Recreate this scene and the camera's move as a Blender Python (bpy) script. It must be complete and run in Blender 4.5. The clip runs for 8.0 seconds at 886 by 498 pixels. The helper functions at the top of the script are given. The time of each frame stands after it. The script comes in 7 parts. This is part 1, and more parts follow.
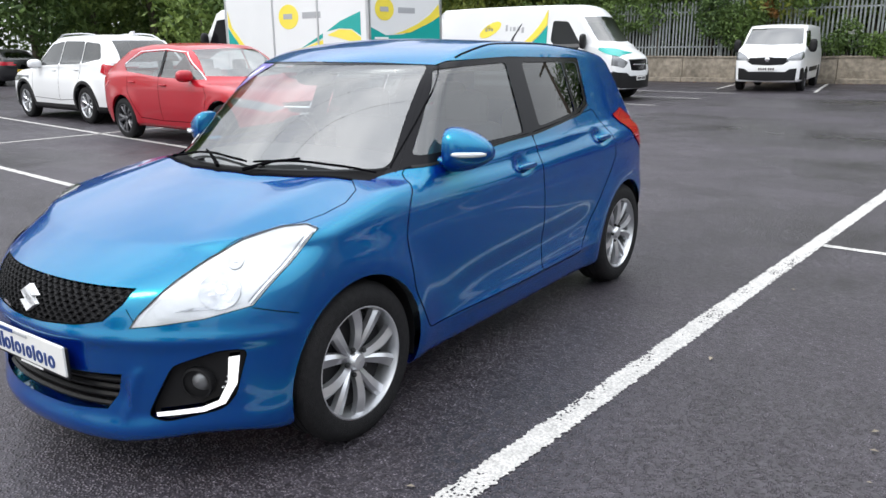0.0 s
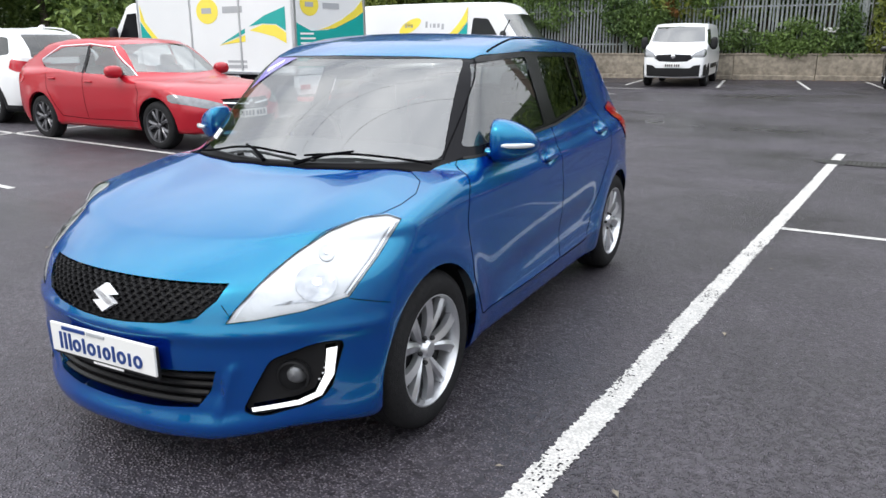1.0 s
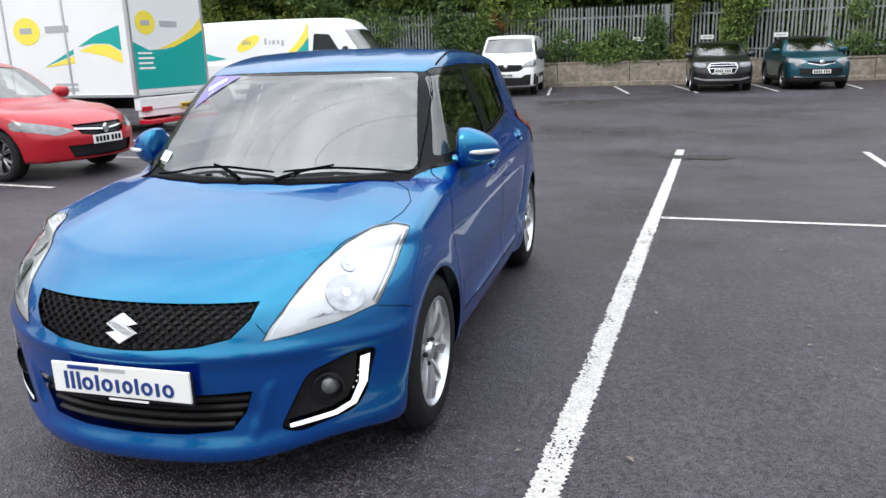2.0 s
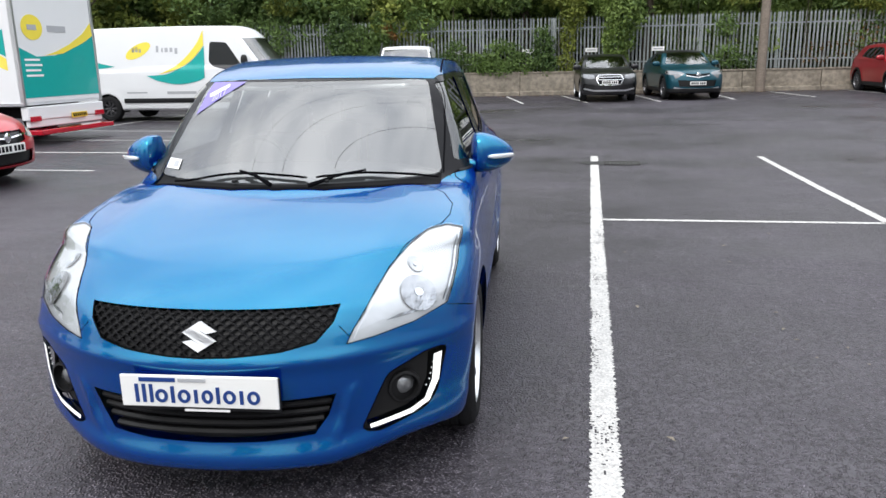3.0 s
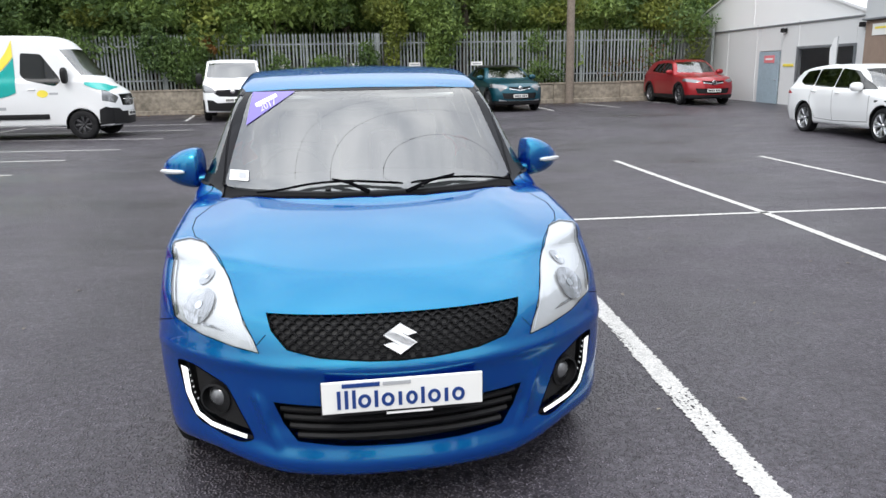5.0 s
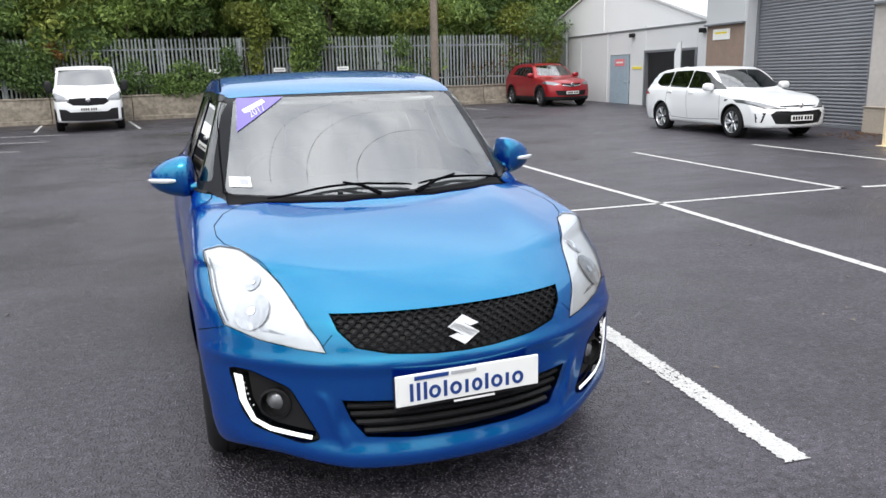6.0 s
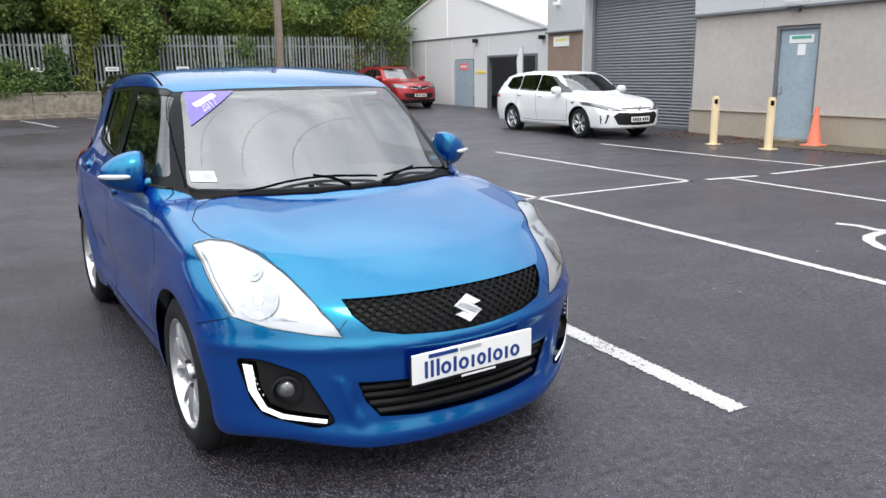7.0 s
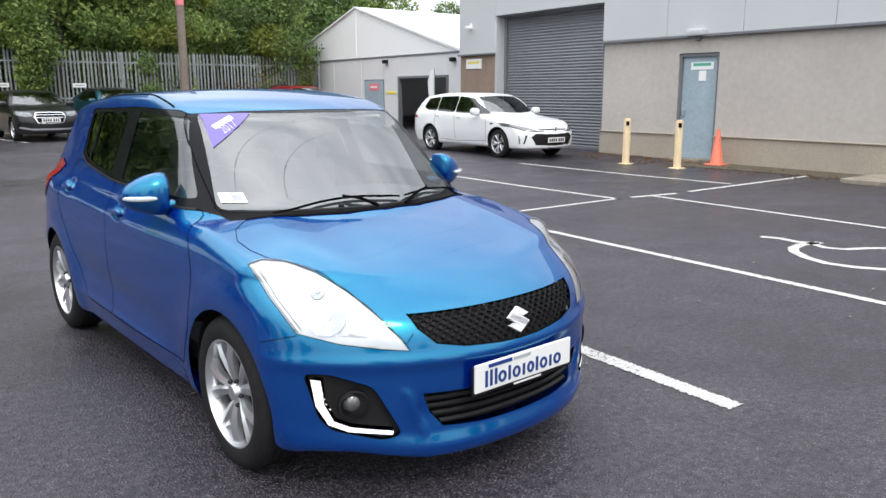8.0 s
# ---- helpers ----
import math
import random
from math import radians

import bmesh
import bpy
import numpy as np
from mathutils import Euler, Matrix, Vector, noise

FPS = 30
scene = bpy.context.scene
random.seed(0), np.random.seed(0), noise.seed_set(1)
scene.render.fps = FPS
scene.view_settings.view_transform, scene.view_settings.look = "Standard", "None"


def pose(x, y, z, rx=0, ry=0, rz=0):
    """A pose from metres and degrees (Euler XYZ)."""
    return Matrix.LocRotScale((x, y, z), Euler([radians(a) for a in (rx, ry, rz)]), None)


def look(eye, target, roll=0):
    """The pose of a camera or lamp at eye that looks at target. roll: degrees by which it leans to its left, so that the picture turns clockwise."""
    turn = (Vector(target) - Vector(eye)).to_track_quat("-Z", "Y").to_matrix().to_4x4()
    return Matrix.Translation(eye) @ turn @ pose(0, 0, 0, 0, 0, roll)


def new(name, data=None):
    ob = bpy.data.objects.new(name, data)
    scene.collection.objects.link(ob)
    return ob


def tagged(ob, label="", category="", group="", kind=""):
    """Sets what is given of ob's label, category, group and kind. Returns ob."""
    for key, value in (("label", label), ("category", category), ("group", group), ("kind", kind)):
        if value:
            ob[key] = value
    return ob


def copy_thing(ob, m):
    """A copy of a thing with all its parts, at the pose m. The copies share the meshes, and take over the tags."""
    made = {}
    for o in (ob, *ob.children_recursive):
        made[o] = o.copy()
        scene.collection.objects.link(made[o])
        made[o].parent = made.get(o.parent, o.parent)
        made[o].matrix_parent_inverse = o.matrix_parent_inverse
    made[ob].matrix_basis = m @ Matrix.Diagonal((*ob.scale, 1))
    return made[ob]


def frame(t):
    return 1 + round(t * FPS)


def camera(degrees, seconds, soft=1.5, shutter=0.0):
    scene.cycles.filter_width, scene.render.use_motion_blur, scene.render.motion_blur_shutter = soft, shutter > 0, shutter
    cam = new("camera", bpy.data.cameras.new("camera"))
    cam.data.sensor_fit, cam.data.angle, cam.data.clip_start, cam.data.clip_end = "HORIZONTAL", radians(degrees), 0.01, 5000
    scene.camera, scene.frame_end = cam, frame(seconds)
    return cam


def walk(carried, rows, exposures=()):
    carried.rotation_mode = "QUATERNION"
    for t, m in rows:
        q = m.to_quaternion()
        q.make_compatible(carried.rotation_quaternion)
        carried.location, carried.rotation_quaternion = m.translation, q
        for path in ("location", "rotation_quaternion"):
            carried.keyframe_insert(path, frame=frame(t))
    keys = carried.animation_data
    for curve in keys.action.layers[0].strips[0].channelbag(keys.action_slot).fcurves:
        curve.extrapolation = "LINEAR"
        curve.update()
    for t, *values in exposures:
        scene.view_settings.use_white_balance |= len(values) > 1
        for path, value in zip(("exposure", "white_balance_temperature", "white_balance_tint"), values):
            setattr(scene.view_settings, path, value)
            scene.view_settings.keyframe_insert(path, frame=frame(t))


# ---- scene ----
cam = camera(60.8, 8.0)
METRES, EYE, TILT, LEAN, TURN = 5.0, 1.482, 0.0, 0.0, 39.6
ROWS = [
    (0.0, 0.0, 0.0, 0.0, -0.15, -15.11, 0.55),
    (0.5, -0.0609, -0.0127, -0.0037, -4.23, -15.24, 0.34),
    (1.0, -0.1262, -0.0087, -0.0012, -7.6, -15.4, 0.28),
    (1.5, -0.1915, -0.0133, -0.0001, -14.51, -14.93, 1.12),
    (3.0, -0.3773, 0.032, -0.0002, -29.79, -14.0, 1.05),
    (3.5, -0.438, 0.0482, -0.0007, -33.61, -13.64, 0.82),
    (4.0, -0.4903, 0.0861, -0.0006, -36.91, -13.59, 1.24),
    (4.5, -0.5417, 0.1187, -0.0017, -40.76, -13.29, 1.04),
    (6.0, -0.6975, 0.239, 0.0014, -55.94, -13.1, 1.44),
    (6.5, -0.7476, 0.2781, 0.0013, -63.26, -13.18, 1.45),
    (7.0, -0.7783, 0.3247, -0.0033, -68.22, -13.08, 0.74),
    (7.5, -0.8049, 0.3715, -0.0005, -71.15, -12.21, 0.43),
    (8.0, -0.842, 0.4236, 0.0021, -75.95, -11.69, 0.1),
]
walk(cam, [(t, pose(0, 0, EYE, TILT, LEAN, TURN) @ pose(METRES * x, METRES * y, METRES * z, 90 + pitch, roll, yaw)) for t, x, y, z, yaw, pitch, roll in ROWS])

# ---- light ----
world = bpy.data.worlds.new("overcast_sky")
scene.world = world
world.use_nodes = True
wn, wl = world.node_tree.nodes, world.node_tree.links
wn.clear()
w_out, w_bg = wn.new("ShaderNodeOutputWorld"), wn.new("ShaderNodeBackground")
w_sky = wn.new("ShaderNodeTexSky")
w_sky.sky_type, w_sky.sun_disc = "NISHITA", False
w_sky.sun_elevation, w_sky.sun_rotation = radians(48), radians(200)
w_sky.air_density, w_sky.dust_density = 1.2, 3.0
w_cloud, w_ramp, w_mix = wn.new("ShaderNodeTexNoise"), wn.new("ShaderNodeValToRGB"), wn.new("ShaderNodeMix")
w_co = wn.new("ShaderNodeTexCoord")
w_map = wn.new("ShaderNodeMapping")
w_map.inputs["Scale"].default_value = (1.0, 1.0, 2.6)
w_cloud.inputs["Scale"].default_value, w_cloud.inputs["Detail"].default_value = 2.2, 3.5
w_ramp.color_ramp.elements[0].position, w_ramp.color_ramp.elements[0].color = 0.34, (5.6, 5.9, 6.4, 1)
w_ramp.color_ramp.elements[1].position, w_ramp.color_ramp.elements[1].color = 0.68, (9.7, 9.9, 10.1, 1)
w_mix.data_type = "RGBA"
w_mix.inputs["Factor"].default_value = 0.88
wl.new(w_co.outputs["Generated"], w_map.inputs["Vector"])
wl.new(w_map.outputs["Vector"], w_cloud.inputs["Vector"])
wl.new(w_cloud.outputs["Fac"], w_ramp.inputs["Fac"])
wl.new(w_sky.outputs["Color"], w_mix.inputs["A"])
wl.new(w_ramp.outputs["Color"], w_mix.inputs["B"])
# an overcast sky is brightest overhead
w_sep, w_rise, w_dome = wn.new("ShaderNodeSeparateXYZ"), wn.new("ShaderNodeMapRange"), wn.new("ShaderNodeVectorMath")
w_dome.operation = "SCALE"
w_rise.inputs["To Min"].default_value, w_rise.inputs["To Max"].default_value = 0.52, 1.42
wl.new(w_co.outputs["Generated"], w_sep.inputs["Vector"])
wl.new(w_sep.outputs["Z"], w_rise.inputs["Value"])
wl.new(w_mix.outputs["Result"], w_dome.inputs[0])
wl.new(w_rise.outputs["Result"], w_dome.inputs["Scale"])
wl.new(w_dome.outputs["Vector"], w_bg.inputs["Color"])
wl.new(w_bg.outputs["Background"], w_out.inputs["Surface"])
w_bg.inputs["Strength"].default_value = 0.275

sun = new("sun", bpy.data.lights.new("sun", "SUN"))
sun.data.energy, sun.data.angle, sun.data.color = 0.9, radians(14), (1.0, 0.97, 0.92)
sun.matrix_world = look((0, 0, 20), (3.4, 9.4, 9), 0)

# ---- materials ----
def mat(name, base, rough=0.5, metal=0.0, coat=0.0, spots=None, bump=None, tint=0.12, scale=6.0, transmission=0.0, ior=1.45, emit=None, flake=0.0, rvar=0.0, spec=0.5):
    """A surface with two scales of variation: cloudy wear (scale, tint) and fine grain (spots: scale, amount; bump: scale, strength)."""
    m = bpy.data.materials.new(name)
    m.use_nodes = True
    nd, ln = m.node_tree.nodes, m.node_tree.links
    b = nd["Principled BSDF"]
    b.inputs["Roughness"].default_value, b.inputs["Metallic"].default_value = rough, metal
    b.inputs["Coat Weight"].default_value, b.inputs["Coat Roughness"].default_value = coat, 0.03
    b.inputs["Transmission Weight"].default_value, b.inputs["IOR"].default_value = transmission, ior
    b.inputs["Specular IOR Level"].default_value = spec
    co = nd.new("ShaderNodeTexCoord")
    n1 = nd.new("ShaderNodeTexNoise")
    n1.inputs["Scale"].default_value, n1.inputs["Detail"].default_value = scale, 5.0
    ln.new(co.outputs["Object"], n1.inputs["Vector"])
    mx = nd.new("ShaderNodeMix")
    mx.data_type = "RGBA"
    mx.inputs["A"].default_value = (*[c * (1 - tint) for c in base], 1)
    mx.inputs["B"].default_value = (*[min(1, c * (1 + tint)) for c in base], 1)
    ln.new(n1.outputs["Fac"], mx.inputs["Factor"])
    last = mx.outputs["Result"]
    if spots:
        n2 = nd.new("ShaderNodeTexNoise")
        n2.inputs["Scale"].default_value, n2.inputs["Detail"].default_value = spots[0], 2.0
        ln.new(co.outputs["Object"], n2.inputs["Vector"])
        mr = nd.new("ShaderNodeMapRange")
        mr.inputs["From Min"].default_value, mr.inputs["From Max"].default_value = 0.3, 0.7
        mr.inputs["To Min"].default_value, mr.inputs["To Max"].default_value = 1 - spots[1], 1 + spots[1]
        ln.new(n2.outputs["Fac"], mr.inputs["Value"])
        vm = nd.new("ShaderNodeVectorMath")
        vm.operation = "SCALE"
        ln.new(last, vm.inputs[0])
        ln.new(mr.outputs["Result"], vm.inputs["Scale"])
        last = vm.outputs["Vector"]
    ln.new(last, b.inputs["Base Color"])
    if rvar:
        r = nd.new("ShaderNodeMapRange")
        r.inputs["To Min"].default_value, r.inputs["To Max"].default_value = max(0.02, rough - rvar), rough + rvar
        ln.new(n1.outputs["Fac"], r.inputs["Value"])
        ln.new(r.outputs["Result"], b.inputs["Roughness"])
    if bump:
        n3 = nd.new("ShaderNodeTexNoise")
        n3.inputs["Scale"].default_value, n3.inputs["Detail"].default_value = bump[0], 4.0
        ln.new(co.outputs["Object"], n3.inputs["Vector"])
        bp = nd.new("ShaderNodeBump")
        bp.inputs["Strength"].default_value, bp.inputs["Distance"].default_value = bump[1], 0.01
        ln.new(n3.outputs["Fac"], bp.inputs["Height"])
        ln.new(bp.outputs["Normal"], b.inputs["Normal"])
    if emit:
        b.inputs["Emission Color"].default_value, b.inputs["Emission Strength"].default_value = (*emit[:3], 1), emit[3]
    return m


def pane_mat(name, tint, gloss_ior=1.5, sheen=1.0):
    """Window glass: tinted see-through with a Fresnel-driven gloss."""
    m = bpy.data.materials.new(name)
    m.use_nodes = True
    nd, ln = m.node_tree.nodes, m.node_tree.links
    nd.clear()
    out, mix, tr, gl, fr, pw, ma = [nd.new("ShaderNode" + k) for k in ("OutputMaterial", "MixShader", "BsdfTransparent", "BsdfGlossy", "LayerWeight", "Math", "Math")]
    tr.inputs["Color"].default_value = (*tint, 1)
    gl.inputs["Roughness"].default_value = 0.0
    gl.inputs["Color"].default_value = (sheen, sheen, sheen, 1)
    f0 = ((gloss_ior - 1) / (gloss_ior + 1)) ** 2
    fr.inputs["Blend"].default_value = 0.5
    pw.operation, ma.operation = "POWER", "MULTIPLY_ADD"
    pw.inputs[1].default_value, ma.inputs[1].default_value, ma.inputs[2].default_value = 5.0, 1 - f0, f0
    ln.new(fr.outputs["Facing"], pw.inputs[0])
    ln.new(pw.outputs["Value"], ma.inputs[0])
    ln.new(ma.outputs["Value"], mix.inputs["Fac"])
    ln.new(tr.outputs["BSDF"], mix.inputs[1])
    ln.new(gl.outputs["BSDF"], mix.inputs[2])
    ln.new(mix.outputs["Shader"], out.inputs["Surface"])
    return m


def paint(name, base, metal=0.0, rough=0.35):
    return mat(name, base, rough, metal, coat=0.5, tint=0.04, scale=1.5, spots=(900.0, 0.10 if metal else 0.02))


def flake_paint(name, deep, flake, share):
    """Two-layer metallic: bright flake over a deep pigment, under one clear coat."""
    m = mat(name, flake, 0.25, 1.0, coat=0.85, tint=0.04, scale=1.5, spots=(900.0, 0.10))
    nd, ln = m.node_tree.nodes, m.node_tree.links
    p, q, ms = nd["Principled BSDF"], nd.new("ShaderNodeBsdfPrincipled"), nd.new("ShaderNodeMixShader")
    q.inputs["Base Color"].default_value, q.inputs["Roughness"].default_value = (*deep, 1), 0.5
    q.inputs["Specular IOR Level"].default_value = 0.0
    p.inputs["Coat IOR"].default_value = q.inputs["Coat IOR"].default_value = 1.48
    q.inputs["Coat Weight"].default_value, q.inputs["Coat Roughness"].default_value = 0.85, 0.03
    ms.inputs["Fac"].default_value = share
    ln.new(q.outputs["BSDF"], ms.inputs[1])
    ln.new(p.outputs["BSDF"], ms.inputs[2])
    ln.new(ms.outputs["Shader"], nd["Material Output"].inputs["Surface"])
    return m


M_BLUE = flake_paint("blue_metallic_paint", (0.0020, 0.0155, 0.238), (0.004, 0.350, 0.41), 0.40)
M_RED = paint("red_paint", (0.40, 0.006, 0.018), 0.1, 0.30)
M_RED2 = paint("deep_red_paint", (0.30, 0.008, 0.014), 0.3, 0.30)
M_WHITE = paint("white_paint", (0.78, 0.79, 0.80))
M_BLACK = paint("black_paint", (0.012, 0.012, 0.014), 0.2, 0.3)
M_TEAL = paint("teal_metallic_paint", (0.003, 0.060, 0.088), 0.5, 0.32)
M_TRIM = mat("black_plastic", (0.012, 0.012, 0.013), 0.5, bump=(300, 0.15), tint=0.2, spec=0.3)
M_GLOSS = mat("gloss_black_trim", (0.009, 0.009, 0.011), 0.16, tint=0.1, spec=0.13)
M_GAP = mat("dark_gap", (0.004, 0.004, 0.005), 0.95, tint=0.1, spec=0.05)
M_COWL = mat("matt_black_cowl", (0.010, 0.010, 0.011), 0.85, tint=0.2, spec=0.15)
M_TYRE = mat("tyre_rubber", (0.017, 0.017, 0.018), 0.75, bump=(180, 0.4), tint=0.3, spots=(60, 0.2), spec=0.2)
M_ALLOY = mat("silver_alloy", (0.62, 0.63, 0.65), 0.28, 0.85, tint=0.05)
M_ALLOY_D = mat("dark_alloy", (0.17, 0.17, 0.18), 0.35, 0.8, tint=0.1)
M_STEELW = mat("dark_steel_wheel", (0.06, 0.06, 0.064), 0.5, 0.5, tint=0.3, scale=9)
M_CHROME = mat("chrome", (0.82, 0.83, 0.85), 0.10, 1.0, tint=0.04)
M_REFL = mat("lamp_reflector", (0.58, 0.58, 0.58), 0.26, 0.5, tint=0.08, scale=14, bump=(18, 0.3))
M_BOWL = mat("bright_reflector_bowl", (0.44, 0.44, 0.45), 0.15, 0.85, tint=0.3, scale=24, bump=(26, 0.9))
M_LENS = pane_mat("clear_lamp_lens", (0.93, 0.95, 0.97), 1.45)
M_GLASS = pane_mat("windscreen_glass", (0.92, 0.95, 0.95), 4.3, 0.50)
M_GLASS_D = pane_mat("tinted_window_glass", (0.10, 0.12, 0.12), 1.8)
M_GLASS_S = pane_mat("side_window_glass", (0.66, 0.70, 0.70), 2.1)
M_REDLENS = mat("red_lamp_lens", (0.42, 0.006, 0.020), 0.10, coat=0.5, tint=0.2)
M_LAMPW = mat("clear_moulded_lens", (0.72, 0.74, 0.76), 0.12, 0.35, coat=0.8, tint=0.15, scale=30)
M_LAMPF = mat("smoked_lamp_lens", (0.20, 0.205, 0.215), 0.16, 0.5, coat=0.5, tint=0.5, scale=14)
M_BADGE = mat("bright_silver_badge", (0.82, 0.83, 0.85), 0.30, 0.15, coat=0.5, tint=0.04)
M_DRL = mat("running_lamp_strip", (0.9, 0.92, 0.95), 0.15, coat=0.4, tint=0.03, emit=(1.0, 0.98, 0.94, 0.65))
M_SEAT = mat("dark_seat_cloth", (0.09, 0.092, 0.098), 0.9, bump=(220, 0.3), tint=0.25)
M_DASH = mat("dark_dashboard", (0.03, 0.031, 0.033), 0.6, bump=(260, 0.25), tint=0.2)
M_LINER = mat("roof_lining", (0.60, 0.60, 0.57), 0.95, bump=(200, 0.2), tint=0.08)
M_PLATE = mat("white_plate", (0.82, 0.82, 0.80), 0.3, coat=0.4, tint=0.03)
M_PLATEY = mat("yellow_plate", (0.80, 0.55, 0.05), 0.3, coat=0.4, tint=0.03)
M_INK = mat("dark_blue_ink", (0.012, 0.045, 0.20), 0.4, tint=0.08)
M_INKG = mat("grey_ink", (0.40, 0.41, 0.43), 0.5, tint=0.08)
M_INKW = mat("white_ink", (0.85, 0.85, 0.85), 0.45, tint=0.03)
M_STEEL = mat("galvanised_steel", (0.40, 0.43, 0.43), 0.55, 0.55, bump=(40, 0.2), tint=0.25, scale=3, spots=(18, 0.2))
M_LINE = None
M_TEALG = mat("teal_vinyl", (0.0, 0.36, 0.33), 0.35, coat=0.5, tint=0.05)
M_YELG = mat("yellow_vinyl", (0.88, 0.72, 0.08), 0.35, coat=0.5, tint=0.05)
M_PURPLE = mat("violet_sticker", (0.16, 0.12, 0.44), 0.4, coat=0.3, tint=0.08)


# ---- mesh tools ----
def mesh_object(name, verts, faces, material, parent=None, label="", smooth=False):
    me = bpy.data.meshes.new(name)
    me.from_pydata([tuple(v) for v in verts], [], [tuple(f) for f in faces])
    for m_ in material if isinstance(material, (list, tuple)) else [material]:
        me.materials.append(m_)
    if smooth:
        me.polygons.foreach_set("use_smooth", [True] * len(me.polygons))
    ob = new(name, me)
    if parent:
        ob.parent = parent
    if label:
        ob["label"] = label
    return ob


def part(name, bm, material, parent=None, label="", smooth=False):
    """Links a bmesh as one mesh object under a thing or a part."""
    bmesh.ops.recalc_face_normals(bm, faces=bm.faces[:])
    me = bpy.data.meshes.new(name)
    bm.to_mesh(me)
    bm.free()
    me.materials.append(material)
    if smooth:
        me.polygons.foreach_set("use_smooth", [True] * len(me.polygons))
        me.set_sharp_from_angle(angle=radians(38))
    ob = new(name, me)
    if parent:
        ob.parent = parent
    if label:
        ob["label"] = label
    return ob


def add_box(bm, cx, cy, cz, sx, sy, sz, bevel=0.0, m=None):
    r = bmesh.ops.create_cube(bm, size=1.0)
    vs = r["verts"]
    bmesh.ops.scale(bm, vec=(sx, sy, sz), verts=vs)
    if bevel:
        es = list({e for v in vs for e in v.link_edges})
        r2 = bmesh.ops.bevel(bm, geom=es, offset=bevel, segments=2, affect="EDGES", profile=0.5)
        vs = list({v for f in r2["faces"] for v in f.verts} | {v for v in vs if v.is_valid})
    bmesh.ops.translate(bm, vec=(cx, cy, cz), verts=vs)
    if m is not None:
        bmesh.ops.transform(bm, matrix=m, verts=vs)
    return vs


def box_bm(*a, **k):
    bm = bmesh.new()
    add_box(bm, *a, **k)
    return bm


def lathe(profile, segs=40, axis="x"):
    """A closed ring of (radius, along) pairs turned about an axis through the origin."""
    bm = bmesh.new()
    rows = []
    for r, a in profile:
        ring = []
        for i in range(segs):
            t = 2 * math.pi * i / segs
            c, s = r * math.cos(t), r * math.sin(t)
            ring.append(bm.verts.new((a, c, s) if axis == "x" else (c, s, a)))
        rows.append(ring)
    for p, q in zip(rows, rows[1:]):
        for i in range(segs):
            j = (i + 1) % segs
            if profile:
                bm.faces.new((p[i], p[j], q[j], q[i]))
    return bm, rows


def tube(points, radius, sides=8):
    """A round bar along a line of points; radius is one number or one a point."""
    bm = bmesh.new()
    pts = [Vector(p) for p in points]
    rr = radius if isinstance(radius, (list, tuple)) else [radius] * len(pts)
    rings = []
    for i, p in enumerate(pts):
        d = (pts[min(i + 1, len(pts) - 1)] - pts[max(i - 1, 0)]).normalized()
        up = Vector((0, 0, 1)) if abs(d.z) < 0.9 else Vector((1, 0, 0))
        a = d.cross(up).normalized()
        b = d.cross(a)
        rings.append([bm.verts.new(p + rr[i] * (a * math.cos(2 * math.pi * k / sides) + b * math.sin(2 * math.pi * k / sides))) for k in range(sides)])
    for p, q in zip(rings, rings[1:]):
        for k in range(sides):
            bm.faces.new((p[k], p[(k + 1) % sides], q[(k + 1) % sides], q[k]))
    bm.faces.new(rings[0])
    bm.faces.new(rings[-1])
    return bm


def prism(outline, depth, axis="y", at=0.0):
    """An outline in two axes, given thickness along the third, from at to at + depth."""
    bm = bmesh.new()
    def place(u, v, d):
        return {"y": (u, d, v), "x": (d, u, v), "z": (u, v, d)}[axis]
    lo = [bm.verts.new(place(u, v, at)) for u, v in outline]
    hi = [bm.verts.new(place(u, v, at + depth)) for u, v in outline]
    bm.faces.new(lo)
    bm.faces.new(hi)
    n = len(outline)
    for i in range(n):
        bm.faces.new((lo[i], lo[(i + 1) % n], hi[(i + 1) % n], hi[i]))
    return bm


def thing(name, label, category, group="", m=None):
    e = new(name)
    e.empty_display_size = 0.1
    tagged(e, label, category, group)
    if m is not None:
        e.matrix_world = m
    return e


# ---- curves and car shells ----
def curve(pairs):
    """A smooth curve through a few pairs, tabled: monotone between them, with no overshoot."""
    a = np.array(sorted(pairs), float)
    xs, ys = a[:, 0], a[:, 1]
    h, d = np.diff(xs), np.diff(ys) / np.diff(xs)
    m = np.zeros(len(xs))
    for i in range(1, len(xs) - 1):
        if d[i - 1] * d[i] > 0:
            w1, w2 = 2 * h[i] + h[i - 1], h[i] + 2 * h[i - 1]
            m[i] = (w1 + w2) / (w1 / d[i - 1] + w2 / d[i])
    m[0], m[-1] = d[0], d[-1]
    t = np.linspace(xs[0], xs[-1], 4000)
    i = np.clip(np.searchsorted(xs, t, "right") - 1, 0, len(xs) - 2)
    u = (t - xs[i]) / h[i]
    v = (2 * u**3 - 3 * u**2 + 1) * ys[i] + (u**3 - 2 * u**2 + u) * h[i] * m[i] + (-2 * u**3 + 3 * u**2) * ys[i + 1] + (u**3 - u**2) * h[i] * m[i + 1]
    return lambda x: np.interp(x, t, v)


def ease(v, a, b):
    """0 before a, 1 past b (either way round), smooth between."""
    t = np.clip((v - a) / (b - a), 0, 1)
    return t * t * (3 - 2 * t)


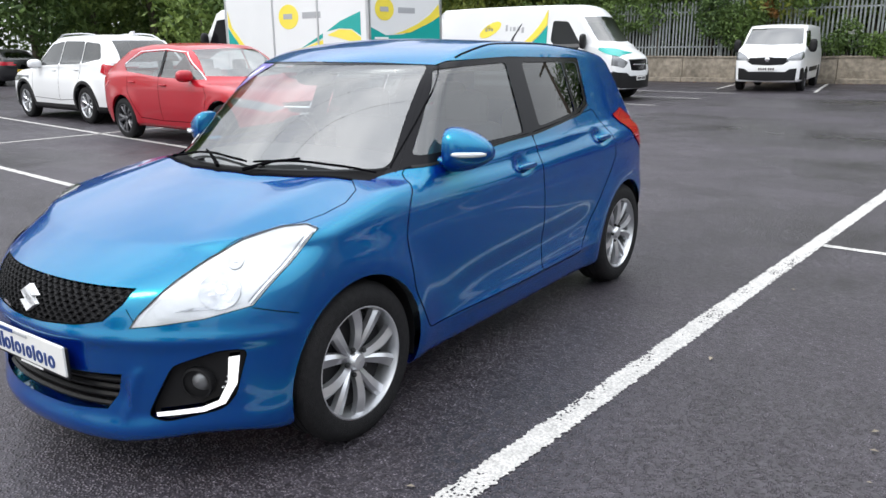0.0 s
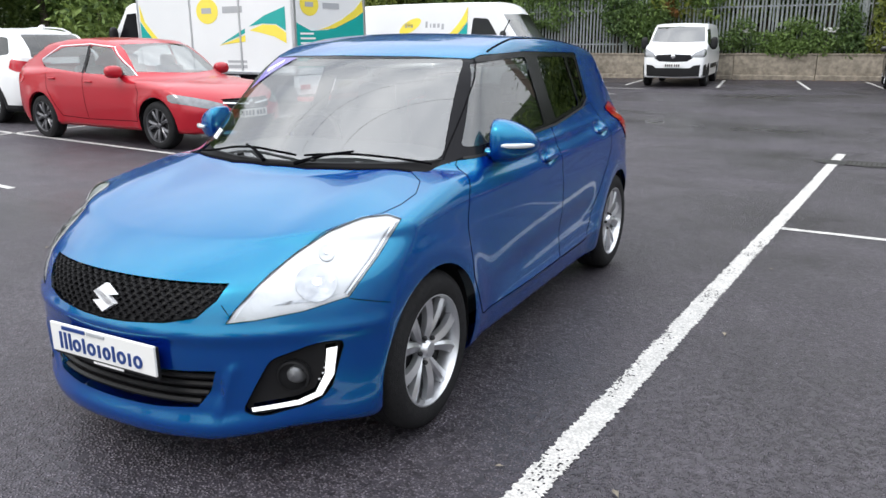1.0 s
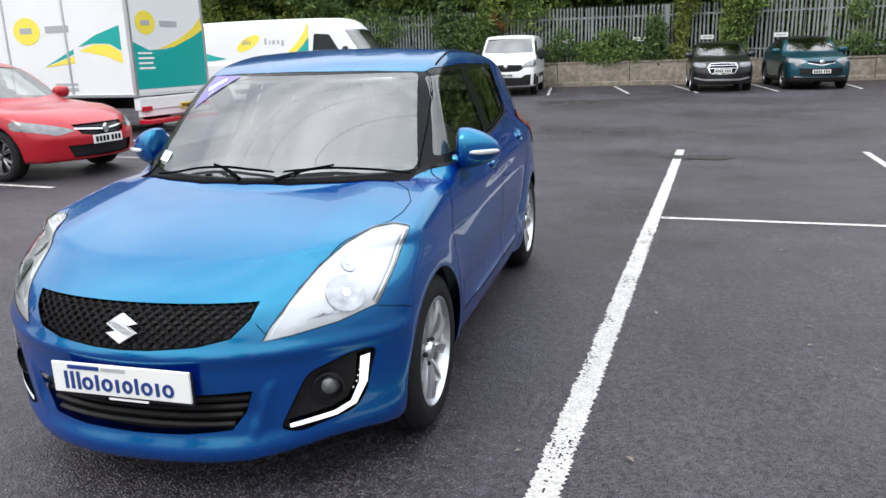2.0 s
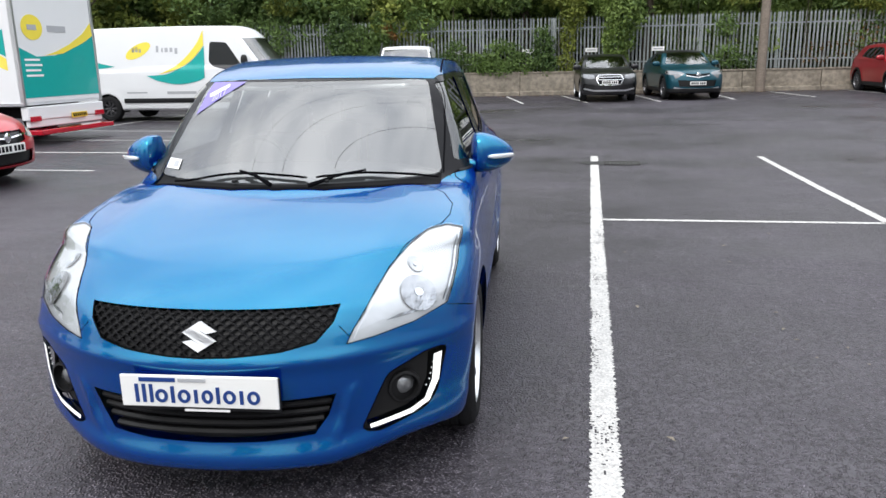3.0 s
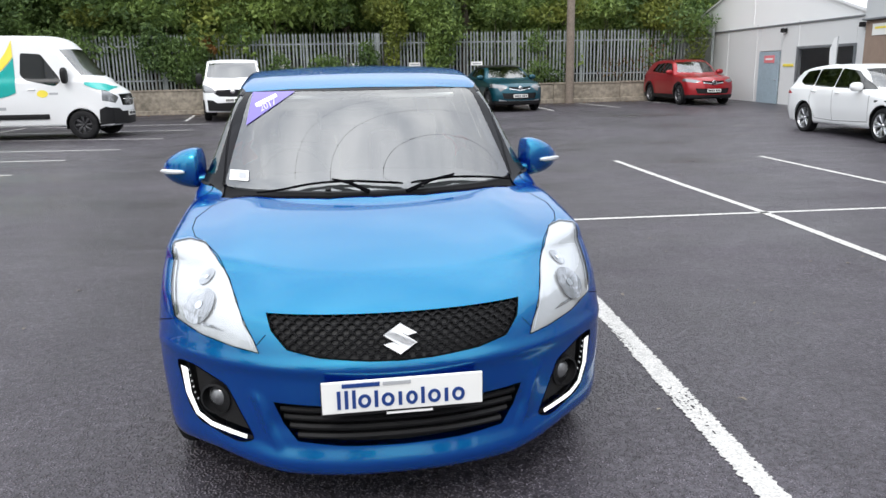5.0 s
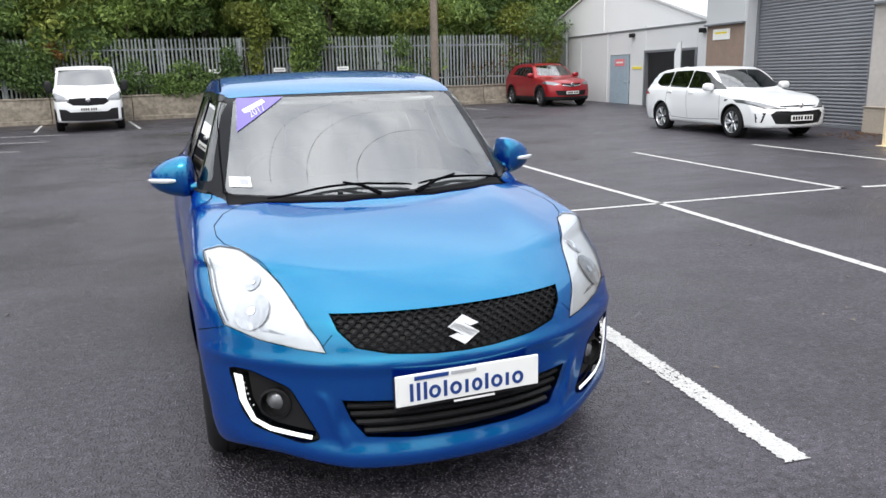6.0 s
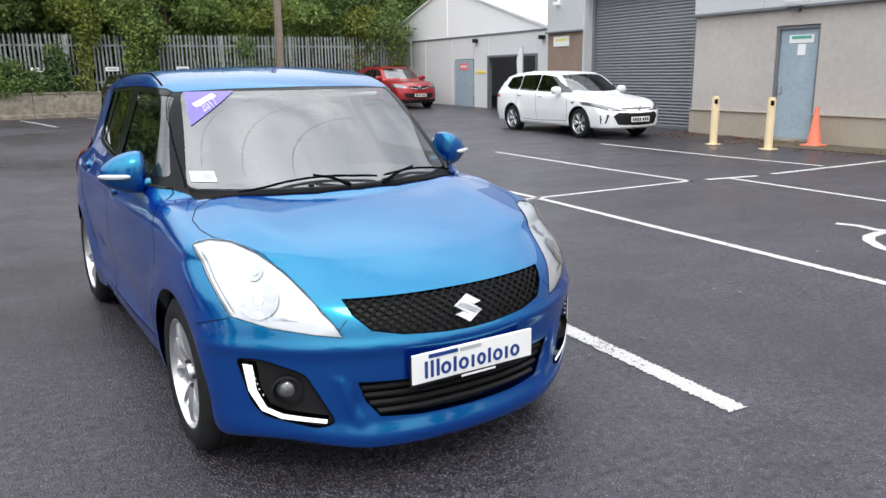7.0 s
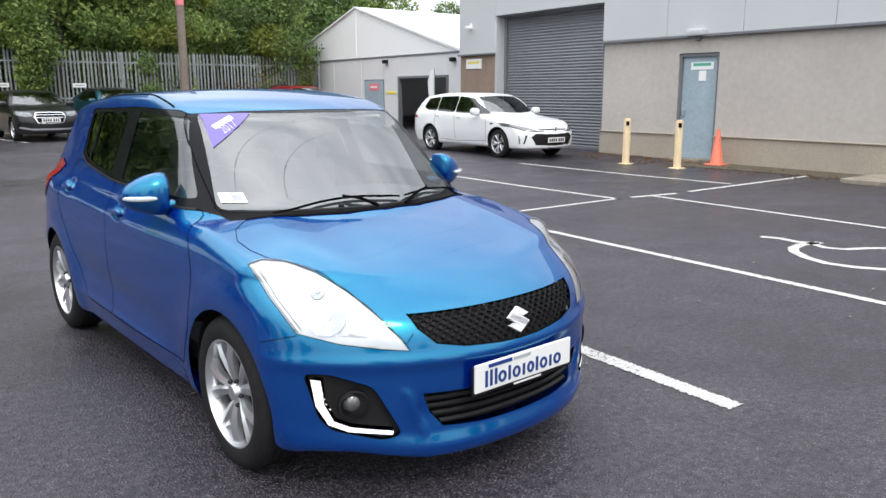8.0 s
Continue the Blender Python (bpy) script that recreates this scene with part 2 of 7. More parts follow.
def smax(a, b, k):
    h = np.clip(0.5 + 0.5 * (a - b) / k, 0, 1)
    return b + (a - b) * h + k * h * (1 - h)


def smin(a, b, k):
    return -smax(-a, -b, k)


class Shell:
    """A car's outer skin. x: half width (mirrored), y: backwards from the front axle, z: up."""

    def __init__(self, hw, wb, r, hood, roof, plan, vert, nose, tail, glass, belt, bow=0.32, bowr=0.2, sbow=0.6, crown=0.06, rcrown=0.05, tum=0.42, zg=0.2,
                 flare=0.02, shoulder=0.0, spine=(0.15, 2.2, 0.6), kside=0.05, ktop=0.06, kend=0.09, karch=0.05, ridge=0.0, extra=None, chin=0.0):
        self.hw, self.wb, self.r = hw, wb, r
        self.hood, self.roof, self.plan, self.vert = curve(hood), curve(roof), curve(plan), curve(vert)
        self.nose, self.tail, self.glass, self.belt = curve(nose), curve(tail), curve(glass), curve(belt)
        self.bow, self.bowr, self.sbow, self.crown, self.rcrown, self.tum, self.zg = bow, bowr, sbow, crown, rcrown, tum, zg
        self.low = min(roof)[1] + 0.06
        self.flare, self.shoulder, self.spine = flare, shoulder, spine
        self.kside, self.ktop, self.kend, self.karch, self.ridge, self.extra, self.chin = kside, ktop, kend, karch, ridge, extra, chin

    def f(self, x, y, z):
        x = np.abs(x)
        hw = self.hw
        w = hw * self.plan(y) * self.vert(z)
        for yc in (0.0, self.wb):
            rr = np.hypot(y - yc, z - self.r)
            w = w + self.flare * np.exp(-((rr - self.r - 0.07) / 0.10) ** 2)
        if self.shoulder:
            w = w + self.shoulder * np.exp(-((z - self.belt(y) + 0.10) / 0.05) ** 2)
        side = x - w
        t = self.hood(y) - self.crown * (x / hw) ** 2
        if self.ridge:
            t = t + self.ridge * np.exp(-((x - 0.62 * hw) / 0.12) ** 2) * ease(y, -0.7, -0.2) * ease(y, 0.5, 0.2)
        low = smax(side, z - t, self.ktop)
        low = smax(low, self.nose(z) + self.bow * (x / hw) ** 2.4 - y, self.kend)
        low = smax(low, y - self.tail(z) + self.bowr * (x / hw) ** 2.4, self.kend)
        floor_z = self.zg
        if self.chin:
            floor_z = floor_z + ease(y, -0.30, -0.52) * np.clip(0.16 * np.maximum(0, x - 0.39) - self.chin, -self.chin, 0.03)
        low = smax(low, floor_z - z, 0.05)
        y2 = y - self.sbow * x * x * np.clip(1.6 - 0.8 * y / max(self.spine[0] + 0.8, 0.5), 0, 1)
        up = smax(z - self.roof(y2) + self.rcrown * (x / hw) ** 2, x - self.glass(y) + self.tum * np.abs(z - self.belt(y)), self.kside)
        up = smax(up, self.low - z, 0.03)
        up = smax(up, y - self.tail(z) + self.bowr * 0.6 * (x / hw) ** 2.4, self.kend)
        out = smin(low, up, 0.05)
        if self.extra:
            out = self.extra(out, x, y, z)
            if self.chin:
                out = smax(out, floor_z - z, 0.012)
        return out

    def normal(self, p):
        e = 0.009
        x, y, z = p[:, 0], p[:, 1], p[:, 2]
        n = np.stack([self.f(x + e, y, z) - self.f(x - e, y, z), self.f(x, y + e, z) - self.f(x, y - e, z), self.f(x, y, z + e) - self.f(x, y, z - e)], 1)
        n[np.abs(x) < 1e-4, 0] = 0
        return n / np.maximum(np.linalg.norm(n, axis=1, keepdims=True), 1e-9)

    def shoot(self, o, d, far=4.0):
        """First crossing of the skin along rays that start inside."""
        lo, hi = np.zeros(len(o)), np.full(len(o), far)
        for _ in range(26):
            m = 0.5 * (lo + hi)
            p = o + d * m[:, None]
            ins = self.f(p[:, 0], p[:, 1], p[:, 2]) < 0
            lo, hi = np.where(ins, m, lo), np.where(ins, hi, m)
        return o + d * hi[:, None]

    def onto(self, p, d, back=1.5, steps=160):
        """Where parallel rays from outside first meet the skin: from p - back * d along d."""
        p, d = np.atleast_2d(np.array(p, float)), np.array(d, float)
        d = d / np.linalg.norm(d)
        o = p - back * d
        ts = np.linspace(0, 2 * back, steps)
        q = o[:, None, :] + ts[None, :, None] * d
        v = self.f(q[..., 0], q[..., 1], q[..., 2])
        k = np.where((v < 0).any(axis=1), np.argmax(v < 0, axis=1), np.argmin(v, axis=1))
        lo, hi = ts[np.maximum(k - 1, 0)], ts[k]
        for _ in range(20):
            m = 0.5 * (lo + hi)
            q = o + m[:, None] * d
            ins = self.f(q[:, 0], q[:, 1], q[:, 2]) < 0
            hi, lo = np.where(ins, m, hi), np.where(ins, lo, m)
        return o + hi[:, None] * d

    def half(self, nf, ns, nr, nv, fine=0):
        """Half the skin as a bmesh, x >= 0."""
        a, b, zc = self.spine
        phi = [math.pi / 2 * (i / nf) for i in range(nf)]
        rows = [(a, p) for p in phi] + [(a + (b - a) * i / ns, math.pi / 2) for i in range(ns)] + [(b, math.pi / 2 + math.pi / 2 * i / nr) for i in range(nr)]
        th = np.linspace(-math.pi / 2, math.pi / 2, nv + 1)
        if fine:
            lo_t, hi_t = radians(-28), radians(-14)
            th = np.concatenate([th[th < lo_t - 0.01], np.linspace(lo_t, hi_t, fine), th[th > hi_t + 0.01]])
            nv = len(th) - 1
        o, d = [], []
        for y, p in rows:
            p = max(p, 0.006)
            for t in th:
                o.append((0, y, zc))
                d.append((math.sin(p) * math.cos(t), -math.cos(p), math.sin(p) * math.sin(t)))
        o, d = np.array(o, float), np.array(d, float)
        d[np.abs(d) < 1e-9] = 0
        p = self.shoot(o, d)
        p[np.abs(p[:, 0]) < 1e-6, 0] = 0
        bm = bmesh.new()
        vs = [bm.verts.new(q) for q in p]
        w = nv + 1
        for i in range(len(rows) - 1):
            for j in range(nv):
                bm.faces.new((vs[i * w + j], vs[(i + 1) * w + j], vs[(i + 1) * w + j + 1], vs[i * w + j + 1]))
        return bm


def inside(poly, u, v):
    hit, n = False, len(poly)
    for i in range(n):
        (x1, y1), (x2, y2) = poly[i], poly[(i + 1) % n]
        if (y1 > v) != (y2 > v) and u < (x2 - x1) * (v - y1) / (y2 - y1) + x1:
            hit = not hit
    return hit


SIDE, FRONT, TOP, REAR = ((0, 1, 0), (0, 0, 1)), ((1, 0, 0), (0, 0, 1)), ((1, 0, 0), (0, 1, 0)), ((1, 0, 0), (0, 0, 1))


def rounded(poly, r, n=3):
    """The polygon with its corners rounded."""
    out = []
    for i in range(len(poly)):
        a, b, c = (Vector(poly[i - 1]), Vector(poly[i]), Vector(poly[(i + 1) % len(poly)]))
        rr = min(r, 0.45 * (a - b).length, 0.45 * (c - b).length)
        p, q = b + (a - b).normalized() * rr, b + (c - b).normalized() * rr
        for k in range(n + 1):
            t = k / n
            out.append(tuple((1 - t) ** 2 * p + 2 * t * (1 - t) * b + t * t * q))
    return out


def cut(bm, poly, axes, where):
    """Splits the faces along an outline that is drawn on a plane and carried straight through the skin."""
    a, b = Vector(axes[0]), Vector(axes[1])
    n3 = a.cross(b)
    us, vs_ = [p[0] for p in poly], [p[1] for p in poly]
    lo_u, hi_u, lo_v, hi_v = min(us) - 0.08, max(us) + 0.08, min(vs_) - 0.08, max(vs_) + 0.08
    faces = []
    for f in bm.faces:
        c = f.calc_center_median()
        if lo_u < c.dot(a) < hi_u and lo_v < c.dot(b) < hi_v and where(c):
            faces.append(f)
    for i in range(len(poly)):
        p, q = poly[i], poly[(i + 1) % len(poly)]
        du, dv = q[0] - p[0], q[1] - p[1]
        if math.hypot(du, dv) < 1e-5:
            continue
        pad = 0.05
        near = []
        for f in faces:
            if f.is_valid:
                c = f.calc_center_median()
                if min(p[0], q[0]) - pad < c.dot(a) < max(p[0], q[0]) + pad and min(p[1], q[1]) - pad < c.dot(b) < max(p[1], q[1]) + pad:
                    near.append(f)
        if not near:
            continue
        geom = near + list({e for f in near for e in f.edges}) + list({v for f in near for v in f.verts})
        co = a * p[0] + b * p[1]
        no = (a * du + b * dv).cross(n3).normalized()
        r = bmesh.ops.bisect_plane(bm, geom=geom, plane_co=co, plane_no=no, dist=1e-5)
        known = set(faces)
        faces += [f for f in r["geom"] if isinstance(f, bmesh.types.BMFace) and f not in known]


def split(bm, shell, regions):
    """regions: (name, outline, axes, where). Cuts them all, then sorts the faces: later regions win. Returns name -> (verts, faces, normals)."""
    for name, poly, axes, where in regions:
        cut(bm, poly, axes, where)
    sets = {}
    boxes = [(min(p[0] for p in r[1]), max(p[0] for p in r[1]), min(p[1] for p in r[1]), max(p[1] for p in r[1]), Vector(r[2][0]), Vector(r[2][1])) for r in regions]
    for f in bm.faces:
        c = f.calc_center_median()
        tag = "body"
        for (name, poly, axes, where), (u0, u1, v0, v1, a, b) in zip(regions, boxes):
            u, v = c.dot(a), c.dot(b)
            if u0 <= u <= u1 and v0 <= v <= v1 and where(c) and inside(poly, u, v):
                tag = name
        sets.setdefault(tag, []).append(f)
    out = {}
    for tag, faces in sets.items():
        idx, verts, fs = {}, [], []
        for f in faces:
            g = []
            for v in f.verts:
                if v not in idx:
                    idx[v] = len(verts)
                    verts.append(v.co[:])
                g.append(idx[v])
            fs.append(g)
        p = np.array(verts)
        out[tag] = (p, fs, shell.normal(p))
    bm.free()
    return out


def skin_part(name, piece, material, parent, side=0, push=0.0, label=""):
    """A mesh from a piece of the skin: side 0 both halves in one, 1 this half, -1 the mirrored half. push: inwards along the normal."""
    p, fs, n = piece
    p = p - push * n
    if side >= 0:
        v, nn, ff = p, n, [list(reversed(f)) for f in fs]
    if side != 1:
        pm, nm = p * np.array((-1, 1, 1)), n * np.array((-1, 1, 1))
        if side == -1:
            v, nn, ff = pm, nm, fs
        else:
            k = len(p)
            v, nn = np.vstack([p, pm]), np.vstack([n, nm])
            mid = np.abs(p[:, 0]) < 2e-5
            ff = ff + [[i if mid[i] else i + k for i in f] for f in fs]
            used = np.zeros(2 * k, bool)
            used[[i for f in ff for i in f]] = True
            at = np.cumsum(used) - 1
            v, nn, ff = v[used], nn[used], [[int(at[i]) for i in f] for f in ff]
    ob = mesh_object(name, v, ff, material, parent, label, True)
    me = ob.data
    flip = sum(1 for q in me.polygons if q.normal.dot(Vector(nn[q.vertices[0]])) < 0)
    if flip > len(me.polygons) / 2:
        me.flip_normals()
    me.normals_split_custom_set_from_vertices([tuple(q) for q in nn])
    return ob


def ribbon(name, shell, pts, axes, d, width, material, parent, lift=0.0015, side=1, closed=False, step=0.02, thick=0.0):
    """A thin strip that lies on the skin along a drawn line: shut lines, seals, trims."""
    a, b = np.array(axes[0], float), np.array(axes[1], float)
    q = [Vector(p) for p in pts] + ([Vector(pts[0])] if closed else [])
    line = []
    for p, r in zip(q, q[1:]):
        n = max(1, int((r - p).length / step))
        line += [p.lerp(r, k / n) for k in range(n)]
    line.append(q[-1])
    u = np.array(line)
    t = np.gradient(u, axis=0)
    t /= np.maximum(np.linalg.norm(t, axis=1, keepdims=True), 1e-9)
    nrm = np.stack([-t[:, 1], t[:, 0]], 1)
    d = np.array(d, float)
    p = shell.onto(u[:, :1] * a + u[:, 1:] * b, d)
    n3 = shell.normal(p)
    t3 = np.gradient(p, axis=0)
    b3 = np.cross(n3, t3)
    b3 /= np.maximum(np.linalg.norm(b3, axis=1, keepdims=True), 1e-9)
    v = np.vstack([p + n3 * lift - b3 * width / 2, p + n3 * lift + b3 * width / 2]) * np.array((side, 1, 1))
    k = len(u)
    f = [(i, i + 1, k + i + 1, k + i) for i in range(k - 1)]
    ob = mesh_object(name, v, f, material, parent)
    return ob


def patch(name, shell, outline, axes, d, material, parent, lift=0.002, cell=0.03, label=""):
    """A thin sheet that follows the skin inside an outline: stickers and vinyl."""
    bm = bmesh.new()
    bm.faces.new([bm.verts.new((p[0], p[1], 0)) for p in outline])
    us, vs_ = [p[0] for p in outline], [p[1] for p in outline]
    for lo, hi, no in ((min(us), max(us), (1, 0, 0)), (min(vs_), max(vs_), (0, 1, 0))):
        for k in range(1, int((hi - lo) / cell) + 1):
            c = lo + k * cell
            bmesh.ops.bisect_plane(bm, geom=bm.verts[:] + bm.edges[:] + bm.faces[:], plane_co=(c * no[0], c * no[1], 0), plane_no=no, dist=1e-6)
    bm.verts.ensure_lookup_table()
    u = np.array([v.co[:2] for v in bm.verts])
    a, b = np.array(axes[0], float), np.array(axes[1], float)
    p = shell.onto(u[:, :1] * a + u[:, 1:] * b, np.array(d, float))
    p = p + shell.normal(p) * lift
    for v, c in zip(bm.verts, p):
        v.co = c
    return part(name, bm, material, parent, label, True)


# ---- ground ----
def grade(x, y):
    """The yard rises gently towards the far fence."""
    return max(0.0, y - 8.0) / 21.0 * min(0.24, max(0.02, 0.13 + 0.009 * x))


def asphalt():
    m = bpy.data.materials.new("damp_asphalt")
    m.use_nodes = True
    nd, ln = m.node_tree.nodes, m.node_tree.links
    b = nd["Principled BSDF"]
    co = nd.new("ShaderNodeTexCoord")
    def noise_of(scale, detail, rough=0.5):
        n = nd.new("ShaderNodeTexNoise")
        n.inputs["Scale"].default_value, n.inputs["Detail"].default_value, n.inputs["Roughness"].default_value = scale, detail, rough
        ln.new(co.outputs["Object"], n.inputs["Vector"])
        return n.outputs["Fac"]
    def remap(v, a, b_, c, d):
        r = nd.new("ShaderNodeMapRange")
        for k, val in zip(("From Min", "From Max", "To Min", "To Max"), (a, b_, c, d)):
            r.inputs[k].default_value = val
        ln.new(v, r.inputs["Value"])
        return r.outputs["Result"]
    def mul(p, q):
        k = nd.new("ShaderNodeMath")
        k.operation = "MULTIPLY"
        ln.new(p, k.inputs[0])
        ln.new(q, k.inputs[1])
        return k.outputs["Value"]
    vor = nd.new("ShaderNodeTexVoronoi")
    vor.inputs["Scale"].default_value = 84.0
    ln.new(co.outputs["Object"], vor.inputs["Vector"])
    stone = remap(vor.outputs["Distance"], 0.0, 0.55, 1.0, 0.0)
    damp = noise_of(0.35, 6.0, 0.62)
    fine = noise_of(140.0, 2.0)
    val = mul(remap(noise_of(1.7, 4.0), 0.3, 0.7, 0.82, 1.18), remap(fine, 0.3, 0.7, 0.35, 1.75))
    mottle = noise_of(28.0, 3.0)
    val = mul(val, remap(mottle, 0.3, 0.7, 0.50, 1.58))
    val = mul(val, remap(noise_of(7.0, 3.0), 0.3, 0.7, 0.86, 1.14))
    val = mul(val, remap(damp, 0.35, 0.65, 0.72, 1.25))
    col = nd.new("ShaderNodeMix")
    col.data_type = "RGBA"
    col.inputs["A"].default_value, col.inputs["B"].default_value = (0.0275, 0.0248, 0.0305, 1), (0.198, 0.180, 0.207, 1)
    ln.new(mul(stone, remap(fine, 0.38, 0.68, 0.08, 1.0)), col.inputs["Factor"])
    sc = nd.new("ShaderNodeVectorMath")
    sc.operation = "SCALE"
    ln.new(col.outputs["Result"], sc.inputs[0])
    ln.new(val, sc.inputs["Scale"])
    ln.new(sc.outputs["Vector"], b.inputs["Base Color"])
    streak = nd.new("ShaderNodeMapping")
    streak.inputs["Scale"].default_value = (0.10, 0.42, 1.0)
    ln.new(co.outputs["Object"], streak.inputs["Vector"])
    wet = nd.new("ShaderNodeTexNoise")
    wet.inputs["Scale"].default_value, wet.inputs["Detail"].default_value, wet.inputs["Roughness"].default_value = 1.0, 5.0, 0.6
    ln.new(streak.outputs["Vector"], wet.inputs["Vector"])
    ln.new(mul(remap(damp, 0.36, 0.62, 0.60, 1.0), remap(wet.outputs["Fac"], 0.38, 0.62, 0.42, 0.70)), b.inputs["Roughness"])
    b.inputs["Specular Tint"].default_value = (1.0, 0.93, 1.0, 1)
    bp = nd.new("ShaderNodeBump")
    bp.inputs["Strength"].default_value, bp.inputs["Distance"].default_value = 1.0, 0.016
    ln.new(mul(stone, fine), bp.inputs["Height"])
    ln.new(bp.outputs["Normal"], b.inputs["Normal"])
    return m


def line_paint():
    """Road paint, scuffed through to the stone in places."""
    m = mat("road_paint", (0.49, 0.48, 0.465), 0.65, tint=0.22, scale=7.0, spots=(90.0, 0.3), bump=(120, 0.6))
    return m


M_ASPHALT, M_LINE = asphalt(), line_paint()


def ground_sheet():
    xs = sorted(set([-400, -150, -70] + [-45 + 1.5 * i for i in range(48)] + [45, 70, 150, 400]))
    ys = sorted(set([-400, -120, -50] + [-25 + 1.5 * i for i in range(48)] + [60, 90, 150, 400]))
    v = [(x, y, grade(x, y) if y < 40 else grade(x, 40)) for y in ys for x in xs]
    n = len(xs)
    f = [(j * n + i, j * n + i + 1, (j + 1) * n + i + 1, (j + 1) * n + i) for j in range(len(ys) - 1) for i in range(n - 1)]
    return tagged(mesh_object("ground", v, f, M_ASPHALT, smooth=True), "dark damp tarmac yard with worn patches", "tarmac", kind="structure")


ground_sheet()


def painted_line(name, a, b, width, label, worn=0.0, seed=1):
    """A painted stripe 4 mm proud, with ragged edges and scuffed gaps."""
    rnd = random.Random(seed)
    a, b = Vector((*a, 0)), Vector((*b, 0))
    d = (b - a).normalized()
    s = Vector((-d.y, d.x, 0))
    fine = worn >= 1.0
    n = max(6, int((b - a).length / (0.010 if fine else 0.022)))
    v, f, prev = [], [], None
    k = 14 if fine else 7
    for i in range(n + 1):
        p = a + (b - a) * (i / n)
        row = []
        for j in range(k + 1):
            o = (j / k - 0.5) * width + (rnd.uniform(-1, 1) * (0.003 + 0.006 * worn) if j in (0, k) else 0)
            q = p + s * o
            row.append(len(v))
            v.append((q.x, q.y, grade(q.x, q.y) + 0.004))
        if prev:
            for j in range(k):
                lim = worn * (0.16 if j in (0, k - 1) else 0.06)
                wave = noise.noise(Vector((i * (0.03 if fine else 0.16), j * (0.12 if fine else 0.5), seed * 7.3)))
                if fine:
                    lim *= 0.5 + 9.0 * max(0.0, wave - 0.15) * (1.0 if i < n * 0.5 else 0.4)
                if rnd.random() < lim * (1.0 if wave > 0.05 else 0.12):
                    continue
                f.append((prev[j], prev[j + 1], row[j + 1], row[j]))
        prev = row
    ob = mesh_object(name, v, f, M_LINE, label="")
    return tagged(ob, label, "road marking", "bay lines", "structure")


LINE = "worn white painted bay line on dark tarmac"
painted_line("bay_line", (-1.426, 0.865), (-1.270, 10.725), 0.112, "thick scuffed white bay line beside the blue car", 1.0, 1)
painted_line("bay_line", (1.220, 6.057), (1.130, 10.715), 0.09, LINE, 0.3, 2)
painted_line("bay_line", (0.908, -4.025), (1.220, 6.057), 0.09, LINE, 0.3, 3)
painted_line("bay_line", (3.771, 6.078), (3.610, 10.756), 0.09, LINE, 0.3, 4)
painted_line("bay_line", (-1.290, 6.037), (3.811, 6.118), 0.075, LINE, 0.3, 5)
painted_line("bay_line", (4.050, 6.090), (4.930, 5.970), 0.10, LINE, 0.3, 6)
painted_line("bay_line", (4.420, 5.985), (4.265, 1.000), 0.09, LINE, 0.3, 7)
painted_line("bay_line", (6.201, 10.867), (6.654, 6.178), 0.10, LINE, 0.5, 8)
painted_line("bay_line", (5.270, 5.990), (9.450, 6.050), 0.10, LINE, 0.5, 9)
for k, (x0, y0, x1, y1) in enumerate([(-14.5, 3.98, -8.46, 3.80), (-19.5, 6.98, -8.54, 6.34), (-14.0, 9.05, -8.53, 8.93), (-14.5, 11.2, -8.45, 11.08), (-15.0, 13.4, -8.40, 13.10), (-15.0, 15.6, -8.00, 14.92),
                                      (-15.0, 18.6, -7.80, 17.50), (-14.0, 20.8, -7.70, 20.15), (-13.0, 23.0, -7.66, 22.68)]):
    painted_line("bay_line", (x0, y0), (x1, y1), 0.09, LINE, 0.3, 20 + k)
painted_line("bay_line", (-13.500, 3.800), (-13.300, 23.000), 0.09, LINE, 0.3, 30)
for k, (x0, y0, x1) in enumerate([(-8.9, 24.5, -9.5), (-5.83, 23.95, -6.62), (-3.26, 23.9, -4.23), (-1.21, 23.8, -2.15), (1.05, 23.85, 0.45), (3.36, 24.4, 3.25), (5.92, 25.0, 5.36), (8.5, 25.2, 8.0)]):
    painted_line("bay_line", (x0, y0), (x1, 28.6), 0.09, LINE, 0.3, 40 + k)

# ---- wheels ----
# near black: stands in for shade behind the spokes; wheel bolts share it
M_WHEEL_DARK = mat("near_black_wheel_inner", (0.022, 0.022, 0.024), 0.8, 0.0, tint=0.3, scale=12)


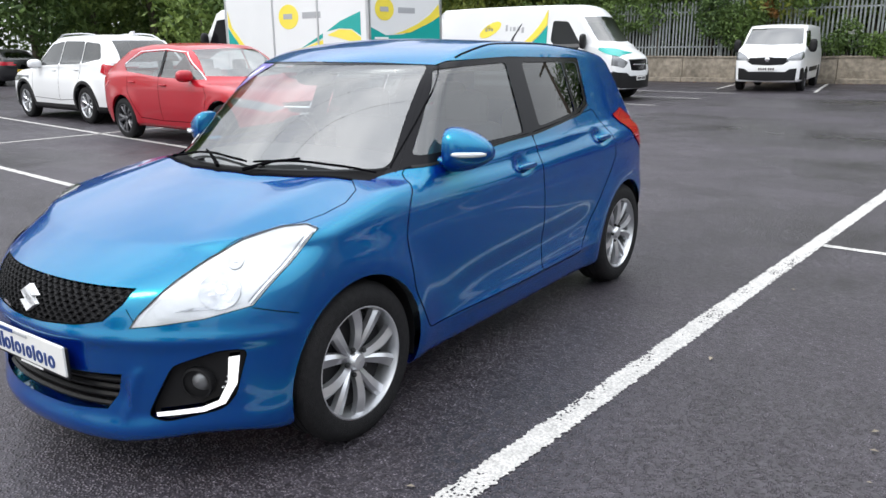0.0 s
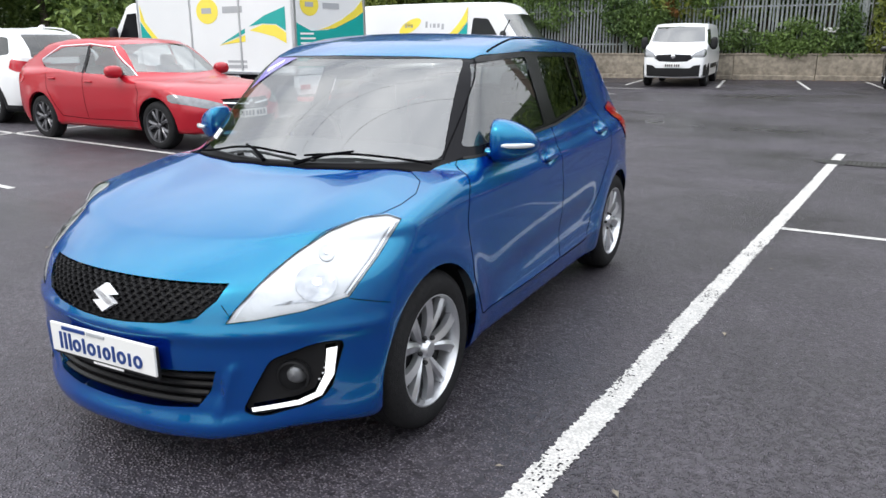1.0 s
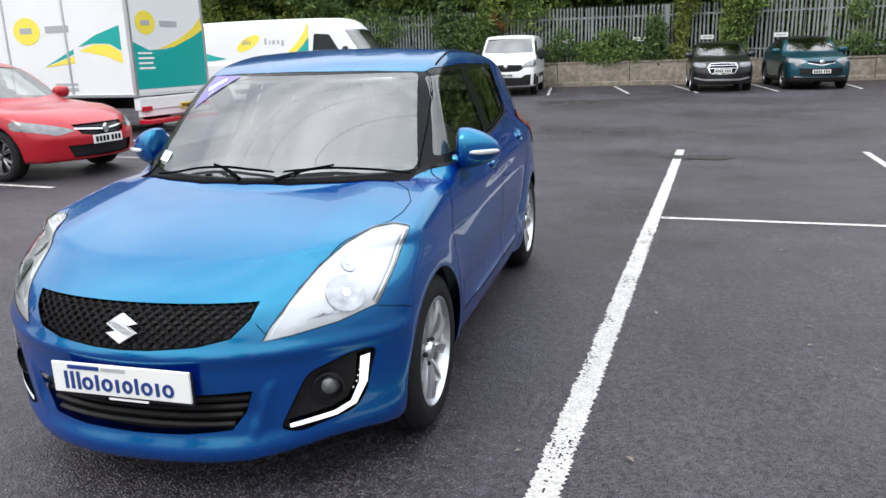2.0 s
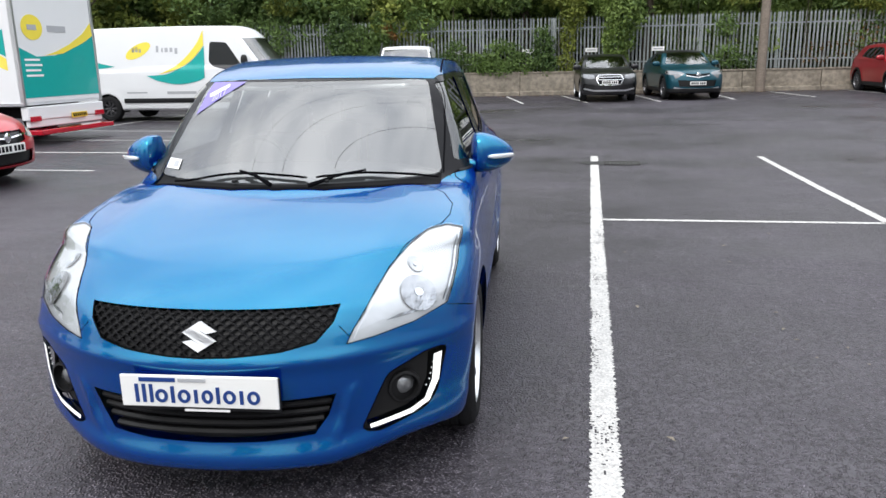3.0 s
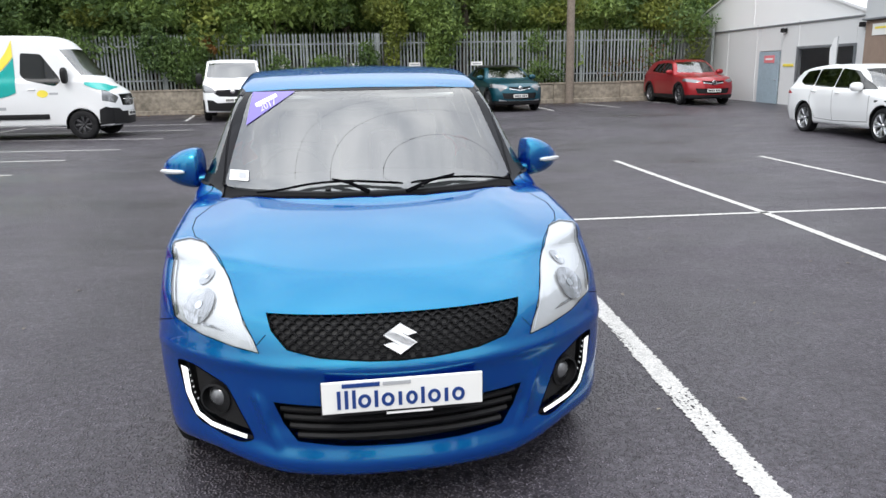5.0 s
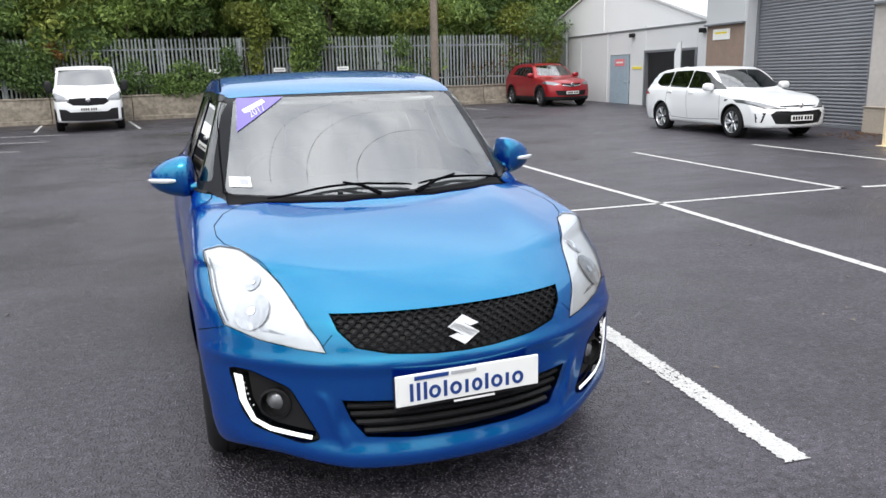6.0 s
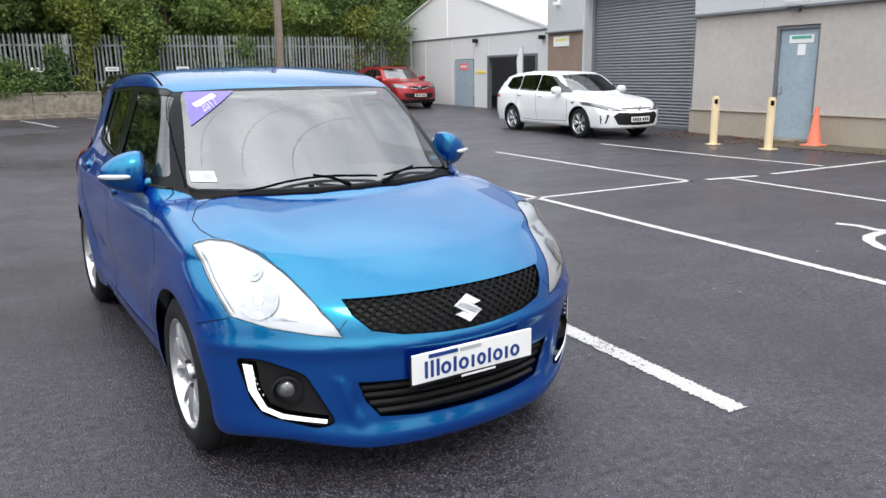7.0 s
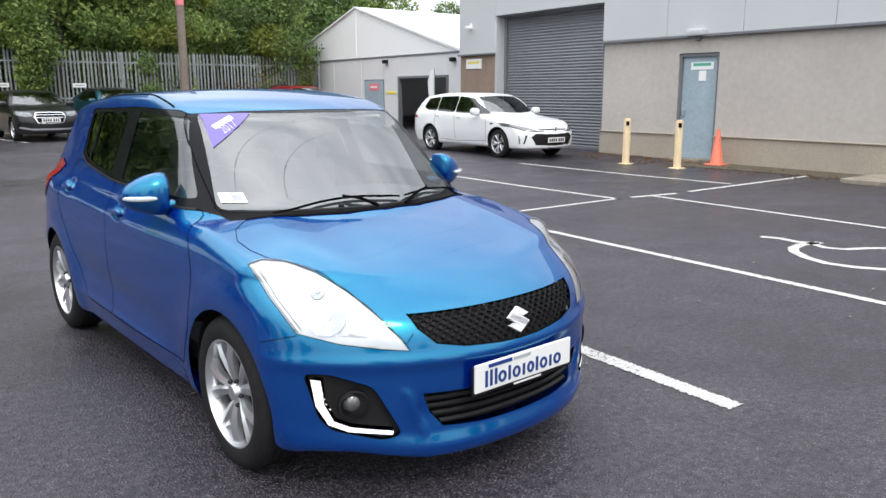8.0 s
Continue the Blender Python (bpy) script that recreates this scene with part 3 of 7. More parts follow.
def make_wheel(parent, at, r, rim_r, width, rim_mat, spokes, side, twist=0.12, split_spoke=False):
    """Wheel: rim > tyre, spokes, hub. Outer face towards +x for side 1."""
    hwid = width / 2
    s = side
    prof = [(rim_r * 0.96, -hwid + 0.01), (rim_r, -hwid + 0.002), (rim_r + 0.012, -hwid), (r - 0.045, -hwid * 1.04), (r - 0.012, -hwid * 0.86), (r, -hwid * 0.62), (r, -hwid * 0.42), (r - 0.007, -hwid * 0.40), (r - 0.007, -hwid * 0.34), (r, -hwid * 0.32), (r + 0.001, -hwid * 0.06), (r - 0.007, -hwid * 0.04), (r - 0.007, hwid * 0.04), (r + 0.001, hwid * 0.06),
            (r, hwid * 0.32), (r - 0.007, hwid * 0.34), (r - 0.007, hwid * 0.40), (r, hwid * 0.42), (r, hwid * 0.62),
            (r - 0.012, hwid * 0.86), (r - 0.045, hwid * 1.04), (rim_r + 0.012, hwid), (rim_r, hwid - 0.002), (rim_r * 0.96, hwid - 0.01)]
    rim_p = [(rim_r * 0.995, hwid - 0.012), (rim_r * 1.0, hwid - 0.004), (rim_r * 0.97, hwid - 0.003), (rim_r * 0.94, hwid - 0.02), (rim_r * 0.90, hwid - 0.06), (rim_r * 0.88, -hwid + 0.02), (rim_r * 0.98, -hwid)]
    bm, _ = lathe(rim_p, 40)
    bmesh.ops.scale(bm, vec=(s, 1, 1), verts=bm.verts[:])
    rim = part("wheel", bm, rim_mat, parent, "", True)
    rim.location = at
    bm, _ = lathe(prof, 56)
    part("tyre", bm, M_TYRE, rim, "", True)
    # wide dark backing that colours in the shade of the barrel between spokes
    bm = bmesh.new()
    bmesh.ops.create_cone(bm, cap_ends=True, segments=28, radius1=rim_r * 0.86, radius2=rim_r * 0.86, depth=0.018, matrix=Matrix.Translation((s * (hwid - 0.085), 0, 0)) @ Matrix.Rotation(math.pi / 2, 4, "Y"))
    part("spoke_gap_backing", bm, M_WHEEL_DARK, rim)
    face = hwid - 0.022
    def spoke_mesh(b2, off, w0, w1, tw, lean):
        """One blade: a crest runs along it off its middle, so that it shows a broad and a narrow face."""
        rows = []
        for t in np.linspace(0, 1, 8):
            rad = rim_r * (0.15 + 0.83 * t)
            ang = off + tw * t ** 1.3
            w = w0 + (w1 - w0) * t ** 0.8
            x = face - 0.020 * (1 - t) ** 2 + 0.008 * math.sin(math.pi * t)
            ring = []
            for du, dx in ((-1, -0.030), (-0.94, -0.007), (0.34 * lean, 0.003), (0.94, -0.007), (1, -0.030)):
                yy, zz = rad, du * w
                ring.append(b2.verts.new((s * (x + dx), yy * math.cos(ang) - zz * math.sin(ang), yy * math.sin(ang) + zz * math.cos(ang))))
            rows.append(ring)
        for p, q in zip(rows, rows[1:]):
            for i in range(4):
                b2.faces.new((p[i], p[i + 1], q[i + 1], q[i]))
            b2.faces.new((p[4], p[0], q[0], q[4]))
        b2.faces.new(rows[0])
        b2.faces.new(rows[-1])
    first = None
    for k in range(spokes):
        base = 2 * math.pi * k / spokes
        if first is None:
            bm = bmesh.new()
            if split_spoke:
                spoke_mesh(bm, 0.16, 0.0135, 0.0285, twist, -1)
                spoke_mesh(bm, -0.16, 0.0135, 0.0285, -twist, 1)
            else:
                spoke_mesh(bm, 0.0, 0.022, 0.036, twist * s, 0)
            first = part("spoke", bm, rim_mat, rim, "", True)
        else:
            o = new("spoke", first.data)
            o.parent = rim
            o.rotation_euler = (base, 0, 0)
    for k in range(5 if split_spoke else 0):
        a = 2 * math.pi * (k + 0.5) / 5
        part("wheel_bolt", blob(s * (face - 0.012), 0.053 * math.cos(a), 0.053 * math.sin(a), 0.012, 0.010, 0.010, 2.0, None, 5), M_WHEEL_DARK, rim)
    bm, rows = lathe([(0.002, face + 0.006), (rim_r * 0.13, face + 0.005), (rim_r * 0.16, face - 0.004), (rim_r * 0.20, face - 0.03), (rim_r * 0.20, face - 0.08)], 24)
    bmesh.ops.scale(bm, vec=(s, 1, 1), verts=bm.verts[:])
    hub = part("hub_cap", bm, rim_mat, rim, "", True)
    return rim


def wheels_for(car, shell, hw_face, rim_r, width, rim_mat, spokes, twist=0.12, split_spoke=False, r=0.0):
    r = r or shell.r
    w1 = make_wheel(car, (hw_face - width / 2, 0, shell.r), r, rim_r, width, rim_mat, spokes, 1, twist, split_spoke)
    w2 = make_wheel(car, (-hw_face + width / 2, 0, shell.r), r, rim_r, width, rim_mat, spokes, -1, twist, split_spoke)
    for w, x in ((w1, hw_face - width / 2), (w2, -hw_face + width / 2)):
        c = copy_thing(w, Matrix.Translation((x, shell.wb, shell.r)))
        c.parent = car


def arch_liner(car, shell, hw_face):
    for yc in (0.0, shell.wb):
        for s in (1, -1):
            bm = bmesh.new()
            rows = []
            for k in range(15):
                a = math.pi * (-0.08 + 1.16 * k / 14)
                c, d = math.cos(a), math.sin(a)
                rr = shell.r + 0.055
                rows.append([bm.verts.new((s * x, yc + rr * c, shell.r + rr * d)) for x in (hw_face - 0.02, hw_face - 0.34)])
            for p, q in zip(rows, rows[1:]):
                bm.faces.new((p[0], p[1], q[1], q[0]))
            part("arch_liner", bm, M_TRIM, car, "", True)


def blob(cx, cy, cz, sx, sy, sz, power=2.6, m=None, n=12):
    """A softly boxed pebble shape."""
    bm = bmesh.new()
    bmesh.ops.create_uvsphere(bm, u_segments=n * 2, v_segments=n, radius=1.0)
    for v in bm.verts:
        c = v.co
        k = (abs(c.x) ** power + abs(c.y) ** power + abs(c.z) ** power) ** (-1 / power)
        v.co = Vector((c.x * k * sx, c.y * k * sy, c.z * k * sz))
    if m is not None:
        bmesh.ops.transform(bm, matrix=m, verts=bm.verts[:])
    bmesh.ops.translate(bm, vec=(cx, cy, cz), verts=bm.verts[:])
    return bm


def seats_for(car, rows, hx, floor_z, back_z):
    for y in rows:
        for s in (1, -1):
            bm = box_bm(s * hx, y, floor_z + 0.12, 0.48, 0.50, 0.22, 0.05)
            add_box(bm, s * hx, y + 0.27, (floor_z + back_z) / 2 + 0.1, 0.46, 0.13, back_z - floor_z, 0.05, None)
            add_box(bm, s * hx, y + 0.30, back_z + 0.16, 0.24, 0.10, 0.18, 0.04, None)
            part("seat", bm, M_SEAT, car, "", True)


def bars_plate(car, name, y, z, w, h, mat_, facing=-1, bars=7):
    """A number plate with its writing as plain bars."""
    pl = part(name, box_bm(0, y, z, w, 0.014, h, 0.003), mat_, car)
    for k in range(bars):
        u = (k - (bars - 1) / 2) * w * 0.86 / bars + (0.012 if k > 3 else -0.012)
        part("plate_bar", box_bm(u, y + facing * 0.009, z, w * 0.08, 0.004, h * 0.62), M_GLOSS, pl)
    return pl


def circle(yc, zc, r, n=26):
    return [(yc + r * math.cos(2 * math.pi * k / n), zc + r * math.sin(2 * math.pi * k / n)) for k in range(n)]


def car_shell(lf, wb, lr, hw, H, r, zn, zc, yc, yh, yb, b1, b2, drop=0.08, tum=0.42, bow=0.38, zg=0.22, nosez=0.5, van=False, sbow=0.55, flare=0.02):
    end = wb + lr
    hood = [(-lf - 0.1, zn - 0.12), (-lf + 0.10, zn), (-lf + 0.35, zn + (zc - zn) * 0.5), (yc - 0.05, zc - 0.01), (yc + 0.35, zc + 0.03), (wb, b2 + 0.05), (end, b2 + 0.03)]
    roof = [(yc - 0.35, zc - 0.28), (yc, zc), (yh, H - 0.08), (yh + 0.25, H - 0.025), ((yh + yb) / 2 + 0.1, H), (yb, H - drop), (yb + 0.3, H - drop - 0.08)]
    plan = [(-lf, 0.88), (-0.45, 0.965), (0, 0.985), (wb / 2, 1.0), (wb, 0.995), (end - 0.2, 0.97 if not van else 0.99), (end, 0.90 if not van else 0.985)]
    vert = [(0.15, 0.93), (0.32, 0.965), (0.6, 1.0), (0.8, 0.995), (1.0, 0.955), (1.2, 0.92)] if not van else [(0.15, 0.95), (0.4, 0.99), (0.8, 1.0), (1.2, 0.985), (1.6, 0.95)]
    nose = [(0.15, -lf + 0.10), (0.25, -lf + 0.02), (nosez, -lf), (zn - 0.08, -lf + 0.05), (zn + 0.02, -lf + 0.14), (zn + 0.2, -lf + 0.45)]
    tail = [(0.2, end - 0.12), (0.45, end - 0.01), (0.7, end), (b2, end - 0.03), (H - 0.12, yb + 0.08), (H + 0.05, yb - 0.06)]
    gw = hw * 0.945
    glass = [(-0.5, gw - 0.02), (wb * 0.4, gw), (wb, gw - (0.0 if van else 0.03)), (end, gw - (0.0 if van else 0.12))]
    return Shell(hw, wb, r, hood, roof, plan, vert, nose, tail, glass, [(-0.5, b1 - 0.02), (0, b1), (end, b2)], bow=bow, bowr=0.2 if not van else 0.06, sbow=sbow, tum=tum, zg=zg, flare=flare,
                 spine=(max(0.1, yc - 0.25), min(wb - 0.1, yb - 0.4), 0.55 * (zc + zg) + 0.1 if not van else 0.9))


def plain_car(name, label, category, shell, coat, m, windows, screen, rear_screen=None, lamps=None, tails=None, grille=None, low=None, rim=M_ALLOY, spokes=5, glass=M_GLASS_S, rear_glass=None,
              cladding=0.0, seat_rows=(0.95, 1.85), mirror_at=None, plate=None, rear_plate=None, handles=(), rim_r=0.215, res=(26, 44, 14, 46), gloss_roof=None, split_spoke=True, lamp_back=0.25, extras=()):
    """A parked car: body with cut-out glass, lamps and grille, on four wheels."""
    car = thing(name, label, category, m=m)
    bm = shell.half(*res)
    sideways = lambda c: c.x > 0.45
    regions = []
    if cladding:
        regions.append(("cladding", [(-3, 0), (8, 0), (8, cladding), (-3, cladding)], SIDE, lambda c: True))
        for yc in (0.0, shell.wb):
            regions.append(("cladding", circle(yc, shell.r, shell.r + 0.12), SIDE, lambda c: c.x > 0.5 and c.z < 1.2))
    if gloss_roof:
        regions.append(("roof", gloss_roof, SIDE, lambda c: c.z > 1.2))
    sc = screen
    regions.append(("windscreen", [(-0.02, sc[0]), (sc[1], sc[0] + 0.03), (sc[3], sc[2] - 0.02), (-0.02, sc[2])], FRONT, lambda c: c.y < sc[4]))
    for k, w in enumerate(windows):
        regions.append((f"window{k}", rounded(w, 0.06), SIDE, sideways))
    if rear_screen:
        rs = rear_screen
        regions.append(("rear_window", rounded([(-0.02, rs[0]), (rs[1], rs[0]), (rs[3], rs[2]), (-0.02, rs[2])], 0.04), FRONT, lambda c: c.y > rs[4]))
    if grille:
        regions.append(("grille", grille, FRONT, lambda c: c.y < 0))
    if low:
        regions.append(("lower_grille", low, FRONT, lambda c: c.y < 0))
    if lamps:
        regions.append(("headlamp", lamps, FRONT, lambda c: c.y < lamp_back))
    if tails:
        regions.append(("tail_lamp", tails, SIDE, lambda c: c.y > shell.wb * 0.8 and c.x > 0.3))
    for yc in (0.0, shell.wb):
        regions.append(("hole", circle(yc, shell.r + 0.01, shell.r + 0.05), SIDE, lambda c: c.x > 0.42 and c.z < 1.1))
    p = split(bm, shell, regions)
    skin_part("body", p["body"], coat, car)
    if "cladding" in p:
        skin_part("cladding", p["cladding"], M_TRIM, car, 0, -0.006)
    if "roof" in p:
        skin_part("roof", p["roof"], M_BLACK, car)
    if "windscreen" in p:
        skin_part("windscreen", p["windscreen"], M_GLASS, car)
    if "rear_window" in p:
        skin_part("rear_window", p["rear_window"], rear_glass or glass, car)
    for k in range(len(windows)):
        if f"window{k}" in p:
            for s in (1, -1):
                skin_part("window", p[f"window{k}"], glass if k == 0 else (rear_glass or glass), car, s, 0.006)
    for key, mm, push in (("grille", M_GLOSS, 0.02), ("lower_grille", M_TRIM, 0.03)):
        if key in p:
            apart = p[key][0][:, 0].min() > 0.05
            for s in (1, -1) if apart else (0,):
                skin_part(key, p[key], mm, car, s, push)
    for key, mm in (("headlamp", M_LAMPF), ("tail_lamp", M_REDLENS)):
        if key in p:
            for s in (1, -1):
                skin_part(key, p[key], mm, car, s, -0.003)
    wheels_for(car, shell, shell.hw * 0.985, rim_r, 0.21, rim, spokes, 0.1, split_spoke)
    arch_liner(car, shell, shell.hw * 0.985)
    part("underbody", box_bm(0, shell.wb / 2, shell.zg + 0.10, shell.hw * 1.5, shell.wb + 0.9, 0.12, 0.02), M_TRIM, car)
    seats_for(car, seat_rows, shell.hw * 0.42, shell.zg + 0.18, 0.98 if shell.zg < 0.5 else 1.3)
    part("dashboard", blob(0, shell.spine[0] + 0.42, screen[0] - 0.19, shell.hw * 0.80, 0.28, 0.13), M_DASH, car, "", True)
    if mirror_at:
        mx, my, mz, ms = mirror_at
        for s in (1, -1):
            mi = part("door_mirror", blob(s * (mx + 0.1), my, mz, 0.11 * ms, 0.07 * ms, 0.075 * ms), coat, car, "", True)
            part("mirror_stalk", box_bm(s * (mx + 0.01), my + 0.01, mz - 0.06, 0.1, 0.05, 0.03, 0.01), M_TRIM, mi)
    for hy, hz in handles:
        q = shell.onto([(0.2, hy, hz)], (-1, 0, 0))[0]
        for s in (1, -1):
            part("door_handle", box_bm(s * (q[0] + 0.012), hy, hz, 0.025, 0.17, 0.028, 0.009), coat, car, "", True)
    if plate:
        bars_plate(car, "number_plate", plate[0], plate[1], 0.5, 0.11, M_PLATE)
    if rear_plate:
        bars_plate(car, "rear_number_plate", rear_plate[0], rear_plate[1], 0.5, 0.11, M_PLATEY, 1)
    for e in extras:
        e(car)
    return car


def heading(x, y, deg):
    """Pose of a car whose front axle stands at x, y; at 0 degrees it faces -y."""
    return pose(x, y, grade(x, y), 0, 0, deg)


# ---- the blue car ----
def swift_extra(out, x, y, z):
    """Scooped lower doors, a crease under the lamps and a blade along the chin."""
    flank = ease(x, 0.45, 0.6)
    door = ease(y, 0.32, 0.95) * ease(y, 2.2, 1.8) * flank
    out = out + 0.015 * door * np.exp(-((z - 0.455 - 0.05 * (y - 1.2)) / 0.080) ** 2)
    out = out - 0.010 * door * np.exp(-((z - 0.318 - 0.02 * (y - 1.2)) / 0.020) ** 2)
    for hy, hz in ((1.215, 0.897), (2.135, 0.945)):
        out = out + 0.026 * flank * np.exp(-((y - hy) / 0.052) ** 2 - ((z - hz) / 0.030) ** 2)
    out = out - 0.005 * flank * np.exp(-((z - 0.80 - 0.05 * y) / 0.045) ** 2) * ease(y, 0.4, 1.2)
    front = ease(y, -0.25, -0.45)
    lip = 0.250 + 0.13 * np.maximum(0, x - 0.40)
    out = out - 0.021 * front * ease(z, lip + 0.026, lip - 0.046) * (1 - 0.75 * ease(x, 0.38, 0.74))
    out = out + 0.012 * front * np.exp(-((z - 0.345) / 0.055) ** 2) * ease(x, 0.445, 0.425)
    out = out - 0.007 * front * np.exp(-((x - 0.47 + 0.35 * (0.42 - z)) / 0.018) ** 2) * ease(z, 0.46, 0.42) * ease(z, 0.24, 0.28)
    out = out - 0.012 * front * np.exp(-((z - 0.545) / 0.028) ** 2)
    haunch = np.exp(-((y - 2.45) / 0.35) ** 2 - ((z - 0.90) / 0.12) ** 2) * flank
    return out - 0.018 * haunch


SWIFT = Shell(0.8475, 2.47, 0.303,
    hood=[(-0.95, 0.58), (-0.78, 0.69), (-0.62, 0.768), (-0.3, 0.872), (0.05, 0.950), (0.3, 0.985), (1.0, 0.995), (2.2, 1.03), (3.0, 1.02)],
    roof=[(-0.3, 0.66), (0.06, 0.955), (0.70, 1.415), (0.92, 1.470), (1.3, 1.505), (1.8, 1.50), (2.4, 1.455), (2.78, 1.40), (3.0, 1.36)],
    plan=[(-0.9, 0.86), (-0.5, 0.955), (0, 0.985), (1.0, 1.0), (2.2, 1.0), (2.7, 0.97), (3.05, 0.90)],
    vert=[(0.15, 0.945), (0.3, 0.982), (0.5, 1.0), (0.72, 1.003), (0.83, 0.990), (0.95, 0.95), (1.1, 0.9)],
    nose=[(0.12, -0.72), (0.16, -0.785), (0.26, -0.805), (0.4, -0.81), (0.5, -0.81), (0.58, -0.80), (0.68, -0.752), (0.8, -0.6)],
    tail=[(0.2, 2.90), (0.4, 3.0), (0.6, 3.02), (0.9, 2.99), (1.1, 2.92), (1.4, 2.75), (1.5, 2.65)],
    glass=[(0, 0.79), (0.5, 0.795), (1.5, 0.795), (2.3, 0.765), (2.9, 0.70)], belt=[(0, 0.93), (2.6, 1.01)], bow=0.44, sbow=0.6, tum=0.40, zg=0.17, spine=(0.1, 2.2, 0.6),
    flare=0.020, shoulder=0.004, kend=0.075, ktop=0.05, ridge=0.012, extra=swift_extra, chin=0.006)


def blue_hatchback():
    """The blue car: a cut-up skin with its glass, lamps, grilles, doors, trim and wheels."""
    S = SWIFT
    car = thing("hatchback", "metallic blue five-door hatchback on silver alloys beside a bay line", "car", m=pose(-2.772, 1.801, 0.012, 0, 0, 3.85))
    ax_a = Vector((0.789, 0.614, 0.0))
    ax_b = Vector((-0.187, 0.240, 0.9526))
    LAMP = (ax_a, ax_b)
    lamp3 = [(0.454, -0.701, 0.584), (0.473, -0.679, 0.624), (0.502, -0.637, 0.672), (0.531, -0.559, 0.729), (0.559, -0.456, 0.776), (0.61, -0.336, 0.831), (0.667, -0.216, 0.861), (0.738, -0.158, 0.869),
             (0.790, -0.150, 0.856), (0.788, -0.298, 0.758), (0.778, -0.367, 0.711), (0.760, -0.440, 0.648), (0.655, -0.553, 0.614), (0.537, -0.65, 0.594)]
    lamp = [(Vector(p).dot(ax_a), Vector(p).dot(ax_b)) for p in lamp3]
    fog = rounded([(0.487, 0.275), (0.526, 0.358), (0.574, 0.458), (0.690, 0.505), (0.758, 0.507), (0.739, 0.42), (0.724, 0.346), (0.690, 0.297), (0.543, 0.258)], 0.02, 2)
    drl = [(0.714, 0.484), (0.740, 0.487), (0.729, 0.388), (0.697, 0.317), (0.644, 0.291), (0.516, 0.275), (0.513, 0.290), (0.638, 0.309), (0.682, 0.331), (0.707, 0.394)]
    grille = [(-0.02, 0.700), (0.425, 0.702), (0.41, 0.655), (0.361, 0.603), (0.258, 0.582), (0.10, 0.570), (-0.02, 0.567)]
    lower = [(-0.02, 0.408), (0.418, 0.422), (0.39, 0.345), (0.346, 0.286), (0.2, 0.274), (-0.02, 0.270)]
    bonnet = [(-0.02, -0.76), (0.20, -0.745), (0.43, -0.69), (0.462, -0.690), (0.502, -0.637), (0.531, -0.559), (0.559, -0.456), (0.61, -0.336), (0.667, -0.216), (0.712, -0.15), (0.735, -0.06), (0.735, 0.05), (0.69, 0.16), (0.61, 0.225),
              (0.42, 0.150), (0.2, 0.075), (-0.02, 0.055)]
    cowl = [(-0.02, 0.055), (0.2, 0.075), (0.42, 0.150), (0.61, 0.225), (0.66, 0.27), (0.66, 0.40), (0.40, 0.225), (0.2, 0.140), (-0.02, 0.115)]
    surround = [(-0.02, 0.90), (0.705, 0.93), (0.690, 0.99), (0.572, 1.385), (0.35, 1.396), (-0.02, 1.401)]
    glass = rounded([(-0.662, 0.985), (0.662, 0.985), (0.552, 1.388), (-0.552, 1.388)], 0.035, 3)
    black = rounded([(0.30, 0.950), (0.44, 0.978), (1.19, 1.020), (1.46, 1.030), (1.99, 1.080), (2.15, 1.130), (2.215, 1.392), (1.41, 1.412), (0.91, 1.402), (0.80, 1.372)], 0.02, 2)
    w_front = rounded([(0.490, 1.028), (0.818, 1.372), (1.372, 1.385), (1.335, 1.046)], 0.025, 2)
    w_rear = rounded([(1.50, 1.062), (1.525, 1.383), (1.985, 1.374), (1.955, 1.104)], 0.025, 2)
    w_quart = rounded([(1.985, 1.108), (2.015, 1.372), (2.185, 1.366), (2.120, 1.150)], 0.03, 2)
    door_f = rounded([(0.435, 0.985), (0.315, 0.86), (0.275, 0.75), (0.305, 0.52), (0.42, 0.315), (1.42, 0.315), (1.40, 1.04)], 0.03, 2)
    door_r = rounded([(1.42, 0.315), (1.87, 0.315), (1.97, 0.47), (2.14, 0.66), (2.30, 0.82), (2.29, 0.95), (2.19, 1.10), (1.40, 1.04)], 0.03, 2)
    tail = rounded([(2.46, 1.045), (2.66, 1.075), (2.80, 1.00), (2.88, 0.84), (2.80, 0.80), (2.66, 0.89)], 0.02, 2)
    bumper = [(-1.0, 0.05), (-1.0, 0.605), (-0.66, 0.592), (-0.44, 0.640), (-0.30, 0.600), (-0.27, 0.05)]
    flank = lambda c: c.x > 0.5
    nose = lambda c: c.y < -0.25
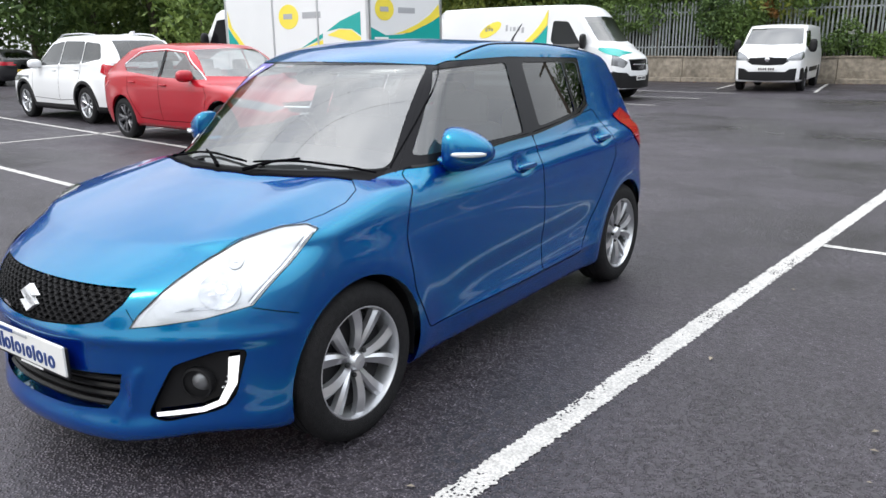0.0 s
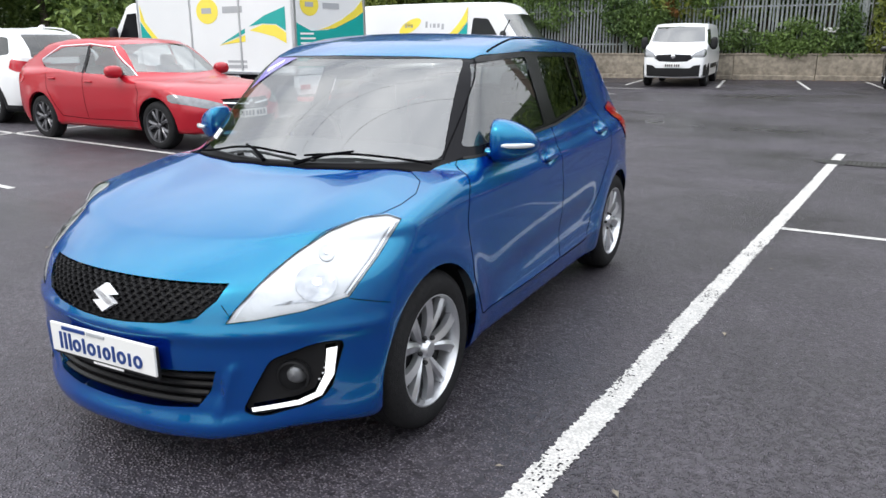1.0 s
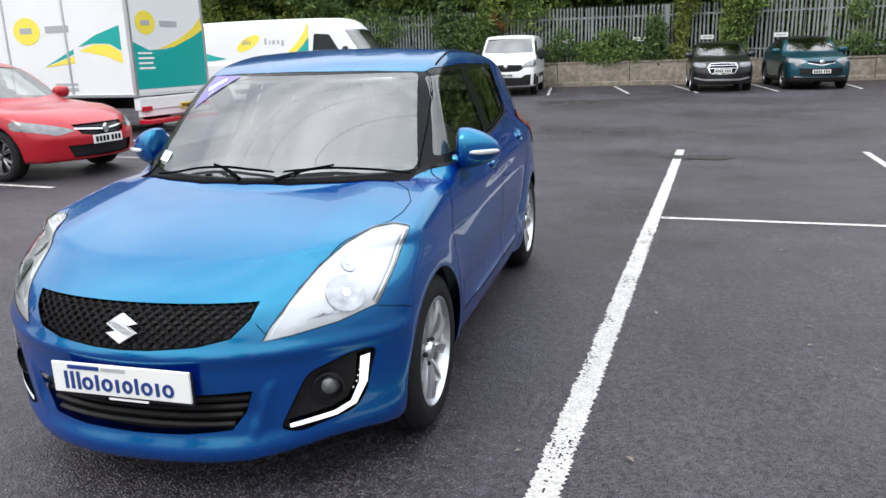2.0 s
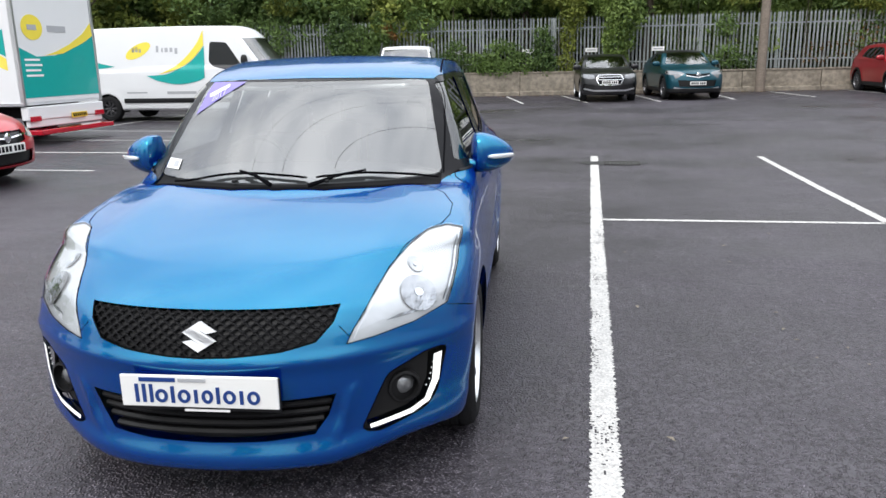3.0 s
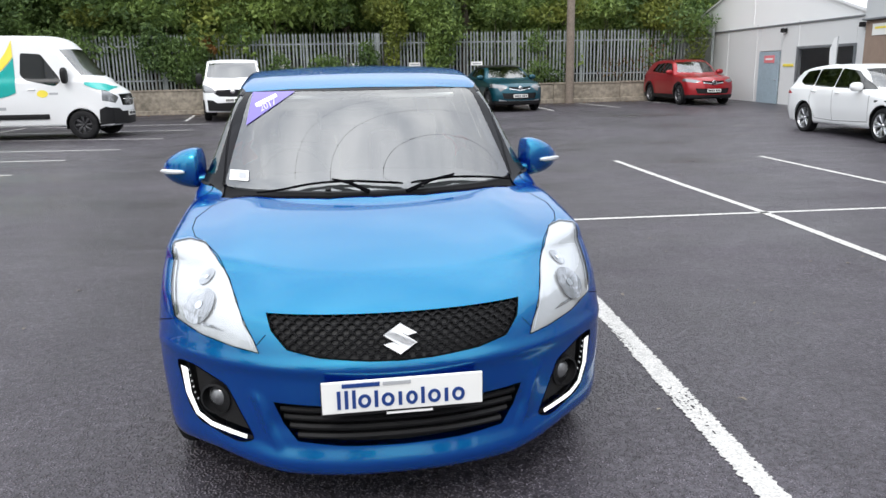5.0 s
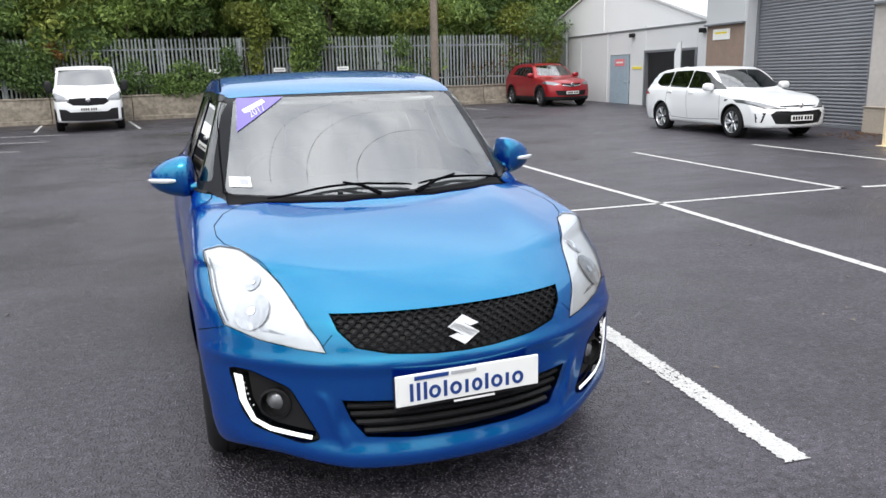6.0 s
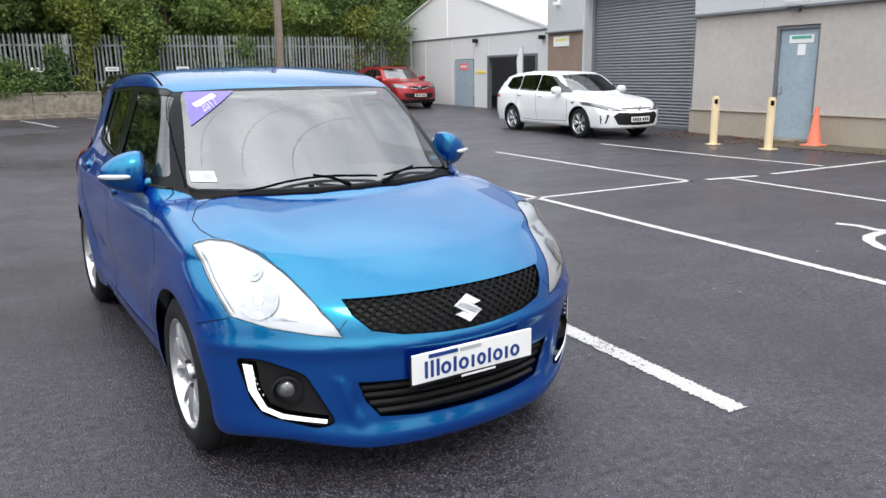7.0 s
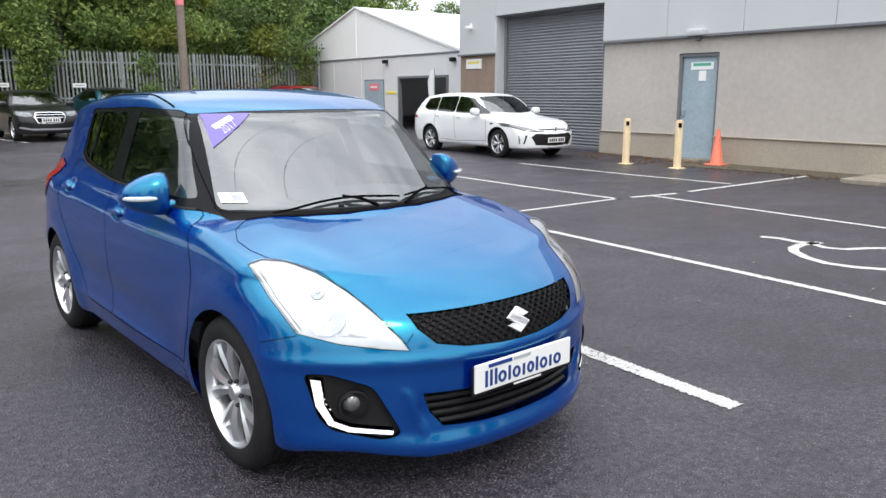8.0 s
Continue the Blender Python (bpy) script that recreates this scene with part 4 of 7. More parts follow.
    regions = [("front_bumper", bumper, SIDE, lambda c: c.y < -0.2),
               ("bonnet", bonnet, TOP, lambda c: c.z > 0.64 and c.y < 0.4), ("front_door", door_f, SIDE, flank), ("rear_door", door_r, SIDE, flank),
               ("pillar_trim", black, SIDE, lambda c: c.x > 0.45 and c.z > 0.93), ("cowl", cowl, TOP, lambda c: c.z > 0.9 and c.y < 0.45),
               ("screen_surround", surround, FRONT, lambda c: c.y < 1.0 and c.y > np.interp(abs(c.x), [0, 0.2, 0.4, 0.66], [0.115, 0.14, 0.225, 0.40])), ("windscreen", glass, FRONT, lambda c: c.y < 1.0 and c.z > 0.95),
               ("window_front", w_front, SIDE, flank), ("window_rear", w_rear, SIDE, flank), ("window_quarter", w_quart, SIDE, flank),
               ("rear_window", rounded([(-0.5, 1.08), (0.55, 1.08), (0.48, 1.36), (-0.48, 1.36)], 0.04), FRONT, lambda c: c.y > 2.5),
               ("tail_lamp", tail, SIDE, lambda c: c.x > 0.35), ("headlamp", lamp, LAMP, lambda c: c.y < 0.1 and c.z > 0.5),
               ("grille", grille, FRONT, nose), ("lower_grille", lower, FRONT, nose), ("fog_surround", fog, FRONT, nose), ("running_lamp", drl, FRONT, nose),
               ("hole", circle(0, S.r - 0.004, S.r + 0.048, 40), SIDE, lambda c: c.x > 0.42 and c.z < 1.0), ("hole", circle(S.wb, S.r - 0.004, S.r + 0.048, 40), SIDE, lambda c: c.x > 0.42 and c.z < 1.0)]
    p = split(S.half(100, 120, 36, 165, 84), S, regions)
    skin_part("body", p["body"], M_BLUE, car)
    skin_part("front_bumper", p["front_bumper"], M_BLUE, car)
    skin_part("bonnet", p["bonnet"], M_BLUE, car)
    skin_part("cowl", p["cowl"], M_COWL, car, 0, 0.012)
    skin_part("screen_surround", p["screen_surround"], M_GLOSS, car, 0, 0.002)
    screen = skin_part("windscreen", p["windscreen"], M_GLASS, car, 0, 0.003)
    skin_part("rear_window", p["rear_window"], M_GLASS_D, car, 0, 0.004)
    for s in (1, -1):
        skin_part("front_door", p["front_door"], M_BLUE, car, s)
        skin_part("rear_door", p["rear_door"], M_BLUE, car, s)
        skin_part("pillar_trim", p["pillar_trim"], M_GLOSS, car, s, 0.003, "gloss black pillar trim")
        skin_part("window", p["window_front"], M_GLASS_S, car, s, 0.008)
        skin_part("window", p["window_rear"], M_GLASS_D, car, s, 0.008, "privacy-tinted rear glass")
        skin_part("window", p["window_quarter"], M_GLASS_D, car, s, 0.008, "privacy-tinted quarter glass")
        skin_part("tail_lamp", p["tail_lamp"], M_REDLENS, car, s, -0.006, "red tail lamp")
        lens = skin_part("headlamp", p["headlamp"], M_LENS, car, s, -0.006, "clear swept-back headlamp")
        skin_part("reflector", p["headlamp"], M_REFL, lens, s, 0.004)
        skin_part("running_lamp", p["running_lamp"], M_DRL, car, s, -0.003, "lit white running lamp")
        pocket = skin_part("fog_surround", p["fog_surround"], M_TRIM, car, s, 0.030, "black fog lamp surround")
        # moulded reflectors behind the lens: a ribbed main bowl, a small one above it, a bright bar below
        down = tuple(-(ax_a.cross(ax_b)))
        ring = lambda ca, cb, ra, rb, n: [(ca + ra * math.cos(t_), cb + rb * math.sin(t_)) for t_ in np.linspace(0, 2 * math.pi, n + 1)[:-1]]
        def inlay(name, outline, material, lift, cell=0.02):
            ob = patch(name, S, outline, LAMP, down, material, lens, lift, cell)
            if s < 0:
                ob.scale = (-1, 1, 1)
        def dish(ca, cb, ra, rb, deep, flutes, material):
            """A concave mirror bowl, fluted across."""
            bm = bmesh.new()
            n, rings = 36, 9
            us = [(ca, cb, 0.0, 0.0)] + [(ca + ra * k / rings * math.cos(2 * math.pi * i / n), cb + rb * k / rings * math.sin(2 * math.pi * i / n), k / rings, math.cos(2 * math.pi * i / n) * k / rings) for k in range(1, rings + 1) for i in range(n)]
            u = np.array(us)
            q = S.onto(u[:, :1] * np.array(ax_a) + u[:, 1:2] * np.array(ax_b), down)
            nn = S.normal(q)
            lift = -0.0030 + deep * u[:, 2] ** 2 + (0.0008 * np.cos(u[:, 3] * flutes) * (1 - u[:, 2] ** 4) if flutes else 0)
            q = (q + nn * lift[:, None]) * np.array((s, 1, 1))
            vs_ = [bm.verts.new(c_) for c_ in q]
            for i in range(n):
                j = (i + 1) % n
                bm.faces.new((vs_[0], vs_[1 + i], vs_[1 + j]))
                for k in range(rings - 1):
                    o_ = 1 + k * n
                    bm.faces.new((vs_[o_ + i], vs_[o_ + n + i], vs_[o_ + n + j], vs_[o_ + j]))
            return part("reflector_bowl", bm, material, lens, "", True)
        dish(0.222, 0.420, 0.068, 0.062, 0.0070, 26.0, M_BOWL)
        dish(0.262, 0.522, 0.027, 0.030, 0.0035, 0.0, M_BOWL)
        inlay("bulb_cap", ring(0.226, 0.424, 0.016, 0.014, 16), M_CHROME, -0.0005)
        inlay("chin_reflector", [(0.075, 0.352), (0.150, 0.356), (0.255, 0.366), (0.300, 0.384), (0.245, 0.366), (0.190, 0.370), (0.130, 0.366)], M_BOWL, -0.002)
        inlay("indicator_bulb", ring(0.262, 0.522, 0.007, 0.007, 10), M_LAMPW, 0.0)
        for k in range(3):
            edge = [(p_[0] + (0.235 - p_[0]) * (0.05 + 0.055 * k), p_[1] + (0.45 - p_[1]) * (0.05 + 0.055 * k)) for p_ in lamp[8:12]]
            ribbon("reflector_step", S, edge, LAMP, down, 0.0045, M_LAMPF if k != 1 else M_CHROME, lens, -0.002, s, False, 0.01)
        inner_edge = [(p_[0] + (0.235 - p_[0]) * 0.09, p_[1] + (0.45 - p_[1]) * 0.09) for p_ in lamp[0:7]]
        ribbon("reflector_step", S, inner_edge, LAMP, down, 0.003, M_LAMPW, lens, -0.002, s, False, 0.01)
        # fog lamp with its tunnel
        bm, _ = lathe([(0.048, 0.022), (0.056, 0.020), (0.058, 0.0), (0.050, -0.02), (0.040, -0.03)], 28)
        fm = Matrix.Translation((s * 0.615, -0.570, 0.388)) @ Matrix.Rotation(radians(-90 + s * 22), 4, "Z")
        bmesh.ops.transform(bm, matrix=fm, verts=bm.verts[:])
        fl = part("fog_lamp", bm, M_TRIM, car, "", True)
        bm, _ = lathe([(0.001, 0.012), (0.020, 0.009), (0.034, -0.002), (0.040, -0.012)], 24)
        bmesh.ops.transform(bm, matrix=fm, verts=bm.verts[:])
        part("fog_lens", bm, M_LAMPF, fl, "round clear fog lens", True)
        for k in range(6):
            q = S.onto([(0.694 + 0.0042 * k - 0.006 * (k == 0), 0, 0.372 + 0.0195 * k)], (0, 1, 0))[0]
            part("led_dot", blob(s * q[0], q[1] + 0.012, q[2], 0.003, 0.006, 0.0035), M_LAMPW, pocket, "", True)
        # edges of the fog pocket and lamp
        ribbon("pocket_edge", S, fog, FRONT, (0, 1, 0), 0.004, M_GAP, car, 0.001, s, True, 0.02)
        ribbon("lamp_seal", S, lamp, LAMP, tuple(-(ax_a.cross(ax_b))), 0.003, M_GAP, car, 0.0005, s, True, 0.01)
        # shut lines
        for nm, line, axes, d in (("door_gap", door_f, SIDE, (-1, 0, 0)), ("door_gap", door_r, SIDE, (-1, 0, 0)), ("bonnet_gap", bonnet[2:15], TOP, (0, 0, -1)),
                                  ("bumper_gap", [(-0.44, 0.640), (-0.36, 0.615), (-0.31, 0.600)], SIDE, (-1, 0, 0))):
            ribbon(nm, S, line, axes, d, 0.0045 if nm == "door_gap" else 0.003, M_GAP, car, 0.0012, s, nm == "door_gap", 0.02)
        ribbon("bonnet_seal", S, bonnet[13:], TOP, (0, 0, -1), 0.016, M_GAP, car, 0.003, s, False, 0.02)
        ribbon("roof_gutter", S, [(0.598, 0.97), (0.575, 1.3), (0.575, 2.0), (0.555, 2.62)], TOP, (0, 0, -1), 0.010, M_GAP, car, 0.001, s, False, 0.03)
        ribbon("window_seal", S, [(0.46, 0.984), (1.19, 1.024), (1.46, 1.034), (1.99, 1.084), (2.14, 1.128)], SIDE, (-1, 0, 0), 0.012, M_TRIM, car, 0.004, s, False, 0.04)
        ribbon("pillar_seam", S, [(0.40, 0.985), (0.60, 1.16), (0.86, 1.388)], SIDE, (-1, 0, 0), 0.005, M_GAP, car, 0.002, s, False, 0.03)
        # handles, sunk cups behind
        for hy, hz in ((1.25, 0.893), (2.17, 0.940)):
            q = S.onto([(0.2, hy, hz)], (-1, 0, 0))[0]
            part("door_handle", blob(s * (q[0] + 0.022), hy, hz, 0.014, 0.088, 0.015, 3.0), M_BLUE, car, "", True)
        # door mirror
        mm = Matrix.Rotation(radians(s * 14), 4, "Z")
        bm = blob(0, 0, 0, 0.125, 0.088, 0.080, 2.5, None, 14)
        for v in bm.verts:
            k = (v.co.x * s + 0.125) / 0.25
            v.co.z = v.co.z * (1.34 - 0.70 * k ** 1.6) - 0.010 - 0.014 * k * k
            v.co.y += 0.05 * k * k
            if k < 0.22:
                v.co.x += s * 0.25 * (0.22 - k) * 0.7
            if v.co.y > 0.04:
                v.co.y = 0.04 + 0.2 * (v.co.y - 0.04)
        bmesh.ops.transform(bm, matrix=Matrix.Translation((s * 0.860, 0.655, 1.054)) @ mm, verts=bm.verts[:])
        mir = part("door_mirror", bm, M_BLUE, car, "", True)
        bm = blob(s * 0.845, 0.705, 1.056, 0.070, 0.008, 0.056, 3.0, None, 10)
        part("mirror_glass", bm, M_CHROME, mir, "mirror glass", True)
        bm = blob(0, 0, 0, 0.070, 0.014, 0.011, 3.2, None, 8)
        for v in bm.verts:
            k = (v.co.x * s + 0.07) / 0.14
            v.co.y += 0.05 * k * k
        bmesh.ops.transform(bm, matrix=Matrix.Translation((s * 0.922, 0.582, 1.032)) @ mm, verts=bm.verts[:])
        part("indicator", bm, M_LAMPW, mir, "white indicator strip", True)
        part("mirror_foot", blob(s * 0.775, 0.630, 0.993, 0.070, 0.045, 0.022, 2.6), M_BLUE, mir, "", True)
        bm = blob(s * 0.835, 0.657, 0.985, 0.065, 0.045, 0.014, 2.6)
        part("mirror_base", bm, M_TRIM, mir, "", True)
    # grille: recessed back with rows of flat cells in front
    skin_part("grille_back", p["grille"], M_TRIM, car, 0, 0.016)
    bm = bmesh.new()
    rows, w, h = 10, 0.038, 0.0142
    for j in range(rows + 1):
        z = 0.560 + j * h
        pts = []
        n = 190
        for i in range(n + 1):
            x = -0.44 + 0.88 * i / n
            ph = ((x / w) + (0.5 if j % 2 else 0.0)) % 1.0
            dz = 0.30 * h * min(1.0, max(-1.0, 9.0 * (abs(ph - 0.5) - 0.25)))
            pts.append((x, z + dz))
        u = np.array(pts)
        top = np.array([0.700 if abs(a_) < 0.425 else 0 for a_ in u[:, 0]])
        bot = np.interp(np.abs(u[:, 0]), [0, 0.10, 0.258, 0.361, 0.41, 0.425], [0.567, 0.570, 0.582, 0.603, 0.655, 0.70])
        q = S.onto(np.stack([u[:, 0], 0 * u[:, 0], u[:, 1]], 1), (0, 1, 0))
        ok = (u[:, 1] < top - 0.002) & (u[:, 1] > bot + 0.002)
        v0 = [bm.verts.new((a_[0], a_[1] + 0.004, a_[2] - 0.0020)) for a_ in q]
        v1 = [bm.verts.new((a_[0], a_[1] + 0.004, a_[2] + 0.0020)) for a_ in q]
        v2 = [bm.verts.new((a_[0], a_[1] + 0.018, a_[2] + 0.0020)) for a_ in q]
        v3 = [bm.verts.new((a_[0], a_[1] + 0.018, a_[2] - 0.0020)) for a_ in q]
        for i in range(n):
            if ok[i] and ok[i + 1]:
                bm.faces.new((v0[i], v0[i + 1], v1[i + 1], v1[i]))
                bm.faces.new((v1[i], v1[i + 1], v2[i + 1], v2[i]))
                bm.faces.new((v3[i], v3[i + 1], v0[i + 1], v0[i]))
    part("grille_mesh", bm, M_TRIM, car, "black honeycomb grille mesh")
    ribbon("grille_edge", S, grille[1:], FRONT, (0, 1, 0), 0.006, M_GAP, car, 0.001, 1, False, 0.02)
    ribbon("grille_edge", S, grille[1:], FRONT, (0, 1, 0), 0.006, M_GAP, car, 0.001, -1, False, 0.02)
    # lower grille with its blades
    skin_part("lower_grille", p["lower_grille"], M_TRIM, car, 0, 0.055, "black slatted lower grille")
    for z, half_w in ((0.296, 0.345), (0.327, 0.370), (0.358, 0.388), (0.389, 0.398)):
        bm = bmesh.new()
        xs = np.linspace(-half_w, half_w, 30)
        q = S.onto(np.stack([xs, 0 * xs, 0 * xs + z], 1), (0, 1, 0))
        ring = [[bm.verts.new((a_[0], a_[1] + dy, a_[2] + dz)) for a_ in q] for dy, dz in ((0.016, -0.006), (0.012, 0.003), (0.022, 0.010), (0.05, 0.006), (0.05, -0.004))]
        for r0, r1 in zip(ring, ring[1:] + ring[:1]):
            for i in range(29):
                bm.faces.new((r0[i], r0[i + 1], r1[i + 1], r1[i]))
        part("grille_slat", bm, M_TRIM, car, "", True)
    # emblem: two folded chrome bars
    bm = bmesh.new()
    for sg in (1, -1):
        o = prism([(sg * 0.002, sg * 0.042), (sg * 0.046, sg * 0.014), (sg * 0.020, sg * 0.008), (sg * -0.002, sg * 0.020), (sg * 0.046, sg * -0.012), (sg * 0.026, sg * -0.024), (sg * -0.044, sg * 0.013)], 0.012, "y", 0)
        tmp = bpy.data.meshes.new("t")
        o.to_mesh(tmp)
        o.free()
        bm.from_mesh(tmp)
        bpy.data.meshes.remove(tmp)
    bmesh.ops.transform(bm, matrix=Matrix.Translation((0.0, -0.796, 0.634)) @ Matrix.Rotation(radians(-14), 4, "X") @ Matrix.Scale(1.18, 4), verts=bm.verts[:])
    part("emblem", bm, M_BADGE, car, "chrome badge")
    # plate: writing as plain bars
    plate = part("number_plate", box_bm(0, -0.828, 0.462, 0.520, 0.010, 0.108, 0.003), M_PLATE, car, "white dealer plate with blue writing")
    part("plate_holder", box_bm(0, -0.819, 0.452, 0.526, 0.012, 0.116, 0.004), M_TRIM, plate)
    x = -0.212
    for kind_, wd, ht in (("m", 0.060, 0.062), ("o", 0.042, 0.046), ("i", 0.020, 0.056), ("o", 0.042, 0.046), ("i", 0.024, 0.046), ("z", 0.038, 0.046), ("i", 0.020, 0.056), ("o", 0.042, 0.046), ("i", 0.024, 0.046), ("o", 0.042, 0.046)):
        bm = bmesh.new()
        zc = 0.424 + ht / 2
        if kind_ in "oz":
            outer, inner_ = [], []
            for k in range(20):
                a_ = 2 * math.pi * k / 20
                for ring_, rx_, rz_ in ((outer, wd / 2, ht / 2), (inner_, wd / 2 - 0.011, ht / 2 - 0.010)):
                    ring_.append(bm.verts.new((x + wd / 2 + rx_ * math.cos(a_), -0.836, zc + rz_ * math.sin(a_))))
            for k in range(20):
                bm.faces.new((outer[k], outer[(k + 1) % 20], inner_[(k + 1) % 20], inner_[k]))
            r_ = bmesh.ops.extrude_face_region(bm, geom=bm.faces[:])
            bmesh.ops.translate(bm, vec=(0, 0.003, 0), verts=[g for g in r_["geom"] if isinstance(g, bmesh.types.BMVert)])
        else:
            for k in range(3 if kind_ == "m" else 1):
                add_box(bm, x + (0.006 + k * (wd - 0.012) / 2 if kind_ == "m" else wd / 2), -0.8345, zc, 0.0115, 0.003, ht)
        part("plate_bar", bm, M_INK, plate)
        x += wd + 0.0065
    part("plate_bar", box_bm(-0.135, -0.8345, 0.502, 0.12, 0.003, 0.013), M_INK, plate)
    part("plate_bar", box_bm(-0.02, -0.8345, 0.502, 0.09, 0.003, 0.011), M_INKG, plate)
    part("plate_bar", box_bm(0.02, -0.8265, 0.396, 0.15, 0.003, 0.007), M_INKW, plate)
    # windscreen stickers, sensor, mirror inside
    patch("corner_sticker", S, [(-0.538, 1.384), (-0.33, 1.386), (-0.565, 1.235)], FRONT, (0, 1, 0), M_PURPLE, screen, 0.001, 0.03, "violet corner sticker")
    patch("sticker_bar", S, [(-0.525, 1.330), (-0.425, 1.376), (-0.415, 1.362), (-0.515, 1.314)], FRONT, (0, 1, 0), M_INKW, screen, 0.0022, 0.03)
    txt = bpy.data.curves.new("sticker_year", "FONT")
    txt.body, txt.size, txt.extrude, txt.align_x = "2017", 0.042, 0.0005, "CENTER"
    t_ob = bpy.data.objects.new("sticker_year", txt)
    me = bpy.data.meshes.new_from_object(t_ob)
    bpy.data.objects.remove(t_ob)
    me.materials.append(M_INKW)
    rot = radians(26)
    for v in me.vertices:
        u, w_ = v.co.x * math.cos(rot) - v.co.y * math.sin(rot), v.co.x * math.sin(rot) + v.co.y * math.cos(rot)
        q = S.onto([(-0.455 + u, 0, 1.312 + w_)], (0, 1, 0))
        v.co = q[0] + S.normal(q)[0] * 0.003
    yr = new("sticker_year", me)
    yr.parent = screen
    yr["label"] = "white lettering reading 2017"
    patch("permit", S, [(-0.635, 1.010), (-0.545, 1.010), (-0.545, 1.050), (-0.632, 1.050)], FRONT, (0, 1, 0), M_INKW, screen, 0.001, 0.03, "small white permit label")
    patch("permit_bar", S, [(-0.590, 1.018), (-0.555, 1.018), (-0.555, 1.042), (-0.590, 1.042)], FRONT, (0, 1, 0), M_INKG, screen, 0.002, 0.03)
    part("inner_mirror", blob(0, 0.66, 1.325, 0.12, 0.02, 0.035, 3.0), M_TRIM, car, "", True)
    part("sensor", blob(0, 0.615, 1.352, 0.022, 0.02, 0.014), M_TRIM, car, "", True)
    # cabin
    part("dashboard", blob(0, 0.52, 0.90, 0.66, 0.36, 0.10, 3.2), M_DASH, car, "", True)
    bm = bmesh.new()
    pts = [Vector((-0.36 + 0.18 * math.cos(a_), 0.83 + 0.06 * math.sin(a_), 0.93 + 0.17 * math.sin(a_))) for a_ in np.linspace(0, 2 * math.pi, 25)]
    part("steering_wheel", tube(pts, 0.016, 8), M_DASH, car, "", True)
    seats_for(car, (1.15, 1.95), 0.34, 0.32, 0.98)
    part("roof_lining", blob(0, 1.6, 1.36, 0.52, 0.80, 0.03, 4.0), M_LINER, car, "", True)
    for s in (1, -1):
        part("sun_visor", box_bm(s * 0.27, 0.80, 1.355, 0.36, 0.16, 0.02, 0.008, None), M_LINER, car)
    part("cabin_floor", box_bm(0, 1.3, 0.28, 1.4, 2.6, 0.10, 0.02), M_SEAT, car)
    part("underbody", box_bm(0, 1.2, 0.23, 1.25, 3.2, 0.14, 0.02), M_TRIM, car)
    # wipers
    for bl, piv in ((((-0.50, 0.195), (-0.30, 0.172), (-0.18, 0.150), (0.0, 0.122), (0.117, 0.118)), (-0.03, 0.078)), (((0.153, 0.125), (0.25, 0.160), (0.351, 0.204), (0.50, 0.262), (0.645, 0.335)), (0.13, 0.080))):
        u = np.array(bl)
        f_ = np.linspace(0, len(u) - 1, 15)
        u = np.stack([np.interp(f_, range(len(u)), u[:, 0]), np.interp(f_, range(len(u)), u[:, 1])], 1)
        q = S.onto(np.column_stack([u, 0 * u[:, 0] + 0.9]), (0, 0, -1))
        q = q + S.normal(q) * 0.012
        wip = part("wiper", tube([tuple(v) for v in q], [0.004] + [0.0055] * 13 + [0.004], 6), M_GAP, car, "black windscreen wiper", True)
        mid = q[7] + np.array((0, 0, 0.012))
        base = S.onto([(piv[0], piv[1], 0.9)], (0, 0, -1))[0]
        part("wiper_arm", tube([tuple(base + np.array((0, 0, 0.004))), tuple(base * 0.5 + mid * 0.5 + np.array((0, 0, 0.012))), tuple(mid)], [0.010, 0.007, 0.0045], 6), M_GAP, wip, "", True)
    for sx in (-0.20, 0.20):
        q = S.onto([(sx, 0.12, 0.9)], (0, 0, -1))[0]
        part("washer_jet", blob(sx, 0.12, q[2] + 0.005, 0.012, 0.016, 0.008), M_TRIM, car, "", True)
    part("aerial", tube([(0, 2.45, 1.45), (0, 2.52, 1.52), (0, 2.62, 1.60)], [0.010, 0.006, 0.004], 6), M_TRIM, car, "", True)
    # spoiler over the tailgate
    part("spoiler", blob(0, 2.76, 1.400, 0.46, 0.09, 0.020, 3.0), M_BLUE, car, "", True)
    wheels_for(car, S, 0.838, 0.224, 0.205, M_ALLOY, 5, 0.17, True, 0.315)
    arch_liner(car, S, 0.83)
    return car


blue_hatchback()


# ---- parked cars and vans ----
def front_set(zn, hw, low=0.42):
    """Lamp, grille and intake outlines for a car's face, by the height of its nose."""
    lamps = rounded([(0.40, zn - 0.12), (0.60, zn - 0.05), (hw - 0.01, zn + 0.03), (hw, zn - 0.09), (0.62, zn - 0.17)], 0.03, 2)
    grille = [(-0.02, zn - 0.05), (0.42, zn - 0.05), (0.36, zn - 0.17), (0.20, zn - 0.20), (-0.02, zn - 0.21)]
    lower = [(-0.02, low), (0.55, low), (0.48, low - 0.15), (-0.02, low - 0.16)]
    return lamps, grille, lower


def chrome_line(shell, pts, material=M_CHROME, width=0.012):
    def add(car):
        for s in (1, -1):
            ribbon("window_trim", shell, pts, SIDE, (-1, 0, 0), width, material, car, 0.004, s, False, 0.05)
    return add


def face_ribbon(name, shell, pts, material, width=0.03):
    def add(car):
        for s in (1, -1):
            ribbon(name, shell, pts, FRONT, (0, 1, 0), width, material, car, 0.004, s, False, 0.03)
    return add


def shuts(shell, lines):
    def add(car):
        for s in (1, -1):
            for ln_ in lines:
                ribbon("door_gap", shell, ln_, SIDE, (-1, 0, 0), 0.009, M_GAP, car, 0.0015, s, False, 0.06)
    return add


